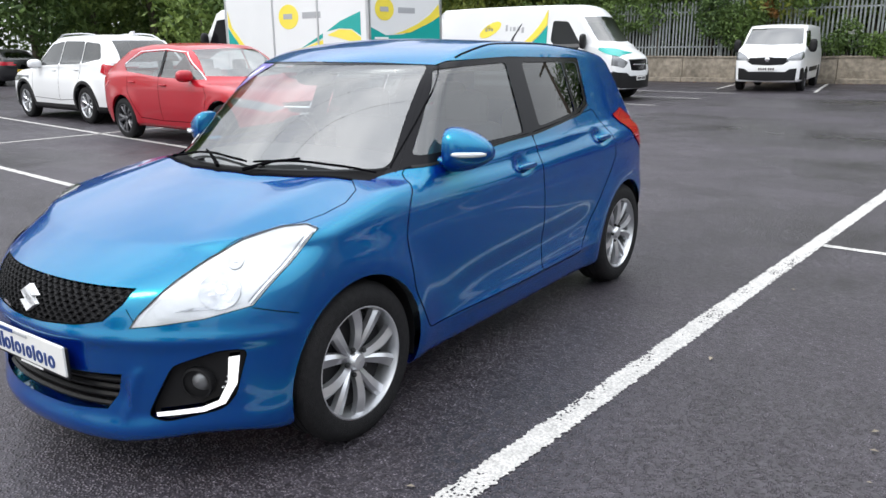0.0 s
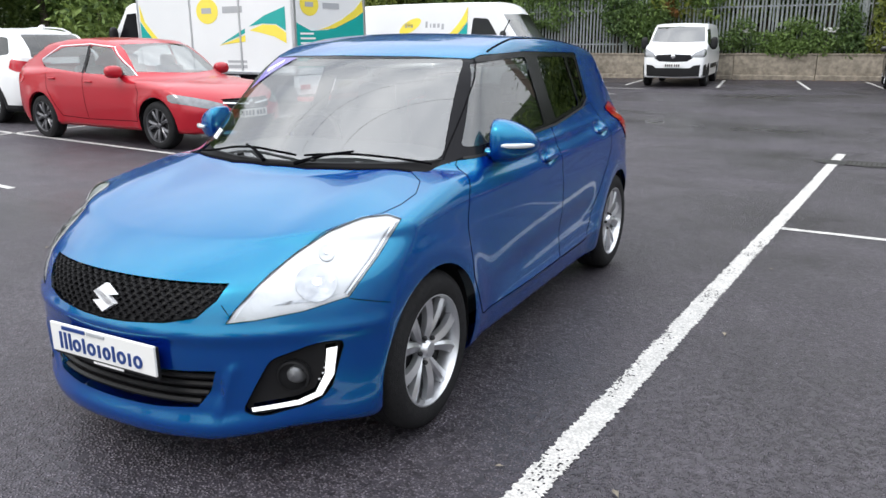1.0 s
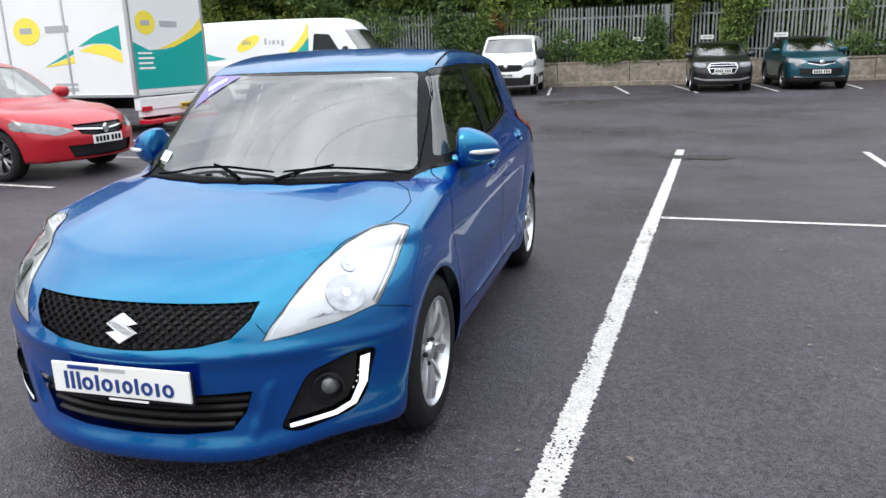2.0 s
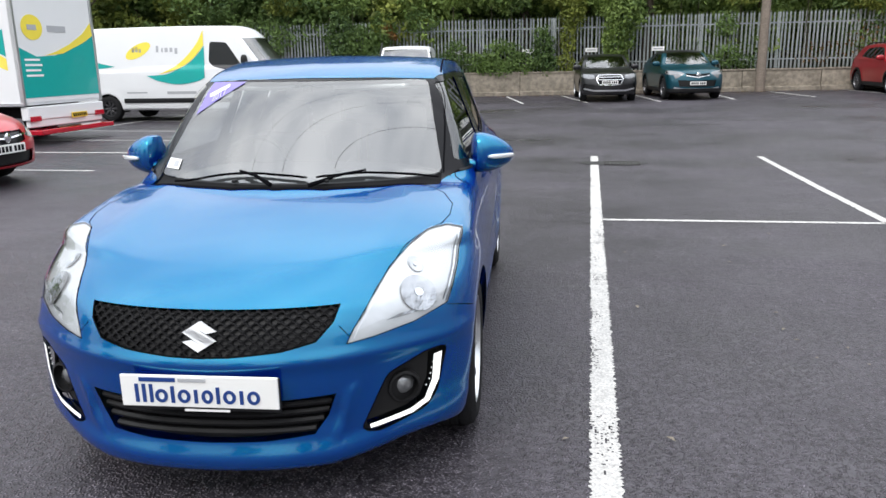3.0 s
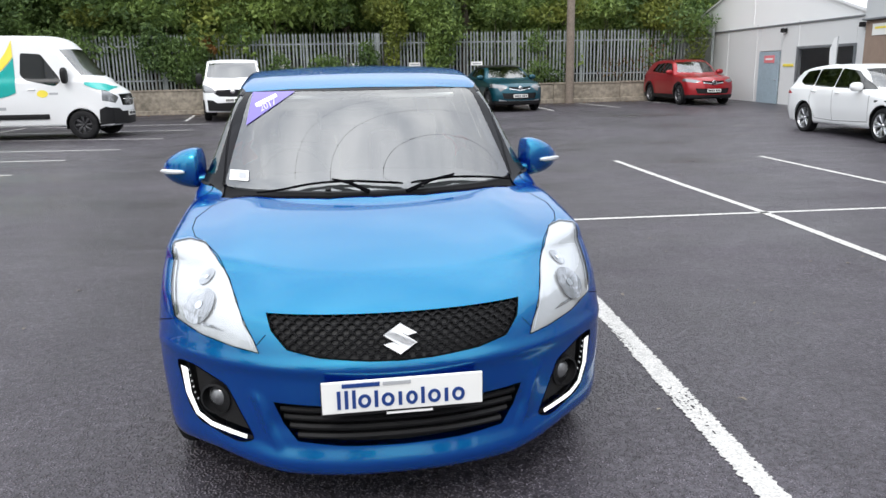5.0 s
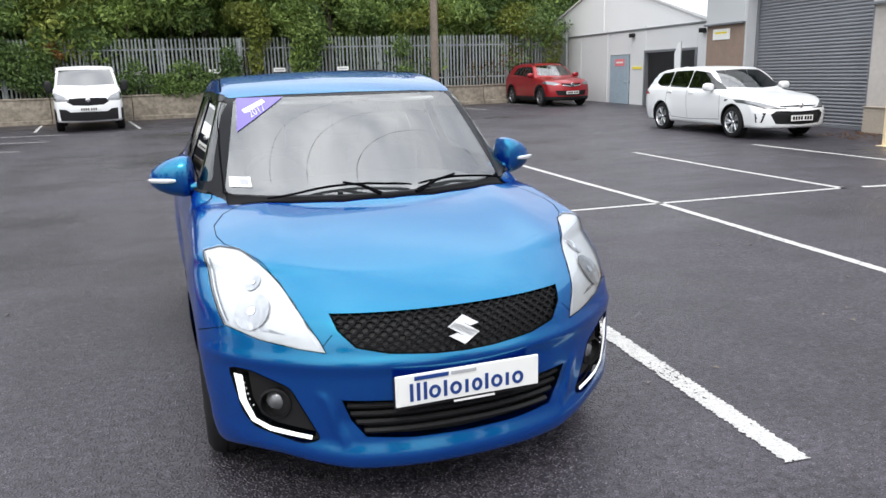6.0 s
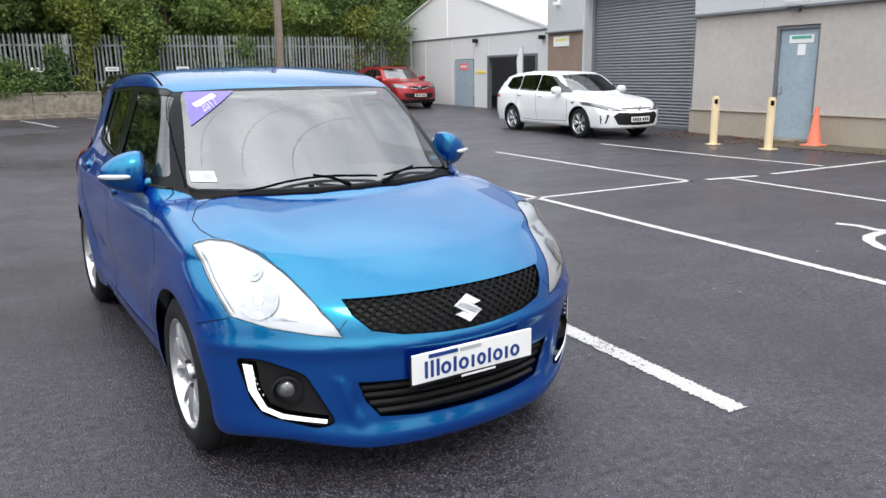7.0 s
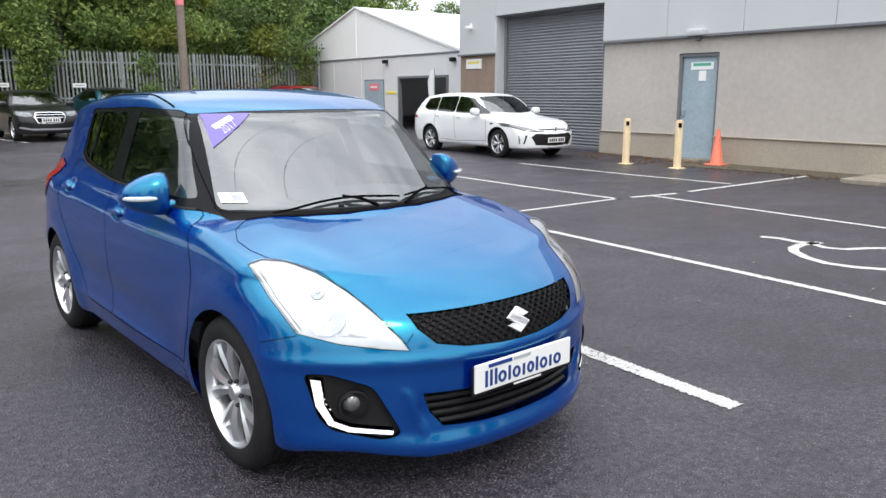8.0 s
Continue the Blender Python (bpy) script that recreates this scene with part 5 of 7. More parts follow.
def roof_rails(shell, y0, y1, material=M_TRIM):
    def add(car):
        for s in (1, -1):
            ys = np.linspace(y0, y1, 8)
            x = shell.hw * 0.66
            q = shell.onto(np.stack([0 * ys + x, ys, 0 * ys + 1.4], 1), (0, 0, -1))
            part("roof_rail", tube([(s * v[0], v[1], v[2] + (0.045 if 0 < i < 7 else 0.0)) for i, v in enumerate(q)], 0.016, 6), material, car, "", True)
    return add


def badge(z, y, w=0.06):
    return lambda car: part("badge", blob(0, y, z, w, 0.012, w, 1.6), M_CHROME, car, "", True)


def patch_set(shell, items, axes, d):
    def add(car):
        for nm, outline, mm in items:
            patch(nm, shell, outline, axes, d, mm, car, 0.004, 0.12)
    return add


# red hatchback, facing the yard
ASTRA = car_shell(0.9, 2.66, 0.81, 0.905, 1.485, 0.32, 0.70, 0.94, 0.15, 1.0, 2.75, 0.93, 1.02)
la, gr, lo = front_set(0.72, 0.9)
plain_car("hatchback", "bright red five-door hatchback with dark two-tone alloy wheels", "car", ASTRA, M_RED, heading(-9.62, 7.50, 90) @ Matrix.Scale(1.05, 4),
    [[(0.52, 0.965), (1.08, 1.335), (1.55, 1.375), (1.55, 0.985)], [(1.60, 0.988), (1.60, 1.375), (2.22, 1.345), (2.74, 1.175), (2.60, 1.06)]], (0.985, 0.70, 1.40, 0.56, 1.4), (1.08, 0.55, 1.34, 0.48, 2.6), la,
    rounded([(3.02, 0.90), (3.30, 0.98), (3.46, 0.96), (3.46, 0.80), (3.2, 0.80)], 0.03), gr, lo, M_ALLOY_D, 5, mirror_at=(0.86, 0.72, 1.02, 1.15), plate=(-0.915, 0.47), handles=((1.42, 0.87), (2.32, 0.90)),
    rim_r=0.228, extras=(chrome_line(ASTRA, [(0.52, 0.96), (1.06, 1.35), (1.56, 1.392), (2.3, 1.362), (2.70, 1.17)]), shuts(ASTRA, [[(0.42, 0.93), (0.33, 0.75), (0.40, 0.36), (1.52, 0.34), (1.57, 0.98)], [(1.52, 0.34), (2.15, 0.36), (2.45, 0.75), (2.50, 1.03)]]),
    (lambda car: [ribbon("pillar_trim", ASTRA, [(1.575, 0.985), (1.575, 1.375)], SIDE, (-1, 0, 0), 0.06, M_GLOSS, car, 0.003, s_, False, 0.05) for s_ in (1, -1)]),
    face_ribbon("grille_bar", ASTRA, [(-0.0, 0.585), (0.42, 0.62)], M_CHROME, 0.02), badge(0.60, -0.90)))

# white sport utility vehicle, tail towards the yard
OUTL = car_shell(0.95, 2.67, 1.05, 0.905, 1.68, 0.35, 0.85, 1.08, 0.2, 1.05, 3.2, 1.05, 1.16, 0.10)
la, gr, lo = front_set(0.86, 0.9, 0.5)
plain_car("sport_utility", "white sport utility vehicle with a dark tinted tailgate window", "car", OUTL, M_WHITE, heading(-18.3, 8.35, -90) @ Matrix.Scale(1.05, 4),
    [[(0.66, 1.08), (1.15, 1.50), (1.65, 1.56), (1.65, 1.11)], [(1.67, 1.11), (1.67, 1.56), (2.48, 1.545), (2.53, 1.13)], [(2.55, 1.13), (2.50, 1.54), (3.05, 1.50), (3.2, 1.22)]],
    (1.12, 0.72, 1.58, 0.58, 1.5), (1.16, 0.62, 1.56, 0.52, 3.1), la, rounded([(3.30, 0.98), (3.34, 1.14), (3.60, 1.10), (3.75, 1.06), (3.75, 0.92), (3.5, 0.92)], 0.02), gr, lo, M_ALLOY, 5,
    glass=M_GLASS_D, cladding=0.34, mirror_at=(0.86, 0.8, 1.12, 1.25), rear_plate=(3.74, 0.80), handles=((1.45, 1.0), (2.38, 1.02)), rim_r=0.24,
    extras=(roof_rails(OUTL, 1.2, 3.0, M_ALLOY), shuts(OUTL, [[(0.45, 1.03), (0.42, 0.45), (1.60, 0.42), (1.66, 1.10)], [(1.60, 0.42), (2.2, 0.45), (2.5, 0.85), (2.54, 1.12)]]),
            lambda car: part("roof_fin", prism([(2.9, 1.66), (3.12, 1.66), (3.12, 1.73), (3.05, 1.73)], 0.04, "x", -0.02), M_WHITE, car)))

# far dark hatchback, tail towards the yard
FAR = car_shell(0.88, 2.6, 0.80, 0.89, 1.50, 0.32, 0.74, 0.96, 0.15, 1.0, 2.8, 0.95, 1.03)
la, gr, lo = front_set(0.74, 0.88)
plain_car("hatchback", "black hatchback with a yellow rear plate, far across the yard", "car", FAR, M_BLACK, heading(-37.2, 13.4, -84),
    [[(0.62, 0.99), (1.12, 1.35), (1.55, 1.38), (1.53, 1.0)], [(1.60, 1.0), (1.62, 1.38), (2.4, 1.32), (2.55, 1.05)]], (1.0, 0.70, 1.41, 0.56, 1.4), (1.08, 0.55, 1.36, 0.48, 2.6), la,
    rounded([(2.95, 0.86), (3.1, 1.0), (3.45, 0.98), (3.45, 0.84)], 0.03), gr, lo, M_ALLOY, 5, glass=M_GLASS_D, mirror_at=(0.85, 0.72, 1.03, 1.1), rear_plate=(3.41, 0.62), res=(16, 24, 12, 30))

# high-roof panel van with a teal and yellow livery
MOV = car_shell(0.84, 4.33, 1.02, 1.035, 2.5, 0.345, 1.13, 1.46, -0.30, 0.60, 5.2, 1.35, 1.35, 0.03, 0.10, 0.26, 0.3, 0.6, True, 0.25, 0.012)
mov_side = [("yellow_disc", [(3.36 + 0.36 * math.cos(a_) - 0.08 * math.sin(a_), 1.86 + 0.20 * math.sin(a_) - 0.10 * math.cos(a_)) for a_ in np.linspace(0, 2 * math.pi, 25)[:-1]], M_YELG),
            ("teal_tail", [(4.75, 1.62), (4.45, 1.54), (4.06, 1.46), (4.40, 1.42), (4.75, 1.40)], M_TEALG),
            ("yellow_disc", [(0.86 + 0.13 * math.cos(a_), 1.10 + 0.09 * math.sin(a_)) for a_ in np.linspace(0, 2 * math.pi, 13)[:-1]], M_YELG)]
mov_side += [("grey_bar", [(c_ + w_, z_ - h_), (c_ - w_, z_ - h_), (c_ - w_, z_ + h_), (c_ + w_, z_ + h_)], M_INKG)
             for c_, z_, w_, h_ in ((2.80, 1.90, 0.035, 0.085), (2.66, 1.87, 0.022, 0.055), (2.54, 1.87, 0.045, 0.055), (2.40, 1.87, 0.040, 0.055), (2.26, 1.84, 0.040, 0.075),
                                    (3.50, 1.88, 0.035, 0.065), (3.40, 1.90, 0.035, 0.070), (3.30, 1.87, 0.030, 0.050), (2.15, 0.76, 0.42, 0.035), (3.45, 0.77, 0.30, 0.018), (0.60, 1.10, 0.10, 0.025))]


def patch_band(name, shell, upper, lower, axes, d, material, parent, lift=0.012, n=36, rows=8):
    """A vinyl sheet between two drawn curves, each given by a few pairs, laid on the skin."""
    up, lo = curve(upper), curve(lower)
    a0, a1 = max(min(upper)[0], min(lower)[0]), min(max(upper)[0], max(lower)[0])
    us = np.linspace(a0, a1, n + 1)
    a, b = np.array(axes[0], float), np.array(axes[1], float)
    q = np.array([(u, lo(u) + (up(u) - lo(u)) * k / rows) for u in us for k in range(rows + 1)])
    p = shell.onto(q[:, :1] * a + q[:, 1:] * b, d)
    p = p + shell.normal(p) * lift
    w = rows + 1
    f = [(i * w + k, (i + 1) * w + k, (i + 1) * w + k + 1, i * w + k + 1) for i in range(n) for k in range(rows)]
    return mesh_object(name, p, f, material, parent, "", True)


def van_bands(shell):
    def add(car):
        patch_band("teal_swoosh", shell, [(1.46, 1.95), (1.55, 1.84), (1.85, 1.56), (2.2, 1.365), (2.65, 1.23), (3.12, 1.21)], [(1.46, 1.14), (1.65, 1.06), (2.2, 0.98), (2.75, 1.06), (3.12, 1.205)], SIDE, (1, 0, 0), M_TEALG, car)
        patch_band("yellow_swoosh", shell, [(1.47, 2.36), (1.64, 2.06), (1.91, 1.75), (2.31, 1.44), (2.76, 1.24)], [(1.47, 1.97), (1.55, 1.87), (1.85, 1.585), (2.2, 1.385), (2.76, 1.235)], SIDE, (1, 0, 0), M_YELG, car, 0.014)
        patch_band("teal_bonnet", shell, [(-0.60, 1.22), (-0.35, 1.33), (-0.12, 1.36)], [(-0.60, 1.13), (-0.35, 1.20), (-0.12, 1.30)], SIDE, (1, 0, 0), M_TEALG, car, 0.012, 10, 3)
    return add


def van_trim(shell, y0, y1, z0, z1):
    def add(car):
        for s in (1, -1):
            part("rub_strip", box_bm(s * (shell.hw + 0.002), (y0 + y1) / 2, (z0 + z1) / 2, 0.035, y1 - y0, z1 - z0, 0.012), M_TRIM, car, "black side moulding", True)
    return add


def van_mirrors(x, y, z):
    def add(car):
        for s in (1, -1):
            mi = part("door_mirror", blob(s * (x + 0.13), y, z, 0.11, 0.075, 0.19, 3.0), M_TRIM, car, "", True)
            part("mirror_arm", box_bm(s * (x + 0.02), y, z - 0.05, 0.14, 0.05, 0.05, 0.01), M_TRIM, mi)
    return add


def black_bumper(shell, top):
    def add(car):
        for s in (1, -1):
            outline = [(0.0, 0.32), (shell.hw * 0.80, 0.34), (shell.hw * 0.82, top + 0.02), (0.62, top), (0.50, top - 0.08), (0.0, top - 0.08)]
            patch("bumper", shell, [(s * a_, b_) for a_, b_ in outline], FRONT, (0, 1, 0), M_TRIM, car, 0.012, 0.1)
            wrap = [(-0.72, 0.36), (-0.40, 0.34), (-0.42, top - 0.02), (-0.56, top + 0.05), (-0.72, top)]
            patch("bumper_corner", shell, wrap, SIDE, (-s, 0, 0), M_TRIM, car, 0.014, 0.1)
    return add


plain_car("panel_van", "white high-roof panel van with teal and yellow side graphics", "van", MOV, M_WHITE, heading(-9.8, 19.05, 90),
    [[(0.40, 1.40), (0.84, 2.03), (1.30, 2.06), (1.35, 1.55), (1.22, 1.42), (0.55, 1.27)]], (1.50, 0.84, 2.16, 0.80, 0.95), None,
    rounded([(0.55, 0.98), (0.95, 1.22), (1.03, 1.20), (1.03, 0.92), (0.72, 0.84)], 0.04), None, [(-0.02, 1.06), (0.50, 1.06), (0.44, 0.78), (-0.02, 0.76)], None, M_STEELW, 8, glass=M_GLASS_D, seat_rows=(1.0,), lamp_back=-0.50,
    plate=(-0.87, 0.58), handles=((1.10, 1.20),), rim_r=0.21, split_spoke=False,
    extras=(patch_set(MOV, mov_side, SIDE, (1, 0, 0)), van_trim(MOV, 0.75, 3.85, 0.50, 0.62), van_mirrors(0.98, 0.28, 1.52), black_bumper(MOV, 0.72),
            van_bands(MOV),
            lambda car: part("grille_bar", box_bm(0, -0.85, 0.93, 0.84, 0.03, 0.03, 0.01), M_CHROME, car)))

# low-roof van, nose out from the fence
TRAF = car_shell(0.93, 3.1, 0.97, 0.978, 1.97, 0.33, 1.05, 1.30, -0.35, 0.50, 3.9, 1.2, 1.2, 0.03, 0.14, 0.22, 0.28, 0.55, True, 0.25, 0.012)
plain_car("panel_van", "white low-roof van with a black bumper, parked against the wall", "van", TRAF, M_WHITE, heading(-7.30, 24.6, 8),
    [[(0.02, 1.32), (0.42, 1.74), (1.15, 1.76), (1.15, 1.22), (0.25, 1.18)]], (1.34, 0.82, 1.84, 0.74, 0.9), None,
    rounded([(0.50, 0.90), (0.62, 1.04), (0.93, 1.18), (0.97, 1.05), (0.90, 0.90)], 0.04), None, [(-0.02, 1.00), (0.50, 0.98), (0.58, 0.88), (0.42, 0.78), (-0.02, 0.76)], None, M_STEELW, 8, glass=M_GLASS_D, seat_rows=(1.0,), lamp_back=-0.45,
    plate=(-0.972, 0.66), rim_r=0.20, split_spoke=False, extras=(van_mirrors(0.94, 0.2, 1.32), black_bumper(TRAF, 0.66), badge(0.93, -0.93, 0.07), van_trim(TRAF, 0.7, 2.5, 0.55, 0.68)))

# black crossover with a large bright grille
Q2 = car_shell(0.84, 2.6, 0.75, 0.897, 1.51, 0.34, 0.84, 1.02, 0.15, 0.95, 2.75, 1.0, 1.08)
q2_gr = [(-0.02, 0.85), (0.36, 0.84), (0.42, 0.72), (0.34, 0.55), (-0.02, 0.53)]
plain_car("crossover", "black compact crossover with a silver-framed grille, nose out", "car", Q2, M_BLACK, heading(-0.58, 24.8, 4),
    [[(0.62, 1.05), (1.05, 1.37), (1.53, 1.41), (1.53, 1.07)], [(1.55, 1.07), (1.55, 1.41), (2.2, 1.38), (2.3, 1.12)]], (1.06, 0.68, 1.43, 0.56, 1.3), (1.12, 0.52, 1.38, 0.46, 2.6),
    rounded([(0.45, 0.74), (0.50, 0.85), (0.86, 0.88), (0.88, 0.78), (0.62, 0.72)], 0.03), rounded([(2.95, 0.9), (3.3, 1.0), (3.3, 0.84)], 0.02), q2_gr, [(0.46, 0.52), (0.80, 0.58), (0.82, 0.42), (0.50, 0.38)], M_ALLOY, 5,
    mirror_at=(0.85, 0.66, 1.09, 1.15), plate=(-0.85, 0.62), rim_r=0.24, glass=M_GLASS_D,
    extras=(face_ribbon("grille_frame", Q2, q2_gr[:-1] + [(0.0, 0.53)], M_CHROME, 0.03), face_ribbon("sill_blade", Q2, [(0.0, 0.36), (0.5, 0.36), (0.80, 0.42)], M_ALLOY, 0.05), face_ribbon("grille_bar", Q2, [(0.0, 0.78), (0.38, 0.78)], M_CHROME, 0.015),
            face_ribbon("grille_bar", Q2, [(0.0, 0.70), (0.40, 0.70)], M_CHROME, 0.015)))

# teal crossover
ARK = car_shell(0.93, 2.72, 0.92, 0.91, 1.576, 0.35, 0.86, 1.06, 0.15, 1.05, 2.6, 1.02, 1.14, 0.14)
plain_car("crossover", "dark teal sloping-roof crossover, nose out from the wall", "car", ARK, M_TEAL, heading(2.10, 25.25, 7),
    [[(0.68, 1.08), (1.16, 1.42), (1.63, 1.47), (1.63, 1.10)], [(1.65, 1.10), (1.65, 1.47), (2.4, 1.40), (2.6, 1.18)]], (1.10, 0.70, 1.49, 0.56, 1.4), (1.18, 0.52, 1.40, 0.46, 2.7),
    rounded([(0.40, 0.82), (0.50, 0.87), (0.86, 0.93), (0.90, 0.80), (0.72, 0.78), (0.66, 0.66)], 0.02), rounded([(3.2, 0.95), (3.5, 1.05), (3.5, 0.92)], 0.02), [(-0.02, 0.80), (0.38, 0.83), (0.36, 0.74), (-0.02, 0.68)],
    [(-0.02, 0.60), (0.60, 0.62), (0.55, 0.42), (-0.02, 0.40)], M_ALLOY_D, 5, cladding=0.36, mirror_at=(0.87, 0.74, 1.13, 1.15), plate=(-0.945, 0.52), rim_r=0.24, glass=M_GLASS_D, gloss_roof=[(0.9, 1.47), (3, 1.40), (3, 1.8), (0.9, 1.8)],
    extras=(badge(0.78, -0.92, 0.07), face_ribbon("chin_blade", ARK, [(0.0, 0.34), (0.45, 0.34), (0.70, 0.38)], M_ALLOY, 0.05), face_ribbon("grille_bar", ARK, [(0.0, 0.70), (0.36, 0.76)], M_CHROME, 0.02)))

# red crossover by the marquee
KAD = car_shell(0.92, 2.646, 0.92, 0.918, 1.61, 0.35, 0.86, 1.07, 0.15, 1.0, 3.0, 1.03, 1.13)
plain_car("crossover", "glossy red crossover with black lower cladding by the marquee", "car", KAD, M_RED2, heading(9.15, 25.7, 2),
    [[(0.66, 1.09), (1.10, 1.45), (1.63, 1.49), (1.63, 1.11)], [(1.65, 1.11), (1.65, 1.49), (2.4, 1.44), (2.65, 1.18)]], (1.11, 0.71, 1.52, 0.57, 1.4), (1.18, 0.54, 1.46, 0.48, 2.9),
    rounded([(0.42, 0.82), (0.55, 0.87), (0.87, 0.92), (0.90, 0.82), (0.62, 0.76)], 0.02), rounded([(3.1, 0.95), (3.5, 1.05), (3.5, 0.9)], 0.02), [(-0.02, 0.82), (0.40, 0.84), (0.36, 0.74), (-0.02, 0.68)],
    [(-0.02, 0.56), (0.62, 0.58), (0.55, 0.40), (-0.02, 0.38)], M_ALLOY_D, 5, cladding=0.36, mirror_at=(0.87, 0.70, 1.14, 1.2), plate=(-0.935, 0.50), rim_r=0.24, glass=M_GLASS_D,
    extras=(badge(0.78, -0.91, 0.08), roof_rails(KAD, 1.1, 2.8), face_ribbon("grille_bar", KAD, [(0.0, 0.72), (0.36, 0.77)], M_CHROME, 0.025)))

# white estate car by the roller shutter
SWACE = car_shell(0.98, 2.70, 0.97, 0.895, 1.46, 0.32, 0.70, 0.94, 0.2, 1.05, 3.25, 0.93, 1.0, 0.10)
sw_low = [(-0.02, 0.545), (0.50, 0.565), (0.60, 0.49), (0.50, 0.31), (-0.02, 0.29)]
plain_car("estate_car", "white estate car with a black lower grille beside the roller shutter", "car", SWACE, M_WHITE, heading(7.55, 12.15, -1),
    [[(0.50, 0.965), (1.12, 1.325), (1.69, 1.375), (1.69, 0.985)], [(1.71, 0.985), (1.71, 1.375), (2.48, 1.36), (2.48, 1.005)], [(2.50, 1.005), (2.50, 1.355), (3.02, 1.31), (3.16, 1.10), (2.9, 1.02)]], (0.985, 0.69, 1.38, 0.55, 1.4), (1.05, 0.52, 1.34, 0.46, 3.1),
    rounded([(0.40, 0.605), (0.55, 0.670), (0.89, 0.785), (0.895, 0.715), (0.66, 0.610)], 0.015), rounded([(3.25, 0.84), (3.6, 0.98), (3.6, 0.82)], 0.02), [(-0.02, 0.665), (0.42, 0.655), (0.42, 0.635), (-0.02, 0.635)], sw_low, M_ALLOY, 5,
    mirror_at=(0.85, 0.76, 1.02, 1.15), plate=(-1.0, 0.42), handles=((1.5, 0.88), (2.38, 0.90)), rim_r=0.225, glass=M_GLASS_D,
    extras=(patch_set(SWACE, [("intake", [(0.67, 0.53), (0.82, 0.51), (0.80, 0.34), (0.72, 0.34)], M_TRIM), ("intake", [(-0.67, 0.53), (-0.82, 0.51), (-0.80, 0.34), (-0.72, 0.34)], M_TRIM)], FRONT, (0, 1, 0)),
            face_ribbon("lamp_edge", SWACE, [(0.30, 0.615), (0.42, 0.605), (0.66, 0.608), (0.86, 0.70)], M_GLOSS, 0.016), badge(0.66, -0.96, 0.05), shuts(SWACE, [[(0.45, 0.92), (0.42, 0.36), (1.62, 0.32), (1.69, 0.99)], [(1.62, 0.32), (2.25, 0.34), (2.5, 0.70), (2.49, 1.01)]]),
            lambda car: part("roof_fin", prism([(2.9, 1.40), (3.1, 1.38), (3.1, 1.46), (3.03, 1.46)], 0.04, "x", -0.02), M_WHITE, car)))


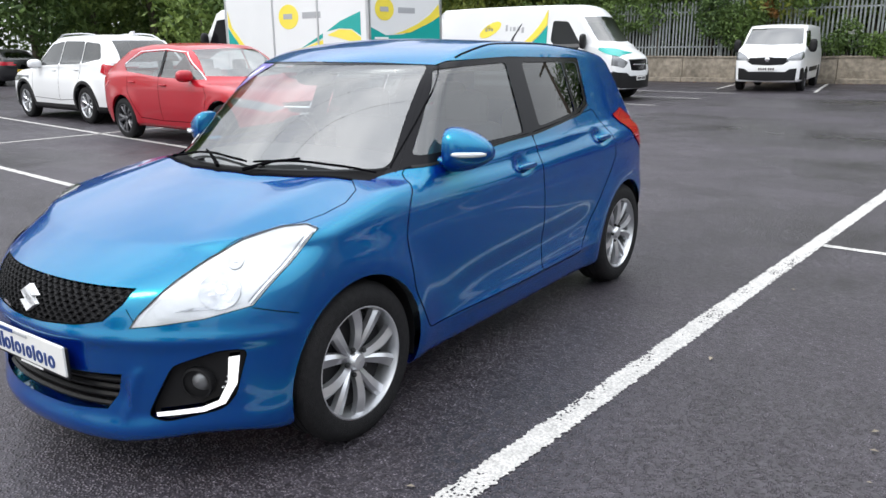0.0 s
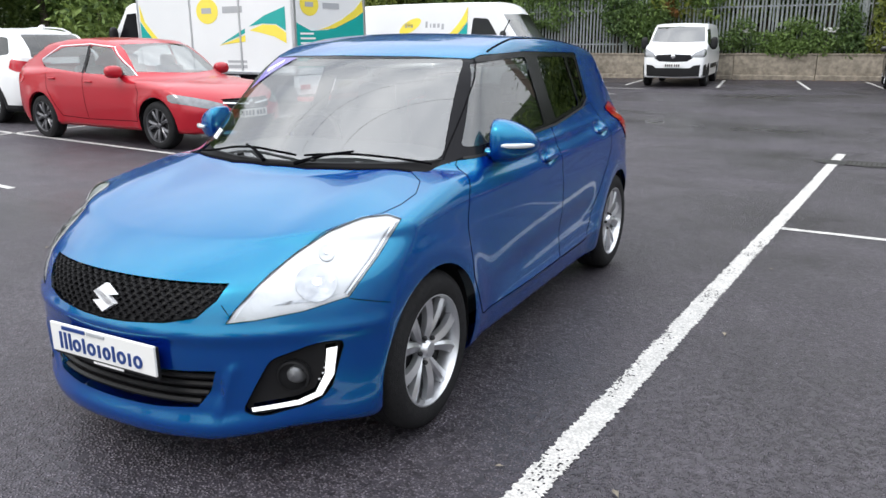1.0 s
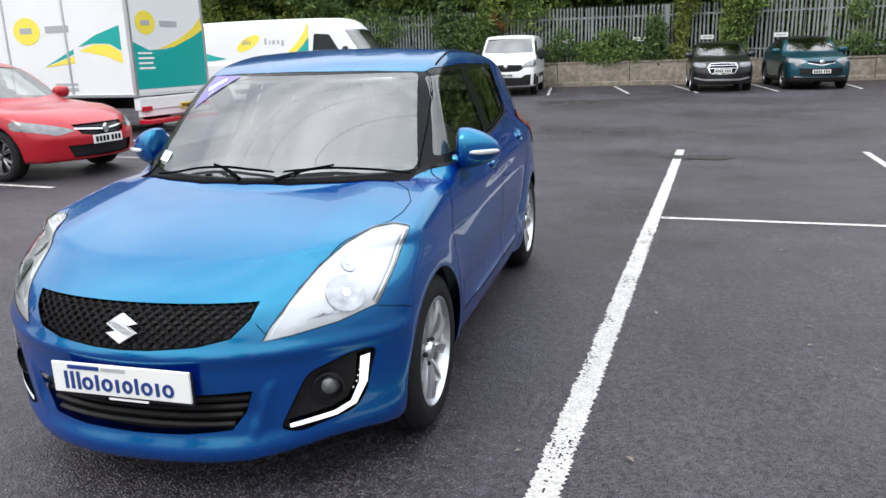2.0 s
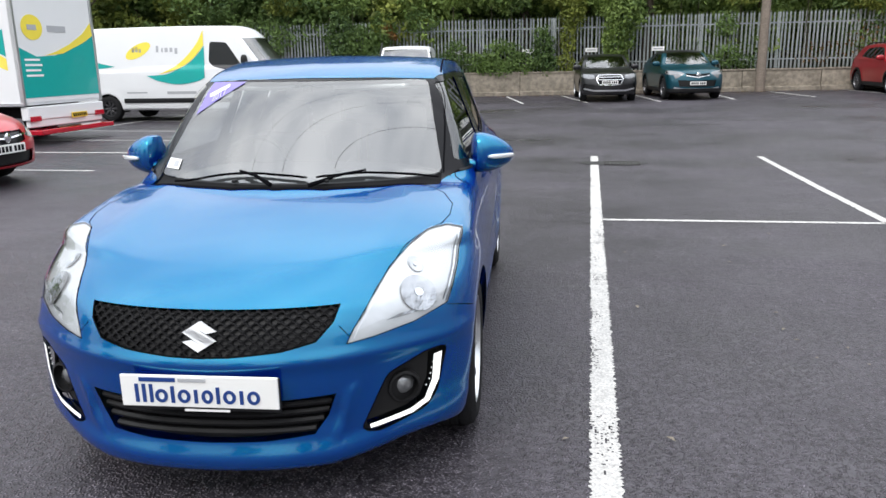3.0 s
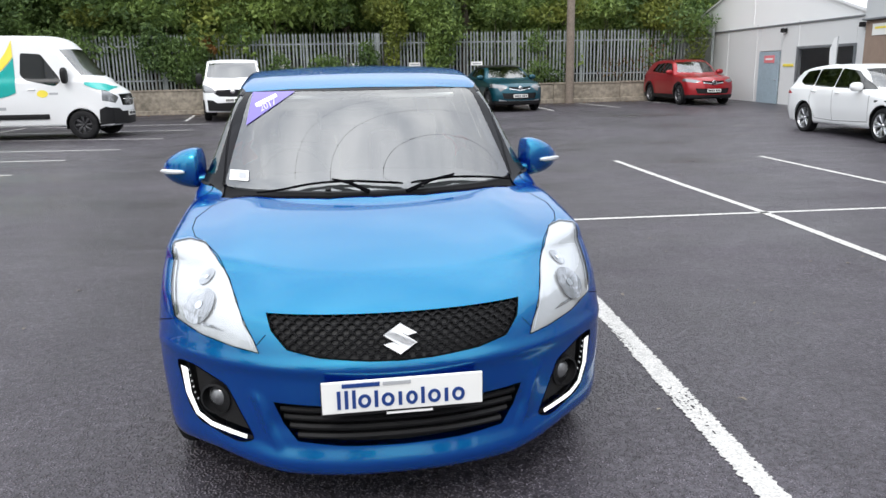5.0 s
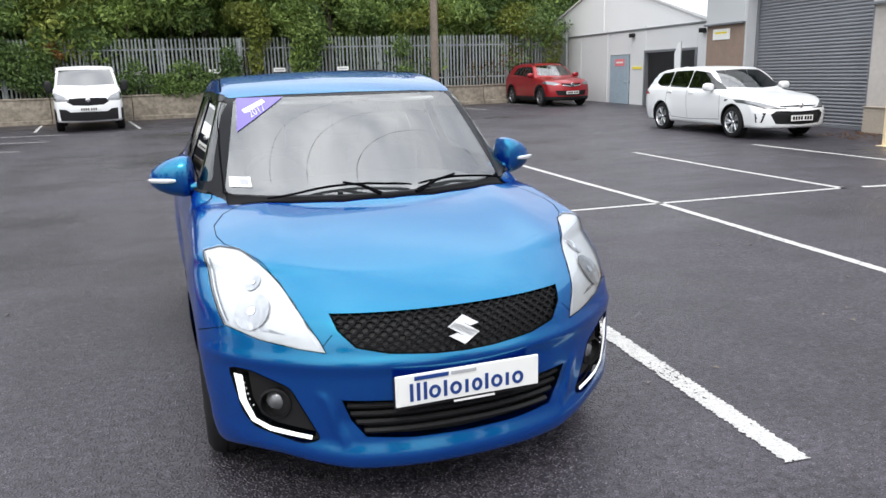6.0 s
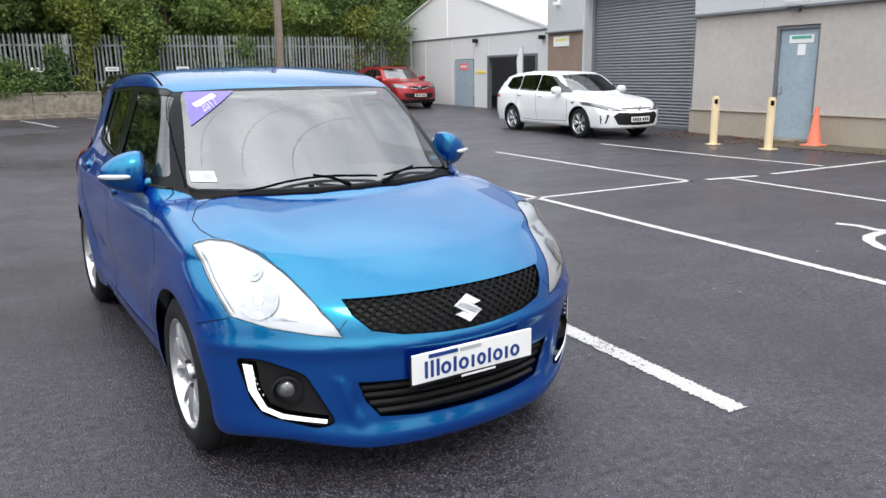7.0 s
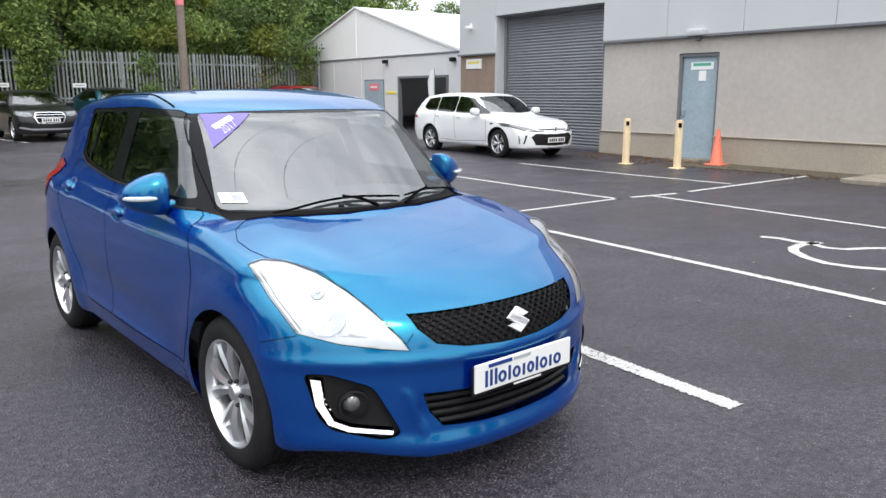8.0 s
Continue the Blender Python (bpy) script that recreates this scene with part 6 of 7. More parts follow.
# ---- box truck ----
def box_truck():
    t = thing("box_truck", "white box truck with teal and yellow graphics and a tail lift", "truck", m=pose(-12.0, 13.27, grade(-12, 13.3), 0, 0, 0))
    # local: x forward is -x world; rear face at x = 0
    body = part("cargo_box", box_bm(-2.55, 0, 2.05, 5.1, 2.44, 2.55, 0.03), M_WHITE, t, "white panelled cargo box")
    for x in (-0.02, -1.6, -3.2, -5.08):
        part("side_rib", box_bm(x, -1.228, 2.05, 0.05, 0.02, 2.5, 0.005), M_ALLOY, body)
    for z in (0.80, 3.30):
        part("edge_rail", box_bm(-2.55, -1.23, z, 5.12, 0.035, 0.07, 0.01), M_ALLOY, body)
    for y in (-1.2, 1.2):
        part("rear_post", box_bm(0.012, y, 2.05, 0.05, 0.07, 2.55, 0.01), M_ALLOY, body)
    part("rear_header", box_bm(0.012, 0, 3.2, 0.05, 2.4, 0.25, 0.01), M_WHITE, body)
    part("rear_shutter", box_bm(0.004, 0, 1.95, 0.03, 2.3, 2.25, 0.005), M_WHITE, body)
    def flat(name, outline, mat_, plane, off):
        # outline in (along, up); plane 'r' rear face, 's' near side
        bm = prism([(a_, b_) for a_, b_ in outline], 0.004, "x" if plane == "r" else "y", off)
        part(name, bm, mat_, body)
    flat("teal_panel", [(-1.16, 1.87), (-0.7, 1.70), (-0.14, 1.72), (0.33, 1.84), (0.91, 2.02), (1.16, 2.14), (1.16, 0.92), (-1.16, 0.92)], M_TEALG, "r", 0.022)
    flat("yellow_swoosh", [(-0.45, 1.72), (0.10, 1.76), (0.79, 1.98), (1.16, 2.14), (1.12, 2.40), (0.82, 2.17), (0.35, 1.95), (-0.1, 1.80)], M_YELG, "r", 0.026)
    flat("yellow_disc", [(-0.72 + 0.30 * math.cos(a_), 2.25 + 0.24 * math.sin(a_)) for a_ in np.linspace(0, 2 * math.pi, 21)[:-1]], M_YELG, "r", 0.022)
    flat("grey_bar", [(-0.86, 2.20), (-0.60, 2.20), (-0.60, 2.30), (-0.86, 2.30)], M_INKG, "r", 0.027)
    flat("grey_bar", [(-0.28, 2.18), (0.28, 2.18), (0.28, 2.30), (-0.28, 2.30)], M_INKG, "r", 0.022)
    for k in range(4):
        flat("white_bar", [(-1.05, 1.62 - 0.1 * k), (-0.62 + 0.05 * (k % 2), 1.62 - 0.1 * k), (-0.62 + 0.05 * (k % 2), 1.66 - 0.1 * k), (-1.05, 1.66 - 0.1 * k)], M_INKW, "r", 0.027)
    flat("yellow_disc", [(-2.62 + 0.36 * math.cos(a_), 2.15 + 0.28 * math.sin(a_)) for a_ in np.linspace(0, 2 * math.pi, 21)[:-1]], M_YELG, "s", -1.226)
    flat("grey_bar", [(-2.80, 2.10), (-2.48, 2.10), (-2.48, 2.22), (-2.80, 2.22)], M_INKG, "s", -1.231)
    flat("grey_bar", [(-2.12, 2.10), (-1.50, 2.10), (-1.50, 2.24), (-2.12, 2.24)], M_INKG, "s", -1.226)
    flat("teal_sail", [(-1.32, 1.80), (-0.85, 2.02), (-0.22, 2.20), (-0.22, 1.70), (-0.5, 1.84), (-0.9, 1.86)], M_TEALG, "s", -1.226)
    flat("yellow_swoosh", [(-1.30, 1.72), (-0.9, 1.84), (-0.5, 1.82), (-0.22, 1.66), (-0.22, 1.44), (-0.56, 1.58), (-0.95, 1.66)], M_YELG, "s", -1.226)
    flat("teal_sail", [(-2.25, 1.42), (-1.45, 1.76), (-1.45, 1.66), (-1.9, 1.52)], M_TEALG, "s", -1.226)
    flat("yellow_swoosh", [(-2.3, 1.40), (-1.9, 1.50), (-1.45, 1.62), (-1.45, 1.48), (-1.9, 1.44)], M_YELG, "s", -1.226)
    flat("teal_sail", [(-5.02, 1.95), (-4.8, 1.72), (-4.5, 1.45), (-5.02, 1.40)], M_TEALG, "s", -1.226)
    flat("yellow_swoosh", [(-5.0, 2.35), (-4.85, 1.95), (-4.30, 1.45), (-4.5, 1.45), (-4.8, 1.74), (-5.0, 1.98)], M_YELG, "s", -1.231)
    flat("grey_bar", [(-2.05, 1.02), (-1.45, 1.02), (-1.45, 1.07), (-2.05, 1.07)], M_INKG, "s", -1.226)
    flat("grey_bar", [(-2.05, 0.90), (-1.45, 0.90), (-1.45, 0.97), (-2.05, 0.97)], M_INKG, "s", -1.226)
    # chassis, tail lift, lamps
    part("chassis", box_bm(-3.2, 0, 0.60, 6.4, 1.0, 0.22, 0.02), M_TRIM, t)
    part("tail_beam", box_bm(-0.02, 0, 0.62, 0.16, 2.40, 0.26, 0.02), M_WHITE, t, "white rear beam")
    part("tail_lift", box_bm(0.12, 0, 0.26, 0.34, 2.36, 0.10, 0.02), M_REDLENS, t, "orange-red striped tail lift lip")
    part("bumper_bar", box_bm(-0.02, 0, 0.42, 0.10, 2.3, 0.14, 0.02), M_WHITE, t)
    for s in (1, -1):
        part("tail_lamp", box_bm(0.07, s * 1.02, 0.52, 0.03, 0.30, 0.10, 0.01), M_REDLENS, t, "red tail lamp")
        part("side_skirt", box_bm(-2.6, s * 1.18, 0.55, 1.7, 0.03, 0.36, 0.01), M_WHITE, t)
        for x in (-1.35, -4.95):
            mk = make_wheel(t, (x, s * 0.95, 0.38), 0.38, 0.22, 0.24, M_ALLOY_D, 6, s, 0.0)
            mk.rotation_euler = (0, 0, math.pi / 2)
    pl = part("number_plate", box_bm(0.075, 0.32, 0.52, 0.012, 0.52, 0.11, 0.003), M_PLATEY, t)
    for k in range(7):
        part("plate_bar", box_bm(0.084, 0.32 + (k - 3) * 0.066, 0.52, 0.004, 0.042, 0.068), M_GLOSS, pl)
    # cab
    cab = prism([(-5.2, 0.45), (-7.0, 0.45), (-7.05, 0.85), (-6.95, 1.25), (-6.45, 1.50), (-5.85, 2.34), (-5.6, 2.42), (-5.2, 2.42)], 2.0, "y", -1.0)
    bmesh.ops.bevel(cab, geom=cab.edges[:], offset=0.06, segments=3, affect="EDGES", profile=0.5)
    part("cab", cab, M_WHITE, t, "white cab", True)
    win = prism([(-5.45, 1.50), (-6.25, 1.50), (-5.80, 2.16), (-5.45, 2.18)], 0.02, "y", -1.012)
    part("cab_window", win, M_GLOSS, t, "dark cab side window")
    part("cab_window", prism([(-5.45, 1.50), (-6.25, 1.50), (-5.80, 2.16), (-5.45, 2.18)], 0.02, "y", 0.992), M_GLOSS, t, "dark cab side window")
    part("cab_mirror", blob(-6.2, -1.16, 1.65, 0.08, 0.11, 0.2, 3.0), M_TRIM, t, "", True)
    return t


box_truck()


# ---- boundary wall and palisade fence ----
M_CONC = mat("stained_concrete", (0.235, 0.205, 0.165), 0.92, bump=(35, 0.5), tint=0.55, scale=1.1, spots=(7, 0.30))
M_RENDER = mat("grey_render", (0.47, 0.435, 0.405), 0.92, bump=(160, 0.35), tint=0.13, scale=0.9, spots=(9, 0.05))
M_PLINTH = mat("buff_plinth_render", (0.385, 0.335, 0.275), 0.92, bump=(120, 0.4), tint=0.16, scale=1.4, spots=(30, 0.08))
M_CLAD = mat("pale_grey_cladding", (0.55, 0.565, 0.58), 0.5, 0.1, tint=0.05, scale=0.7)
M_LEDGE = mat("dark_grey_flashing", (0.19, 0.20, 0.215), 0.5, 0.2, tint=0.1)
M_SHUT = mat("grey_roller_shutter", (0.225, 0.23, 0.25), 0.42, 0.4, tint=0.10, scale=2.0)
M_DOOR = mat("blue_grey_door_paint", (0.33, 0.41, 0.47), 0.5, bump=(60, 0.08), tint=0.14, scale=2.5, spots=(12, 0.08))
M_BRICK = mat("brown_brickwork", (0.26, 0.19, 0.15), 0.9, bump=(60, 0.5), tint=0.2, scale=5)
M_PVC = mat("white_marquee_sheet", (0.87, 0.875, 0.88), 0.5, tint=0.04, scale=0.6)
M_PANEL = mat("grey_marquee_panel", (0.68, 0.685, 0.69), 0.6, tint=0.06, scale=0.6)
M_CREAM = mat("cream_bollard_paint", (0.82, 0.66, 0.42), 0.5, tint=0.08, scale=8, bump=(60, 0.1))
M_CONE = mat("orange_cone_plastic", (0.76, 0.20, 0.12), 0.5, tint=0.12, scale=7)
M_WOOD = mat("weathered_pole_timber", (0.20, 0.165, 0.135), 0.9, bump=(30, 0.6), tint=0.25, scale=3, spots=(25, 0.2))
M_BARK = mat("bark", (0.09, 0.075, 0.055), 0.95, bump=(25, 0.9), tint=0.3, scale=5)
M_PINK = mat("pink_sign", (0.75, 0.22, 0.24), 0.5, tint=0.05)
M_GREEN = mat("green_sign", (0.10, 0.42, 0.30), 0.5, tint=0.05)
M_DARK = mat("dark_interior", (0.035, 0.035, 0.037), 0.9, tint=0.3)
M_BACKDROP = mat("leafy_dark_backdrop", (0.030, 0.042, 0.014), 0.95, bump=(3, 0.9), tint=0.55, scale=1.3, spots=(6, 0.5))
M_SOIL = mat("leaf_litter_soil", (0.10, 0.085, 0.06), 0.95, bump=(50, 0.8), tint=0.35, scale=8, spots=(60, 0.4))


def boundary_wall():
    w = thing("wall_north", "low weathered concrete panel wall below the fence", "wall")
    w["kind"] = "structure"
    x, k = -34.0, 0
    rnd = random.Random(5)
    while x < 10.9:
        ln_ = min(2.75, 10.9 - x)
        z0 = grade(x + ln_ / 2, 29.2)
        top = 0.93 + rnd.uniform(-0.012, 0.012)
        bm = box_bm(x + ln_ / 2, 29.36 + rnd.uniform(-0.008, 0.008), (z0 - 0.2 + top) / 2, ln_ - 0.018, 0.30, top - z0 + 0.2, 0.018)
        part("concrete_panel", bm, M_CONC, w, "", True)
        part("coping", box_bm(x + ln_ / 2, 29.36, top + 0.03, ln_ - 0.008, 0.36, 0.07, 0.015), M_CONC, w)
        part("wall_foot", box_bm(x + ln_ / 2, 29.16, z0 + 0.05, ln_ - 0.01, 0.12, 0.22, 0.03), M_CONC, w)
        x += ln_
        k += 1
    # raised ground behind the wall, steepened into an added dark backdrop against sky gaps
    rnd = random.Random(8)
    xs, ys = [-75 + 2.5 * i for i in range(37)], [29.5, 31, 33, 36, 39, 41, 43, 45, 47, 50]
    hz = [0.85, 0.95, 1.2, 1.9, 2.9, 4.6, 7.0, 9.0, 10.5, 11.0]
    v = [(x, y, h + (rnd.uniform(-0.8, 0.8) if h > 2 else 0)) for y, h in zip(ys, hz) for x in xs]
    n = len(xs)
    bank = mesh_object("bank", v, [(j * n + i, j * n + i + 1, (j + 1) * n + i + 1, (j + 1) * n + i) for j in range(len(ys) - 1) for i in range(n - 1)], M_BACKDROP, smooth=True)
    tagged(bank, "dark leaf-coloured bank added as a backdrop behind the fence", "bank", kind="structure")


boundary_wall()


def palisade():
    f = thing("palisade_fence", "galvanised steel palisade fence with pointed pales", "fence")
    # one pale: folded W section, three-pointed top
    prof = [(-0.034, 0.0), (-0.026, -0.010), (-0.012, 0.004), (0.0, -0.012), (0.012, 0.004), (0.026, -0.010), (0.034, 0.0)]
    tops = [2.03, 2.10, 2.04, 2.14, 2.04, 2.10, 2.03]
    v, fc = [], []
    for back in (0.0, 0.004):
        for (px, py), tz in zip(prof, tops):
            v.append((px, py + back, 0.0))
            v.append((px, py + back, tz))
    n = len(prof)
    for i in range(n - 1):
        a_, b_ = 2 * i, 2 * i + 2
        fc.append((a_, b_, b_ + 1, a_ + 1))
        fc.append((2 * n + a_ + 1, 2 * n + b_ + 1, 2 * n + b_, 2 * n + a_))
        fc.append((a_ + 1, b_ + 1, 2 * n + b_ + 1, 2 * n + a_ + 1))
    me = None
    rnd = random.Random(3)
    for i in range(292):
        x = -30.0 + i * 0.140
        if x > 10.9:
            break
        if me is None:
            o = mesh_object("pale", v, fc, M_STEEL, f)
            me = o.data
        else:
            o = new("pale", me)
            o.parent = f
        o.location = (x, 29.62, 0.93 + rnd.uniform(-0.012, 0.012))
        o.rotation_euler = (rnd.uniform(-0.008, 0.008), rnd.uniform(-0.012, 0.012), rnd.uniform(-0.08, 0.08))
    for z in (1.32, 2.62):
        part("rail", box_bm(-9.5, 29.66, z, 41.0, 0.045, 0.05, 0.005), M_STEEL, f)
    for i in range(16):
        part("post", box_bm(-30 + i * 2.75, 29.70, 1.9, 0.10, 0.055, 2.2, 0.006), M_STEEL, f)


palisade()
for x_ in (-8.7, -6.15, -3.46, -1.04, 1.45):
    s_ = thing("bay_sign", "small white bay sign fixed to the palisade fence", "sign", "bay signs")
    part("sign_plate", box_bm(x_, 29.585, 1.78, 0.46, 0.012, 0.15, 0.004), M_PLATE, s_)
    part("sign_bar", box_bm(x_, 29.577, 1.78, 0.34, 0.004, 0.05), M_INKG, s_)

pole = thing("utility_pole", "tall weathered timber utility pole by the wall", "pole")
part("pole_shaft", tube([(5.06, 28.85, 0.0), (5.06, 28.85, 4.5), (5.06, 28.85, 10.0)], [0.17, 0.15, 0.12], 14), M_WOOD, pole, "", True)
part("pole_band", tube([(5.06, 28.85, 4.75), (5.06, 28.85, 5.05)], 0.16, 14), M_PINK, pole, "red band")
part("crossarm", box_bm(5.05, 28.85, 9.5, 2.0, 0.1, 0.12, 0.01), M_WOOD, pole)


# overhead wires high over the yard, between two poles outside the view
M_WIRE = mat("black_cable", (0.01, 0.01, 0.011), 0.6, tint=0.2)
for x_, y_ in ((-36.0, -16.5), (40.0, 29.5)):
    far_pole = thing("utility_pole", "timber utility pole carrying wires over the yard", "pole")
    part("pole_shaft", tube([(x_, y_, 0.0), (x_, y_, 4.5), (x_, y_, 9.3)], [0.17, 0.15, 0.12], 12), M_WOOD, far_pole, "", True)
    part("crossarm", tube([(x_ - 0.9, y_ + 1.5, 9.0), (x_ + 0.9, y_ - 1.5, 9.0)], 0.06, 6), M_WOOD, far_pole)
for off in (-1.5, 0.0, 1.5):
    pts = []
    for k in range(41):
        f_ = k / 40
        pts.append((-36.0 + 76.0 * f_ - 0.52 * off, -16.5 + 46.0 * f_ + 0.85 * off, 9.06 - 2.4 * f_ * (1 - f_)))
    cable = thing("overhead_wire", "thin black overhead wire slung across the yard", "wire", "overhead wires")
    part("strand", tube(pts, 0.006, 5), M_WIRE, cable, "", True)


# ---- trees and shrubs ----
def leaf_mat(name, dark, light):
    m = bpy.data.materials.new(name)
    m.use_nodes = True
    nd, ln = m.node_tree.nodes, m.node_tree.links
    b = nd["Principled BSDF"]
    b.inputs["Roughness"].default_value = 0.6
    g = nd.new("ShaderNodeNewGeometry")
    co = nd.new("ShaderNodeTexCoord")
    n = nd.new("ShaderNodeTexNoise")
    n.inputs["Scale"].default_value = 0.6
    ln.new(co.outputs["Object"], n.inputs["Vector"])
    mx = nd.new("ShaderNodeMix")
    mx.data_type = "RGBA"
    mx.inputs["A"].default_value, mx.inputs["B"].default_value = (*dark, 1), (*light, 1)
    k = nd.new("ShaderNodeMath")
    k.operation = "MULTIPLY_ADD"
    k.inputs[1].default_value, k.inputs[2].default_value = 0.55, -0.05
    ln.new(g.outputs["Random Per Island"], k.inputs[0])
    k2 = nd.new("ShaderNodeMath")
    k2.operation = "ADD"
    mr = nd.new("ShaderNodeMapRange")
    mr.inputs["From Min"].default_value, mr.inputs["From Max"].default_value, mr.inputs["To Min"].default_value, mr.inputs["To Max"].default_value = 0.35, 0.65, 0.0, 0.5
    ln.new(n.outputs["Fac"], mr.inputs["Value"])
    ln.new(k.outputs["Value"], k2.inputs[0])
    ln.new(mr.outputs["Result"], k2.inputs[1])
    ln.new(k2.outputs["Value"], mx.inputs["Factor"])
    ln.new(mx.outputs["Result"], b.inputs["Base Color"])
    tr = nd.new("ShaderNodeBsdfTranslucent")
    ln.new(mx.outputs["Result"], tr.inputs["Color"])
    ms = nd.new("ShaderNodeMixShader")
    ms.inputs["Fac"].default_value = 0.3
    ln.new(b.outputs["BSDF"], ms.inputs[1])
    ln.new(tr.outputs["BSDF"], ms.inputs[2])
    ln.new(ms.outputs["Shader"], nd["Material Output"].inputs["Surface"])
    return m


L_GREEN = leaf_mat("green_leaves", (0.060, 0.115, 0.028), (0.30, 0.40, 0.095))
L_DEEP = leaf_mat("dark_green_leaves", (0.040, 0.082, 0.024), (0.20, 0.30, 0.080))
L_YELLOW = leaf_mat("yellowing_leaves", (0.070, 0.110, 0.020), (0.26, 0.29, 0.052))
L_RUST = leaf_mat("rusty_leaves", (0.10, 0.06, 0.015), (0.30, 0.13, 0.03))


def leaf_cloud(name, centres, per, size, material, parent, seed):
    """Folded leaves scattered through several soft clumps: one part, kind stuff."""
    rnd = np.random.RandomState(seed)
    v, f = [], []
    for cx, cy, cz, rx, ry, rz in centres:
        n = int(per * rx * rz)
        u = rnd.normal(size=(n, 3))
        u /= np.linalg.norm(u, axis=1, keepdims=True)
        rad = rnd.uniform(0.25, 1.0, n) ** 0.5
        for i in range(n):
            d = u[i]
            wob = 1.0 + 0.35 * noise.noise(Vector((d[0] * 2.1 + cx, d[1] * 2.1 + seed, d[2] * 2.1 + cz)))
            p = Vector((cx + d[0] * rx * rad[i] * wob, cy + d[1] * ry * rad[i] * wob, cz + d[2] * rz * rad[i] * wob))
            s = size * rnd.uniform(0.6, 1.4)
            a = Vector(rnd.normal(size=3)).normalized()
            b = a.cross(Vector(rnd.normal(size=3))).normalized()
            nrm = a.cross(b)
            k = len(v)
            v += [p - a * s, p + b * s * 0.45 + nrm * s * 0.12, p + a * s, p - b * s * 0.45 + nrm * s * 0.12]
            f += [(k, k + 1, k + 2), (k, k + 2, k + 3)]
    ob = mesh_object(name, v, f, material, parent)
    ob["kind"] = "stuff"
    return ob


def make_tree(seed, height, spread, material, label, per=520, size=0.125):
    rnd = random.Random(seed)
    t = thing("tree", label, "tree", "trees behind the fence")
    pts = [(0, 0, -0.3)]
    for k in range(1, 7):
        pts.append((rnd.uniform(-0.2, 0.2) * k / 3, rnd.uniform(-0.2, 0.2) * k / 3, height * 0.85 * k / 6))
    trunk = part("trunk", tube(pts, [0.20 - 0.025 * k for k in range(7)], 8), M_BARK, t, "", True)
    centres = []
    for k in range(11):
        h = height * (0.22 + 0.75 * k / 10)
        ang = rnd.uniform(0, 6.28)
        r = spread * (0.75 - 0.5 * abs(k / 10 - 0.4)) * rnd.uniform(0.5, 1.0)
        c = (r * math.cos(ang), r * math.sin(ang), h)
        base = pts[min(6, 1 + int(k * 0.5))]
        mid = ((base[0] + c[0]) / 2, (base[1] + c[1]) / 2, (base[2] + c[2]) / 2 + 0.15)
        part("limb", tube([base, mid, c], [0.06, 0.04, 0.015], 5), M_BARK, t, "", True)
        q = spread * rnd.uniform(0.42, 0.62)
        centres.append((*c, q, q, q * rnd.uniform(0.6, 0.9)))
    leaf_cloud("crown", centres, per, size, material, t, seed)
    return t


T1 = make_tree(11, 7.5, 3.0, L_GREEN, "leafy green tree behind the fence")
T2 = make_tree(12, 9.0, 3.4, L_DEEP, "tall dark green tree behind the fence")
T3 = make_tree(13, 6.0, 2.6, L_YELLOW, "yellowing leafy tree behind the fence")
kinds = [T1, T2, T3]
T1.matrix_world, T2.matrix_world, T3.matrix_world = pose(-2.0, 32.2, 0.9), pose(3.6, 33.5, 0.9), pose(-9.2, 31.6, 0.9)
rt = random.Random(9)
for row, (y0, step, hi) in enumerate([(31.4, 2.1, 11.5), (34.2, 3.0, 11), (38.0, 4.0, 15)]):
    x_ = -46.0 + row
    while x_ < hi:
        k = rt.choices([0, 1, 2], [5, 5 + 2 * row, 2 if row == 0 else 1])[0]
        sc = rt.uniform(0.8, 1.15) * (1 + 0.18 * row) * (1.0 if x_ < 2 else 0.72)
        c = copy_thing(kinds[k], pose(x_, y0 + rt.uniform(-0.5, 0.6), 0.8 + 0.3 * row, 0, 0, rt.uniform(0, 360)) @ Matrix.Scale(sc, 4))
        c.scale = (sc, sc, sc)
        x_ += step * rt.uniform(0.75, 1.25)
# trees past the truck and round the yard, seen between vehicles; those at y < 0 are unseen, added to reflect in the
# paint
for x_, y_, k, sc in [(-27, 24, 1, 1.1), (-30, 20, 0, 1.2), (-33, 26, 1, 1.3), (-36, 21, 0, 1.2), (-40, 17, 1, 1.3), (-44, 13, 0, 1.3), (-46, 8, 1, 1.3), (-24, 27.5, 0, 1.0), (-47, 2, 0, 1.2), (-21, 28.3, 2, 0.9),
                      (26, -14, 1, 1.1), (20, -22, 0, 1.2), (8, -30, 1, 1.2), (-6, -32, 0, 1.3), (-20, -28, 1, 1.2), (-34, -16, 0, 1.2), (-42, -6, 1, 1.2), (14, -27, 2, 1.2),
                      (13, 39, 0, 0.75), (15.5, 41, 1, 0.7), (18.5, 40, 0, 0.8), (21.5, 43, 1, 0.75), (25, 42, 0, 0.8), (29, 44, 1, 0.8), (11.6, 36.8, 1, 0.8), (15.2, 37.6, 1, 0.95), (18.2, 38.6, 0, 1.1), (13.2, 37.4, 0, 0.9),
                      (-31, 30, 1, 1.2), (-36, 31, 0, 1.2), (-41, 27, 1, 1.3), (-46, 23, 0, 1.3), (-50, 18, 1, 1.3), (-52, 12, 0, 1.3), (-43, 33, 1, 1.4), (-52, 27, 0, 1.4), (-28, 33, 0, 1.2)]:
    c = copy_thing(kinds[k], pose(x_, y_, 0, 0, 0, 37 * x_))
    c.scale = (sc, sc, sc)
    tagged(c, "broad leafy tree of the partly unseen ring round the yard", "tree", "trees round the yard")


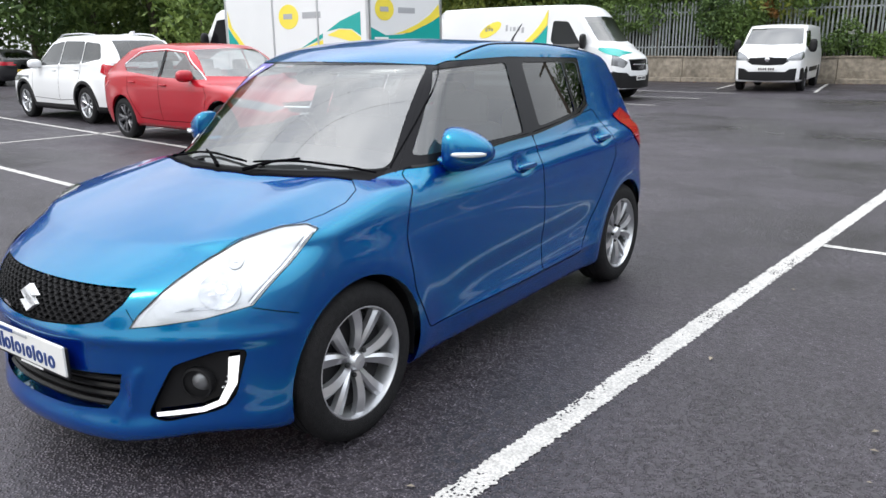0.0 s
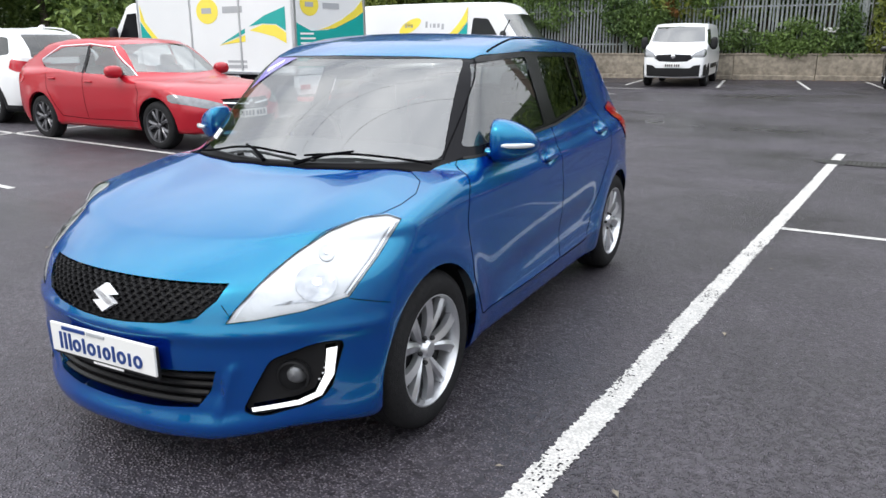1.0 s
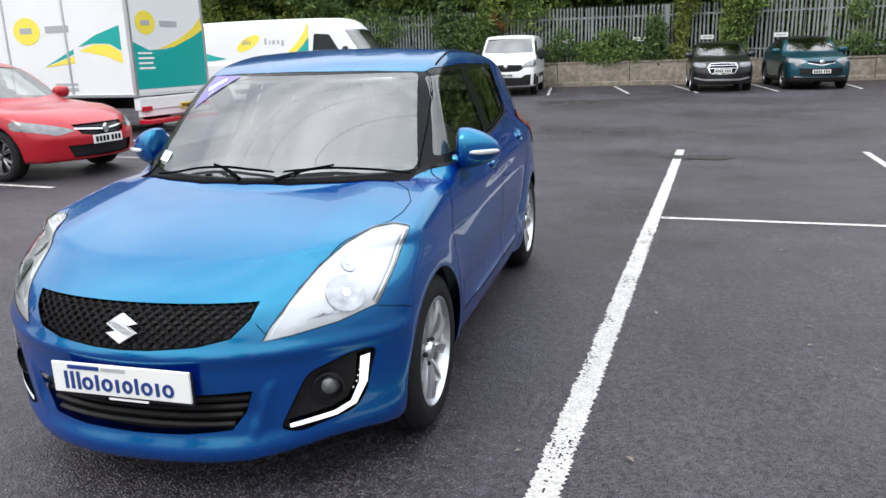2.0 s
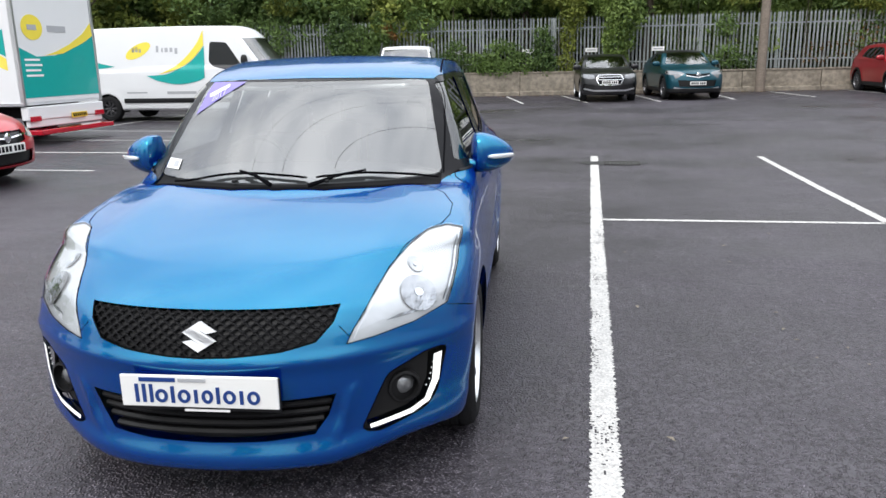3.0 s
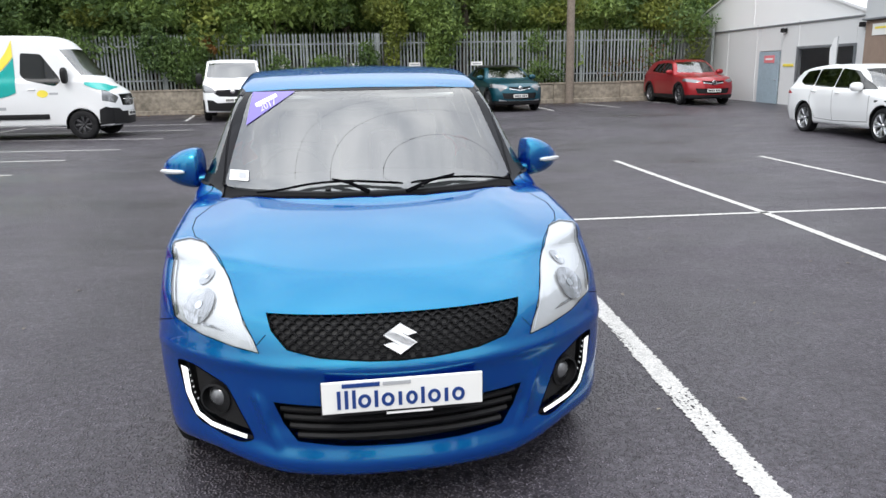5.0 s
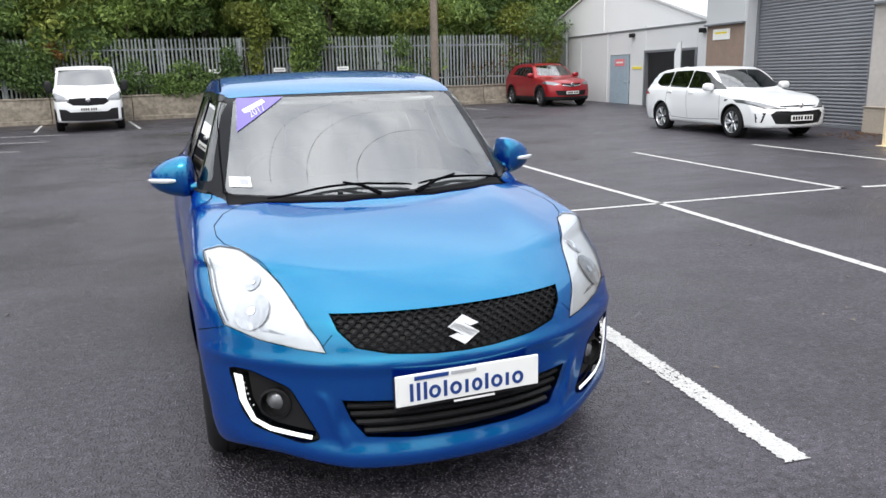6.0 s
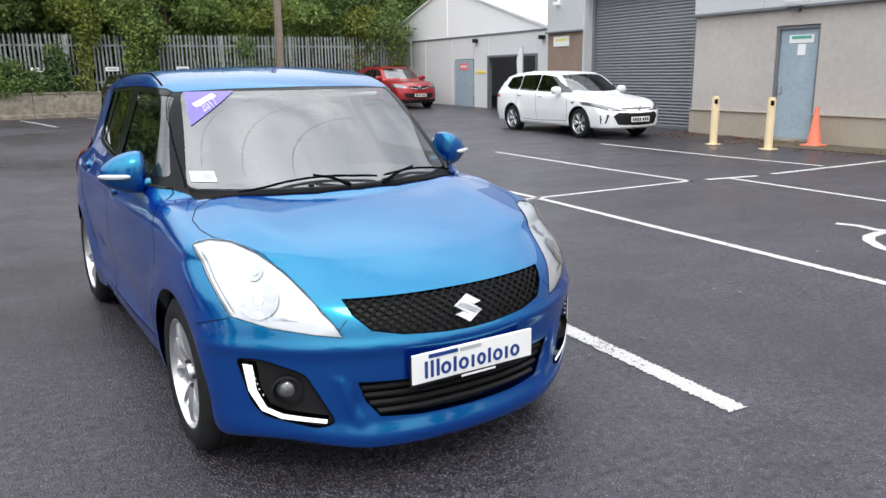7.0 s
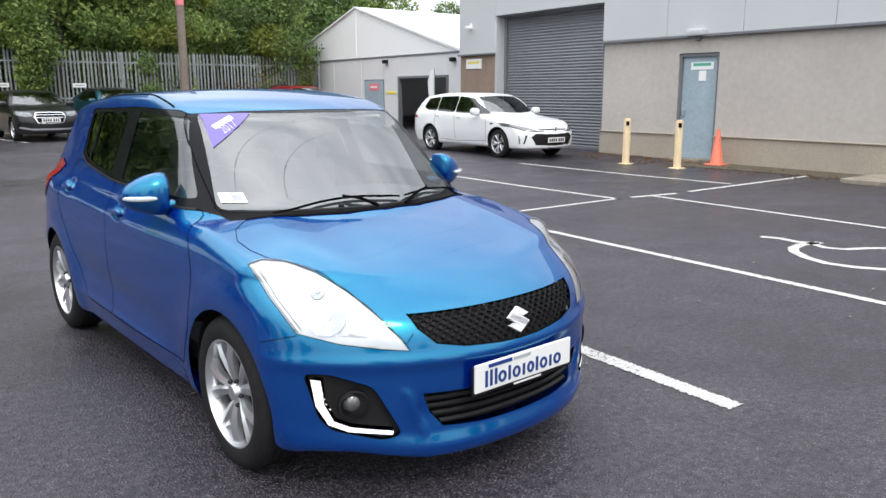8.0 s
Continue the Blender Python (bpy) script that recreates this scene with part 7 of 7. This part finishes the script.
def shrub(centres, material, label, per=420, size=0.055, seed=1):
    s = thing("shrub", label, "shrub", "shrubs along the fence")
    leaf_cloud("leaves", centres, per, size, material, s, seed)
    for k, c in enumerate(centres[:6]):
        part("stem", tube([(c[0], c[1] + 0.1, 0.95), (c[0] + 0.05, c[1], c[2])], [0.02, 0.008], 5), M_BARK, s, "", True)
    return s


shrub([(-11.0, 29.3, 2.5, 0.7, 0.28, 0.9), (-10.2, 29.3, 2.1, 0.8, 0.28, 0.9), (-9.5, 29.3, 1.6, 0.8, 0.28, 0.6), (-9.2, 29.3, 2.7, 0.6, 0.28, 0.7)], L_DEEP, "dense dark ivy hanging through the fence", 2000, 0.075, seed=31)
shrub([(-8.3, 29.3, 1.35, 0.9, 0.28, 0.4), (-7.0, 29.3, 1.35, 0.8, 0.28, 0.4), (-6.3, 29.3, 1.7, 0.5, 0.28, 0.6), (-7.7, 29.4, 3.0, 0.8, 0.35, 0.5)], L_DEEP, "green bramble growing over the wall", 1500, 0.070, seed=32)
shrub([(-5.3, 29.3, 1.35, 0.8, 0.28, 0.45), (-4.4, 29.3, 1.6, 0.8, 0.30, 0.65), (-3.6, 29.3, 1.35, 0.7, 0.28, 0.5), (-4.7, 29.2, 1.15, 0.9, 0.2, 0.3)], L_DEEP, "thick green bramble spilling over the wall", 1900, 0.070, seed=33)
shrub([(-2.85, 29.3, 1.9, 0.45, 0.28, 0.85), (-2.7, 29.3, 1.25, 0.45, 0.26, 0.4)], L_DEEP, "dark ivy climbing the fence", 2200, 0.070, seed=40)
shrub([(-9.0, 29.2, 2.75, 0.26, 0.18, 0.24), (-8.8, 29.2, 2.45, 0.20, 0.15, 0.18)], L_RUST, "rust-coloured creeper on the fence", 2600, 0.07, seed=34)
shrub([(-0.1, 29.2, 2.1, 0.65, 0.4, 0.9), (0.15, 29.2, 3.1, 0.85, 0.5, 0.8), (-0.4, 29.3, 3.7, 0.9, 0.5, 0.7), (-0.2, 29.3, 1.3, 0.5, 0.26, 0.4)], L_GREEN, "bushy green self-seeded tree against the fence", 1900, 0.080, seed=35)
shrub([(-1.75, 29.4, 3.3, 0.55, 0.35, 0.8), (-1.95, 29.3, 2.3, 0.34, 0.28, 0.8), (-2.0, 29.3, 1.3, 0.36, 0.26, 0.4)], L_YELLOW, "yellow-green shrub leaning over the fence", 1300, 0.080, seed=36)
shrub([(3.0, 29.3, 1.35, 0.45, 0.26, 0.35), (3.9, 29.3, 1.45, 0.55, 0.26, 0.5), (3.85, 29.4, 2.6, 0.42, 0.26, 0.5), (4.6, 29.3, 1.25, 0.40, 0.25, 0.3)], L_DEEP, "dark creeper on the fence", 1500, 0.065, seed=37)
shrub([(10.4, 29.3, 2.4, 0.45, 0.4, 1.0), (10.2, 29.3, 1.4, 0.4, 0.28, 0.6), (9.4, 29.4, 3.3, 1.0, 0.5, 0.5)], L_YELLOW, "yellow-green creeper in the fence corner", 1300, 0.070, seed=38)
shrub([(7.2, 29.35, 1.5, 0.9, 0.22, 0.45), (8.6, 29.35, 1.9, 0.7, 0.22, 0.7)], L_RUST, "thin brown dying creeper on the fence", 260, 0.05, seed=41)
shrub([(-14.5, 29.4, 2.6, 1.6, 0.4, 0.8), (-17.0, 29.4, 2.3, 1.6, 0.4, 1.0), (-19.5, 29.4, 2.2, 1.6, 0.4, 1.1)], L_DEEP, "dense hedge growing through the fence", 900, 0.085, seed=39)
rs = random.Random(21)
for k in range(11):
    x_ = -13.0 + 2.2 * k
    shrub([(x_ + rs.uniform(-0.4, 0.4), 29.55, 3.55 + rs.uniform(-0.1, 0.35), rs.uniform(0.6, 1.0), 0.45, rs.uniform(0.35, 0.6)), (x_ + rs.uniform(-0.8, 0.8), 29.75, 3.9, 0.9, 0.5, 0.5)],
          rs.choice([L_GREEN, L_DEEP, L_GREEN, L_YELLOW]), "leafy branches overhanging the top of the fence", 900, 0.09, seed=60 + k)


# ---- marquee ----
def marquee():
    t = thing("marquee", "large white gabled marquee with grey panel walls", "marquee")
    x0, x1, ya, yb, ym, ze, zr = 11.2, 26.0, 20.1, 34.4, 27.25, 2.95, 4.85
    g0 = 0.1
    # gable end with door and opening: panels round them
    def panel(y0, y1, z0, z1):
        part("wall_panel", box_bm(x0 + 0.04, (y0 + y1) / 2, (z0 + z1) / 2, 0.08, y1 - y0 - 0.012, z1 - z0 - 0.006, 0.006), M_PANEL, t)
    for y0, y1 in ((26.65, 29.2), (29.2, 31.8), (31.8, 34.4), (24.1, 25.15)):
        panel(y0, y1, g0, ze - 0.1)
    panel(25.15, 26.65, 2.0, ze - 0.1)
    panel(20.1, 21.0, g0, ze - 0.1)
    panel(21.0, 24.1, 2.05, ze - 0.1)
    part("gable", prism([(ya - 0.1, ze - 0.1), (yb + 0.1, ze - 0.1), (ym, zr)], 0.05, "x", x0 + 0.01), M_PVC, t, "white gable sheet")
    part("roof_slope", prism([(ya - 0.25, ze - 0.12), (ym, zr + 0.04), (ym, zr - 0.02), (ya - 0.2, ze - 0.2)], x1 - x0, "x", x0 - 0.06), M_PVC, t, "white roof sheet")
    part("roof_slope", prism([(yb + 0.25, ze - 0.12), (ym, zr + 0.04), (ym, zr - 0.02), (yb + 0.2, ze - 0.2)], x1 - x0, "x", x0 - 0.06), M_PVC, t, "white roof sheet")
    part("eave_beam", box_bm(x0 - 0.01, (ya + yb) / 2, ze - 0.10, 0.05, yb - ya, 0.06, 0.01), M_LEDGE, t)
    for y in (24.1, 26.9, 29.2, 31.8):
        part("frame_post", box_bm(x0 - 0.004, y, (g0 + ze) / 2, 0.03, 0.06, ze - g0, 0.006), M_PANEL, t)
    part("frame_post", box_bm(x0 - 0.004, ym, (ze + zr) / 2, 0.03, 0.05, zr - ze, 0.006), M_PVC, t)
    for y in (ya, yb):
        part("side_wall", box_bm((x0 + x1) / 2, y, (g0 + ze) / 2, x1 - x0, 0.08, ze - g0 - 0.2), M_PANEL, t)
    part("back_wall", box_bm(x1, ym, 1.5, 0.08, yb - ya, 2.9), M_PANEL, t)
    d = part("door", box_bm(x0 - 0.005, 25.9, 1.04, 0.05, 1.40, 1.88, 0.006), M_DOOR, t, "blue-grey steel door")
    part("door_sign", box_bm(x0 - 0.036, 25.85, 1.72, 0.01, 0.72, 0.26, 0.004), M_PINK, d, "pink and white notice")
    part("sign_bar", box_bm(x0 - 0.043, 25.85, 1.72, 0.006, 0.5, 0.06), M_INKW, d)
    part("door_handle", box_bm(x0 - 0.05, 25.35, 1.0, 0.03, 0.12, 0.03, 0.006), M_ALLOY, d)
    part("hazard_sign", box_bm(x0 - 0.01, 24.62, 1.50, 0.02, 0.66, 0.09, 0.004), M_YELG, t, "yellow strip sign")
    for y, z in ((24.9, 2.66), (20.6, 2.6)):
        part("flood_lamp", box_bm(x0 - 0.10, y, z, 0.16, 0.20, 0.14, 0.02), M_TRIM, t)
    part("opening_frame", prism([(20.95, g0), (21.06, g0), (21.06, 2.02), (24.04, 2.02), (24.04, g0), (24.14, g0), (24.14, 2.10), (20.95, 2.10)], 0.14, "x", x0 - 0.03), M_LEDGE, t)
    part("downpipe", tube([(x0 - 0.06, 20.0, 0.1), (x0 - 0.06, 20.0, 2.85)], 0.05, 8), M_PVC, t, "", True)
    t.location = (0.2, -0.6, 0)
    part("marquee_floor", box_bm(x0 + 7, ym, 0.09, 13.6, yb - ya - 0.3, 0.06), M_DARK, t)


marquee()
inner = plain_car("hatchback", "dark red hatchback standing inside the marquee", "car", FAR, M_RED2, pose(14.2, 22.0, 0.12, 0, 0, -90),
    [[(0.62, 0.99), (1.12, 1.35), (1.55, 1.38), (1.53, 1.0)]], (1.0, 0.70, 1.41, 0.56, 1.4), None, front_set(0.74, 0.88)[0], None, front_set(0.74, 0.88)[1], None, M_ALLOY, 5, glass=M_GLASS_D, res=(14, 20, 10, 24))
fl = thing("feather_flag", "small white feather flag by the marquee opening", "flag")
part("flag_pole", tube([(10.9, 20.5, 0.05), (10.9, 20.5, 2.3)], 0.02, 6), M_ALLOY, fl, "", True)
part("flag_cloth", prism([(20.52, 1.15), (20.82, 1.2), (20.88, 1.9), (20.7, 2.25), (20.52, 2.3)], 0.006, "x", 10.897), M_PVC, fl)


# ---- workshop building ----
def workshop():
    XF = 9.7
    b = thing("workshop", "grey rendered workshop with cladding above and a roller shutter", "building")
    def wall(y0, y1, z0, z1, material, x=XF, th=0.3, name="wall"):
        return part(name, box_bm(x + th / 2, (y0 + y1) / 2, (z0 + z1) / 2, th, y1 - y0, z1 - z0), material, b)
    wall(-14.0, 8.9, 0.58, 2.64, M_RENDER)
    wall(9.9, 12.1, 0.58, 2.64, M_RENDER)
    wall(8.9, 9.9, 2.32, 2.64, M_RENDER)
    for y0, y1 in ((-14.0, 8.9), (9.9, 12.1)):
        wall(y0, y1, -0.1, 0.58, M_PLINTH, XF - 0.025, 0.33, "plinth")
        part("plinth_cap", box_bm(XF - 0.03, (y0 + y1) / 2, 0.575, 0.06, y1 - y0, 0.03, 0.01), M_PLINTH, b)
    wall(16.15, 17.75, -0.1, 2.56, M_BRICK, XF, 0.5, "brick_pier")
    # cladding with its seams and ledge
    for k in range(14):
        y0 = -14 + k * 1.865
        if y0 + 1.865 <= 12.2:
            part("cladding_panel", box_bm(XF + 0.02, y0 + 0.9325, 4.75, 0.10, 1.857, 4.10, 0.006), M_CLAD, b)
    part("cladding_panel", box_bm(XF + 0.02, 14.12, 5.20, 0.10, 4.04, 3.2, 0.006), M_CLAD, b)
    part("cladding_panel", box_bm(XF + 0.02, 16.96, 4.70, 0.10, 1.62, 4.2, 0.006), M_CLAD, b)
    part("flashing", box_bm(XF - 0.05, -0.95, 2.665, 0.12, 26.1, 0.05, 0.008), M_LEDGE, b, "dark ledge flashing")
    part("flashing", box_bm(XF - 0.04, 16.96, 2.58, 0.12, 1.66, 0.05, 0.008), M_LEDGE, b, "dark ledge flashing")
    part("jamb", box_bm(XF + 0.30, 16.12, 1.8, 0.60, 0.07, 3.6), M_CLAD, b)
    part("jamb", box_bm(XF + 0.30, 12.09, 1.8, 0.60, 0.05, 3.6), M_LEDGE, b)
    part("lintel", box_bm(XF + 0.32, 14.1, 3.62, 0.56, 4.1, 0.10), M_LEDGE, b)
    sh = thing("roller_shutter", "closed dark grey slatted roller shutter", "shutter")
    n = 44
    prof = [(0.0, 0.0), (-0.012, 0.012), (-0.022, 0.040), (-0.012, 0.066), (0.0, 0.078)]
    v, fc = [], []
    for y in (12.12, 16.08):
        for px, pz in prof:
            v.append((px, y, pz))
    for i in range(4):
        fc.append((i, i + 1, 5 + i + 1, 5 + i))
    me = None
    for k in range(n + 1):
        if me is None:
            o = mesh_object("slat", v, fc, M_SHUT, sh)
            me = o.data
        else:
            o = new("slat", me)
            o.parent = sh
        o.location = (XF + 0.34, 0, 0.08 + k * 0.0785)
    part("bottom_bar", box_bm(XF + 0.33, 14.1, 0.05, 0.05, 3.96, 0.10, 0.008), M_LEDGE, sh)
    for y in (12.15, 16.05):
        part("guide", box_bm(XF + 0.32, y, 1.78, 0.08, 0.10, 3.55, 0.006), M_LEDGE, sh)
    # fire door
    d = thing("fire_door", "faded blue-grey steel fire door with a green notice", "door")
    part("door_leaf", box_bm(XF + 0.11, 9.40, 1.16, 0.05, 0.90, 2.18, 0.006), M_DOOR, d, "faded blue-grey door leaf")
    part("door_frame", prism([(8.9, 0.05), (8.96, 0.05), (8.96, 2.25), (9.84, 2.25), (9.84, 0.05), (9.9, 0.05), (9.9, 2.31), (8.9, 2.31)], 0.12, "x", XF + 0.03), M_LEDGE, d)
    nt = part("notice", box_bm(XF + 0.078, 9.36, 2.05, 0.008, 0.56, 0.16, 0.003), M_INKW, d, "white and green notice")
    part("notice_bar", box_bm(XF + 0.072, 9.36, 2.08, 0.006, 0.44, 0.06), M_GREEN, nt)
    part("notice", box_bm(XF + 0.078, 9.34, 1.84, 0.008, 0.18, 0.22, 0.003), M_INKW, d, "small white notice")
    part("threshold", box_bm(XF - 0.05, 9.4, 0.04, 0.34, 1.1, 0.06, 0.01), M_CONC, d)
    part("door_handle", box_bm(XF + 0.06, 9.75, 1.05, 0.05, 0.05, 0.14, 0.01), M_ALLOY, d)
    lb = thing("bulkhead_lamp", "grey bulkhead lamp above the fire door", "lamp")
    part("lamp_body", box_bm(XF - 0.10, 9.42, 2.74, 0.20, 0.42, 0.14, 0.03), M_CLAD, lb, "", True)
    part("lamp_bracket", box_bm(XF - 0.03, 9.42, 2.62, 0.10, 0.10, 0.10, 0.01), M_LEDGE, lb)
    sg = thing("pier_sign", "cream notice board on the brick pier", "sign")
    part("board", box_bm(XF - 0.012, 17.1, 2.32, 0.02, 0.72, 0.28, 0.004), M_PLATE, sg)
    part("board_bar", box_bm(XF - 0.025, 17.1, 2.36, 0.006, 0.5, 0.05), M_YELG, sg)
    cm = thing("wall_camera", "small white camera on the workshop corner", "camera")
    part("camera_body", box_bm(XF - 0.13, 17.2, 3.35, 0.22, 0.09, 0.09, 0.02), M_PVC, cm)
    part("camera_arm", box_bm(XF - 0.04, 17.2, 3.42, 0.08, 0.04, 0.10), M_PVC, cm)
    for o in (b, sh, d, lb, sg, cm):
        o.location = (0, -0.28, 0)
    # the rest of the block, unseen
    part("wall", box_bm(16.0, 17.6, 3.4, 12.2, 0.3, 6.9), M_CLAD, b)
    part("wall", box_bm(16.0, -13.9, 3.4, 12.2, 0.3, 6.9), M_CLAD, b)
    part("wall", box_bm(22.0, 1.9, 3.4, 0.3, 31.6, 6.9), M_CLAD, b)
    part("roof", box_bm(15.9, 1.9, 6.86, 12.5, 31.9, 0.12), M_LEDGE, b)


workshop()


# ---- bollards, cone, litter ----
def bollard(x, y):
    b = thing("bollard", "cream painted steel bollard with a dark cap mark", "bollard", "bollards by the fire door")
    bm = bmesh.new()
    bmesh.ops.create_cone(bm, cap_ends=True, segments=24, radius1=0.075, radius2=0.075, depth=0.94, matrix=Matrix.Translation((x, y, 0.49)))
    bmesh.ops.bevel(bm, geom=[e for e in bm.edges if all(v.co.z > 0.9 for v in e.verts)], offset=0.02, segments=2, affect="EDGES")
    part("post", bm, M_CREAM, b, "", True)
    part("base_plate", box_bm(x, y, 0.012, 0.24, 0.24, 0.024, 0.004), M_CREAM, b)
    part("cap_mark", box_bm(x - 0.054, y - 0.045, 0.86, 0.03, 0.09, 0.09, 0.004, None), M_GLOSS, b)


bollard(8.02, 9.57)
bollard(8.10, 8.33)
cone = thing("traffic_cone", "faded orange traffic cone by the fire door", "traffic cone")
bm, _ = lathe([(0.145, 0.035), (0.13, 0.06), (0.035, 0.73), (0.03, 0.75), (0.002, 0.75)], 24, "z")
bmesh.ops.translate(bm, vec=(9.33, 8.27, 0), verts=bm.verts[:])
part("cone_body", bm, M_CONE, cone, "", True)
part("cone_base", box_bm(9.33, 8.27, 0.02, 0.36, 0.36, 0.04, 0.012), M_CONE, cone)


def litter(name, label, spots_, size, seed, material, z=0.006):
    """Fallen leaves and grit scattered over the tarmac."""
    rnd = random.Random(seed)
    v, f = [], []
    for x0, x1, y0, y1, n in spots_:
        for _ in range(n):
            x, y, a, s = rnd.uniform(x0, x1), rnd.uniform(y0, y1), rnd.uniform(0, 6.28), size * rnd.uniform(0.5, 1.5)
            k = len(v)
            g = grade(x, y) + z
            c, d = s * math.cos(a), s * math.sin(a)
            v += [(x - c, y - d, g), (x - d * 0.5, y + c * 0.5, g + s * 0.35), (x + c, y + d, g + s * 0.1), (x + d * 0.5, y - c * 0.5, g + s * 0.3)]
            f += [(k, k + 1, k + 2), (k, k + 2, k + 3)]
    return tagged(mesh_object(name, v, f, material), label, "leaves", kind="stuff")


litter("fallen_leaves", "brown fallen leaves along the workshop wall", [(8.2, 9.6, 5.0, 12.0, 420), (9.2, 9.66, -2, 12.0, 500), (-20, 10, 28.3, 29.0, 500)], 0.035, 4, L_RUST)
litter("stray_leaves", "a few pale dry leaf scraps scattered on the tarmac", [(-6, 6, 0, 12, 60), (-1.2, 1.6, 0.5, 6.0, 26), (1, 8, 2, 9, 40)], 0.016, 5, M_CONC)
mesh = mesh_object("verge", [(8.7, -6, 0.008), (9.68, -6, 0.02), (9.68, 12.0, 0.02), (8.9, 12.0, 0.008), (8.55, 9.0, 0.008), (8.8, 6.5, 0.008)], [(0, 1, 2, 3, 4, 5)], M_SOIL)
tagged(mesh, "strip of dirt and moss along the workshop wall", "verge", kind="structure")
slab = part("concrete_slab", box_bm(8.95, 4.6, 0.03, 1.3, 1.2, 0.08, 0.01), M_CONC)
tagged(slab, "weathered concrete slab beside the workshop wall", "slab", kind="structure")

# gully at the end of the thick line, with its wet stain
M_WET = mat("wet_tarmac", (0.016, 0.015, 0.016), 0.42, tint=0.4, scale=14, bump=(120, 0.5))
M_IRON = mat("cast_iron_grate", (0.035, 0.032, 0.030), 0.6, 0.5, tint=0.3, scale=20, bump=(90, 0.4))
v = []
for k in range(40):
    a = 2 * math.pi * k / 40
    r = 1 + 0.35 * noise.noise(Vector((math.cos(a) * 1.6, math.sin(a) * 1.6, 3.1)))
    px, py = -1.02 + 0.52 * r * math.cos(a), 9.96 + 0.20 * r * math.sin(a)
    v.append((px, py, grade(px, py) + 0.008))
tagged(mesh_object("stain", v, [tuple(range(40))], M_WET), "dark wet stain round the gully", "stain", kind="structure")
gully = thing("drain_grate", "dark iron gully grate sunk beside a bay line", "drain", m=pose(-0.90, 9.95, grade(-0.9, 9.95)))
for sx, sy, dx, dy in ((0.50, 0.035, 0, 0.16), (0.50, 0.035, 0, -0.16), (0.035, 0.285, 0.2325, 0), (0.035, 0.285, -0.2325, 0)):
    part("grate_frame", box_bm(dx, dy, 0.004, sx, sy, 0.016, 0.003), M_IRON, gully)
for k in range(8):
    part("grate_bar", box_bm(-0.19 + 0.0543 * k, 0, 0.003, 0.020, 0.285, 0.012, 0.002), M_IRON, gully)
# black sheet gives the shade between the bars; the pot itself isn't modelled
part("gully_shade", box_bm(0, 0, -0.004, 0.43, 0.285, 0.010), M_GAP, gully, "black sheet standing for the dark hollow below the bars")


# wheelchair marking in the next bay
def stroke(pts, width, name="marking_stroke"):
    bm = bmesh.new()
    q = [Vector((*p, 0)) for p in pts]
    rows = []
    for i, p in enumerate(q):
        d = (q[min(i + 1, len(q) - 1)] - q[max(i - 1, 0)]).normalized()
        s = Vector((-d.y, d.x, 0)) * width / 2
        rows.append([bm.verts.new((w.x, w.y, grade(w.x, w.y) + 0.004)) for w in (p - s, p + s)])
    for a_, b_ in zip(rows, rows[1:]):
        bm.faces.new((a_[0], a_[1], b_[1], b_[0]))
    return part(name, bm, M_LINE, wheelchair)


wheelchair = thing("wheelchair_marking", "white painted wheelchair symbol on the bay", "road marking")
stroke([(2.73, 3.26), (2.80, 3.08), (2.76, 2.88), (2.86, 2.70)], 0.10)
stroke([(2.80, 2.76), (2.70, 2.56), (2.78, 2.40), (3.00, 2.30), (3.20, 2.15), (3.30, 2.00)], 0.09)
stroke([(2.92, 2.72), (2.66, 2.78), (2.44, 2.74), (2.28, 2.64), (2.12, 2.44), (2.03, 2.21), (2.07, 1.98), (2.20, 1.77), (2.45, 1.62), (2.75, 1.60), (3.00, 1.72)], 0.10)
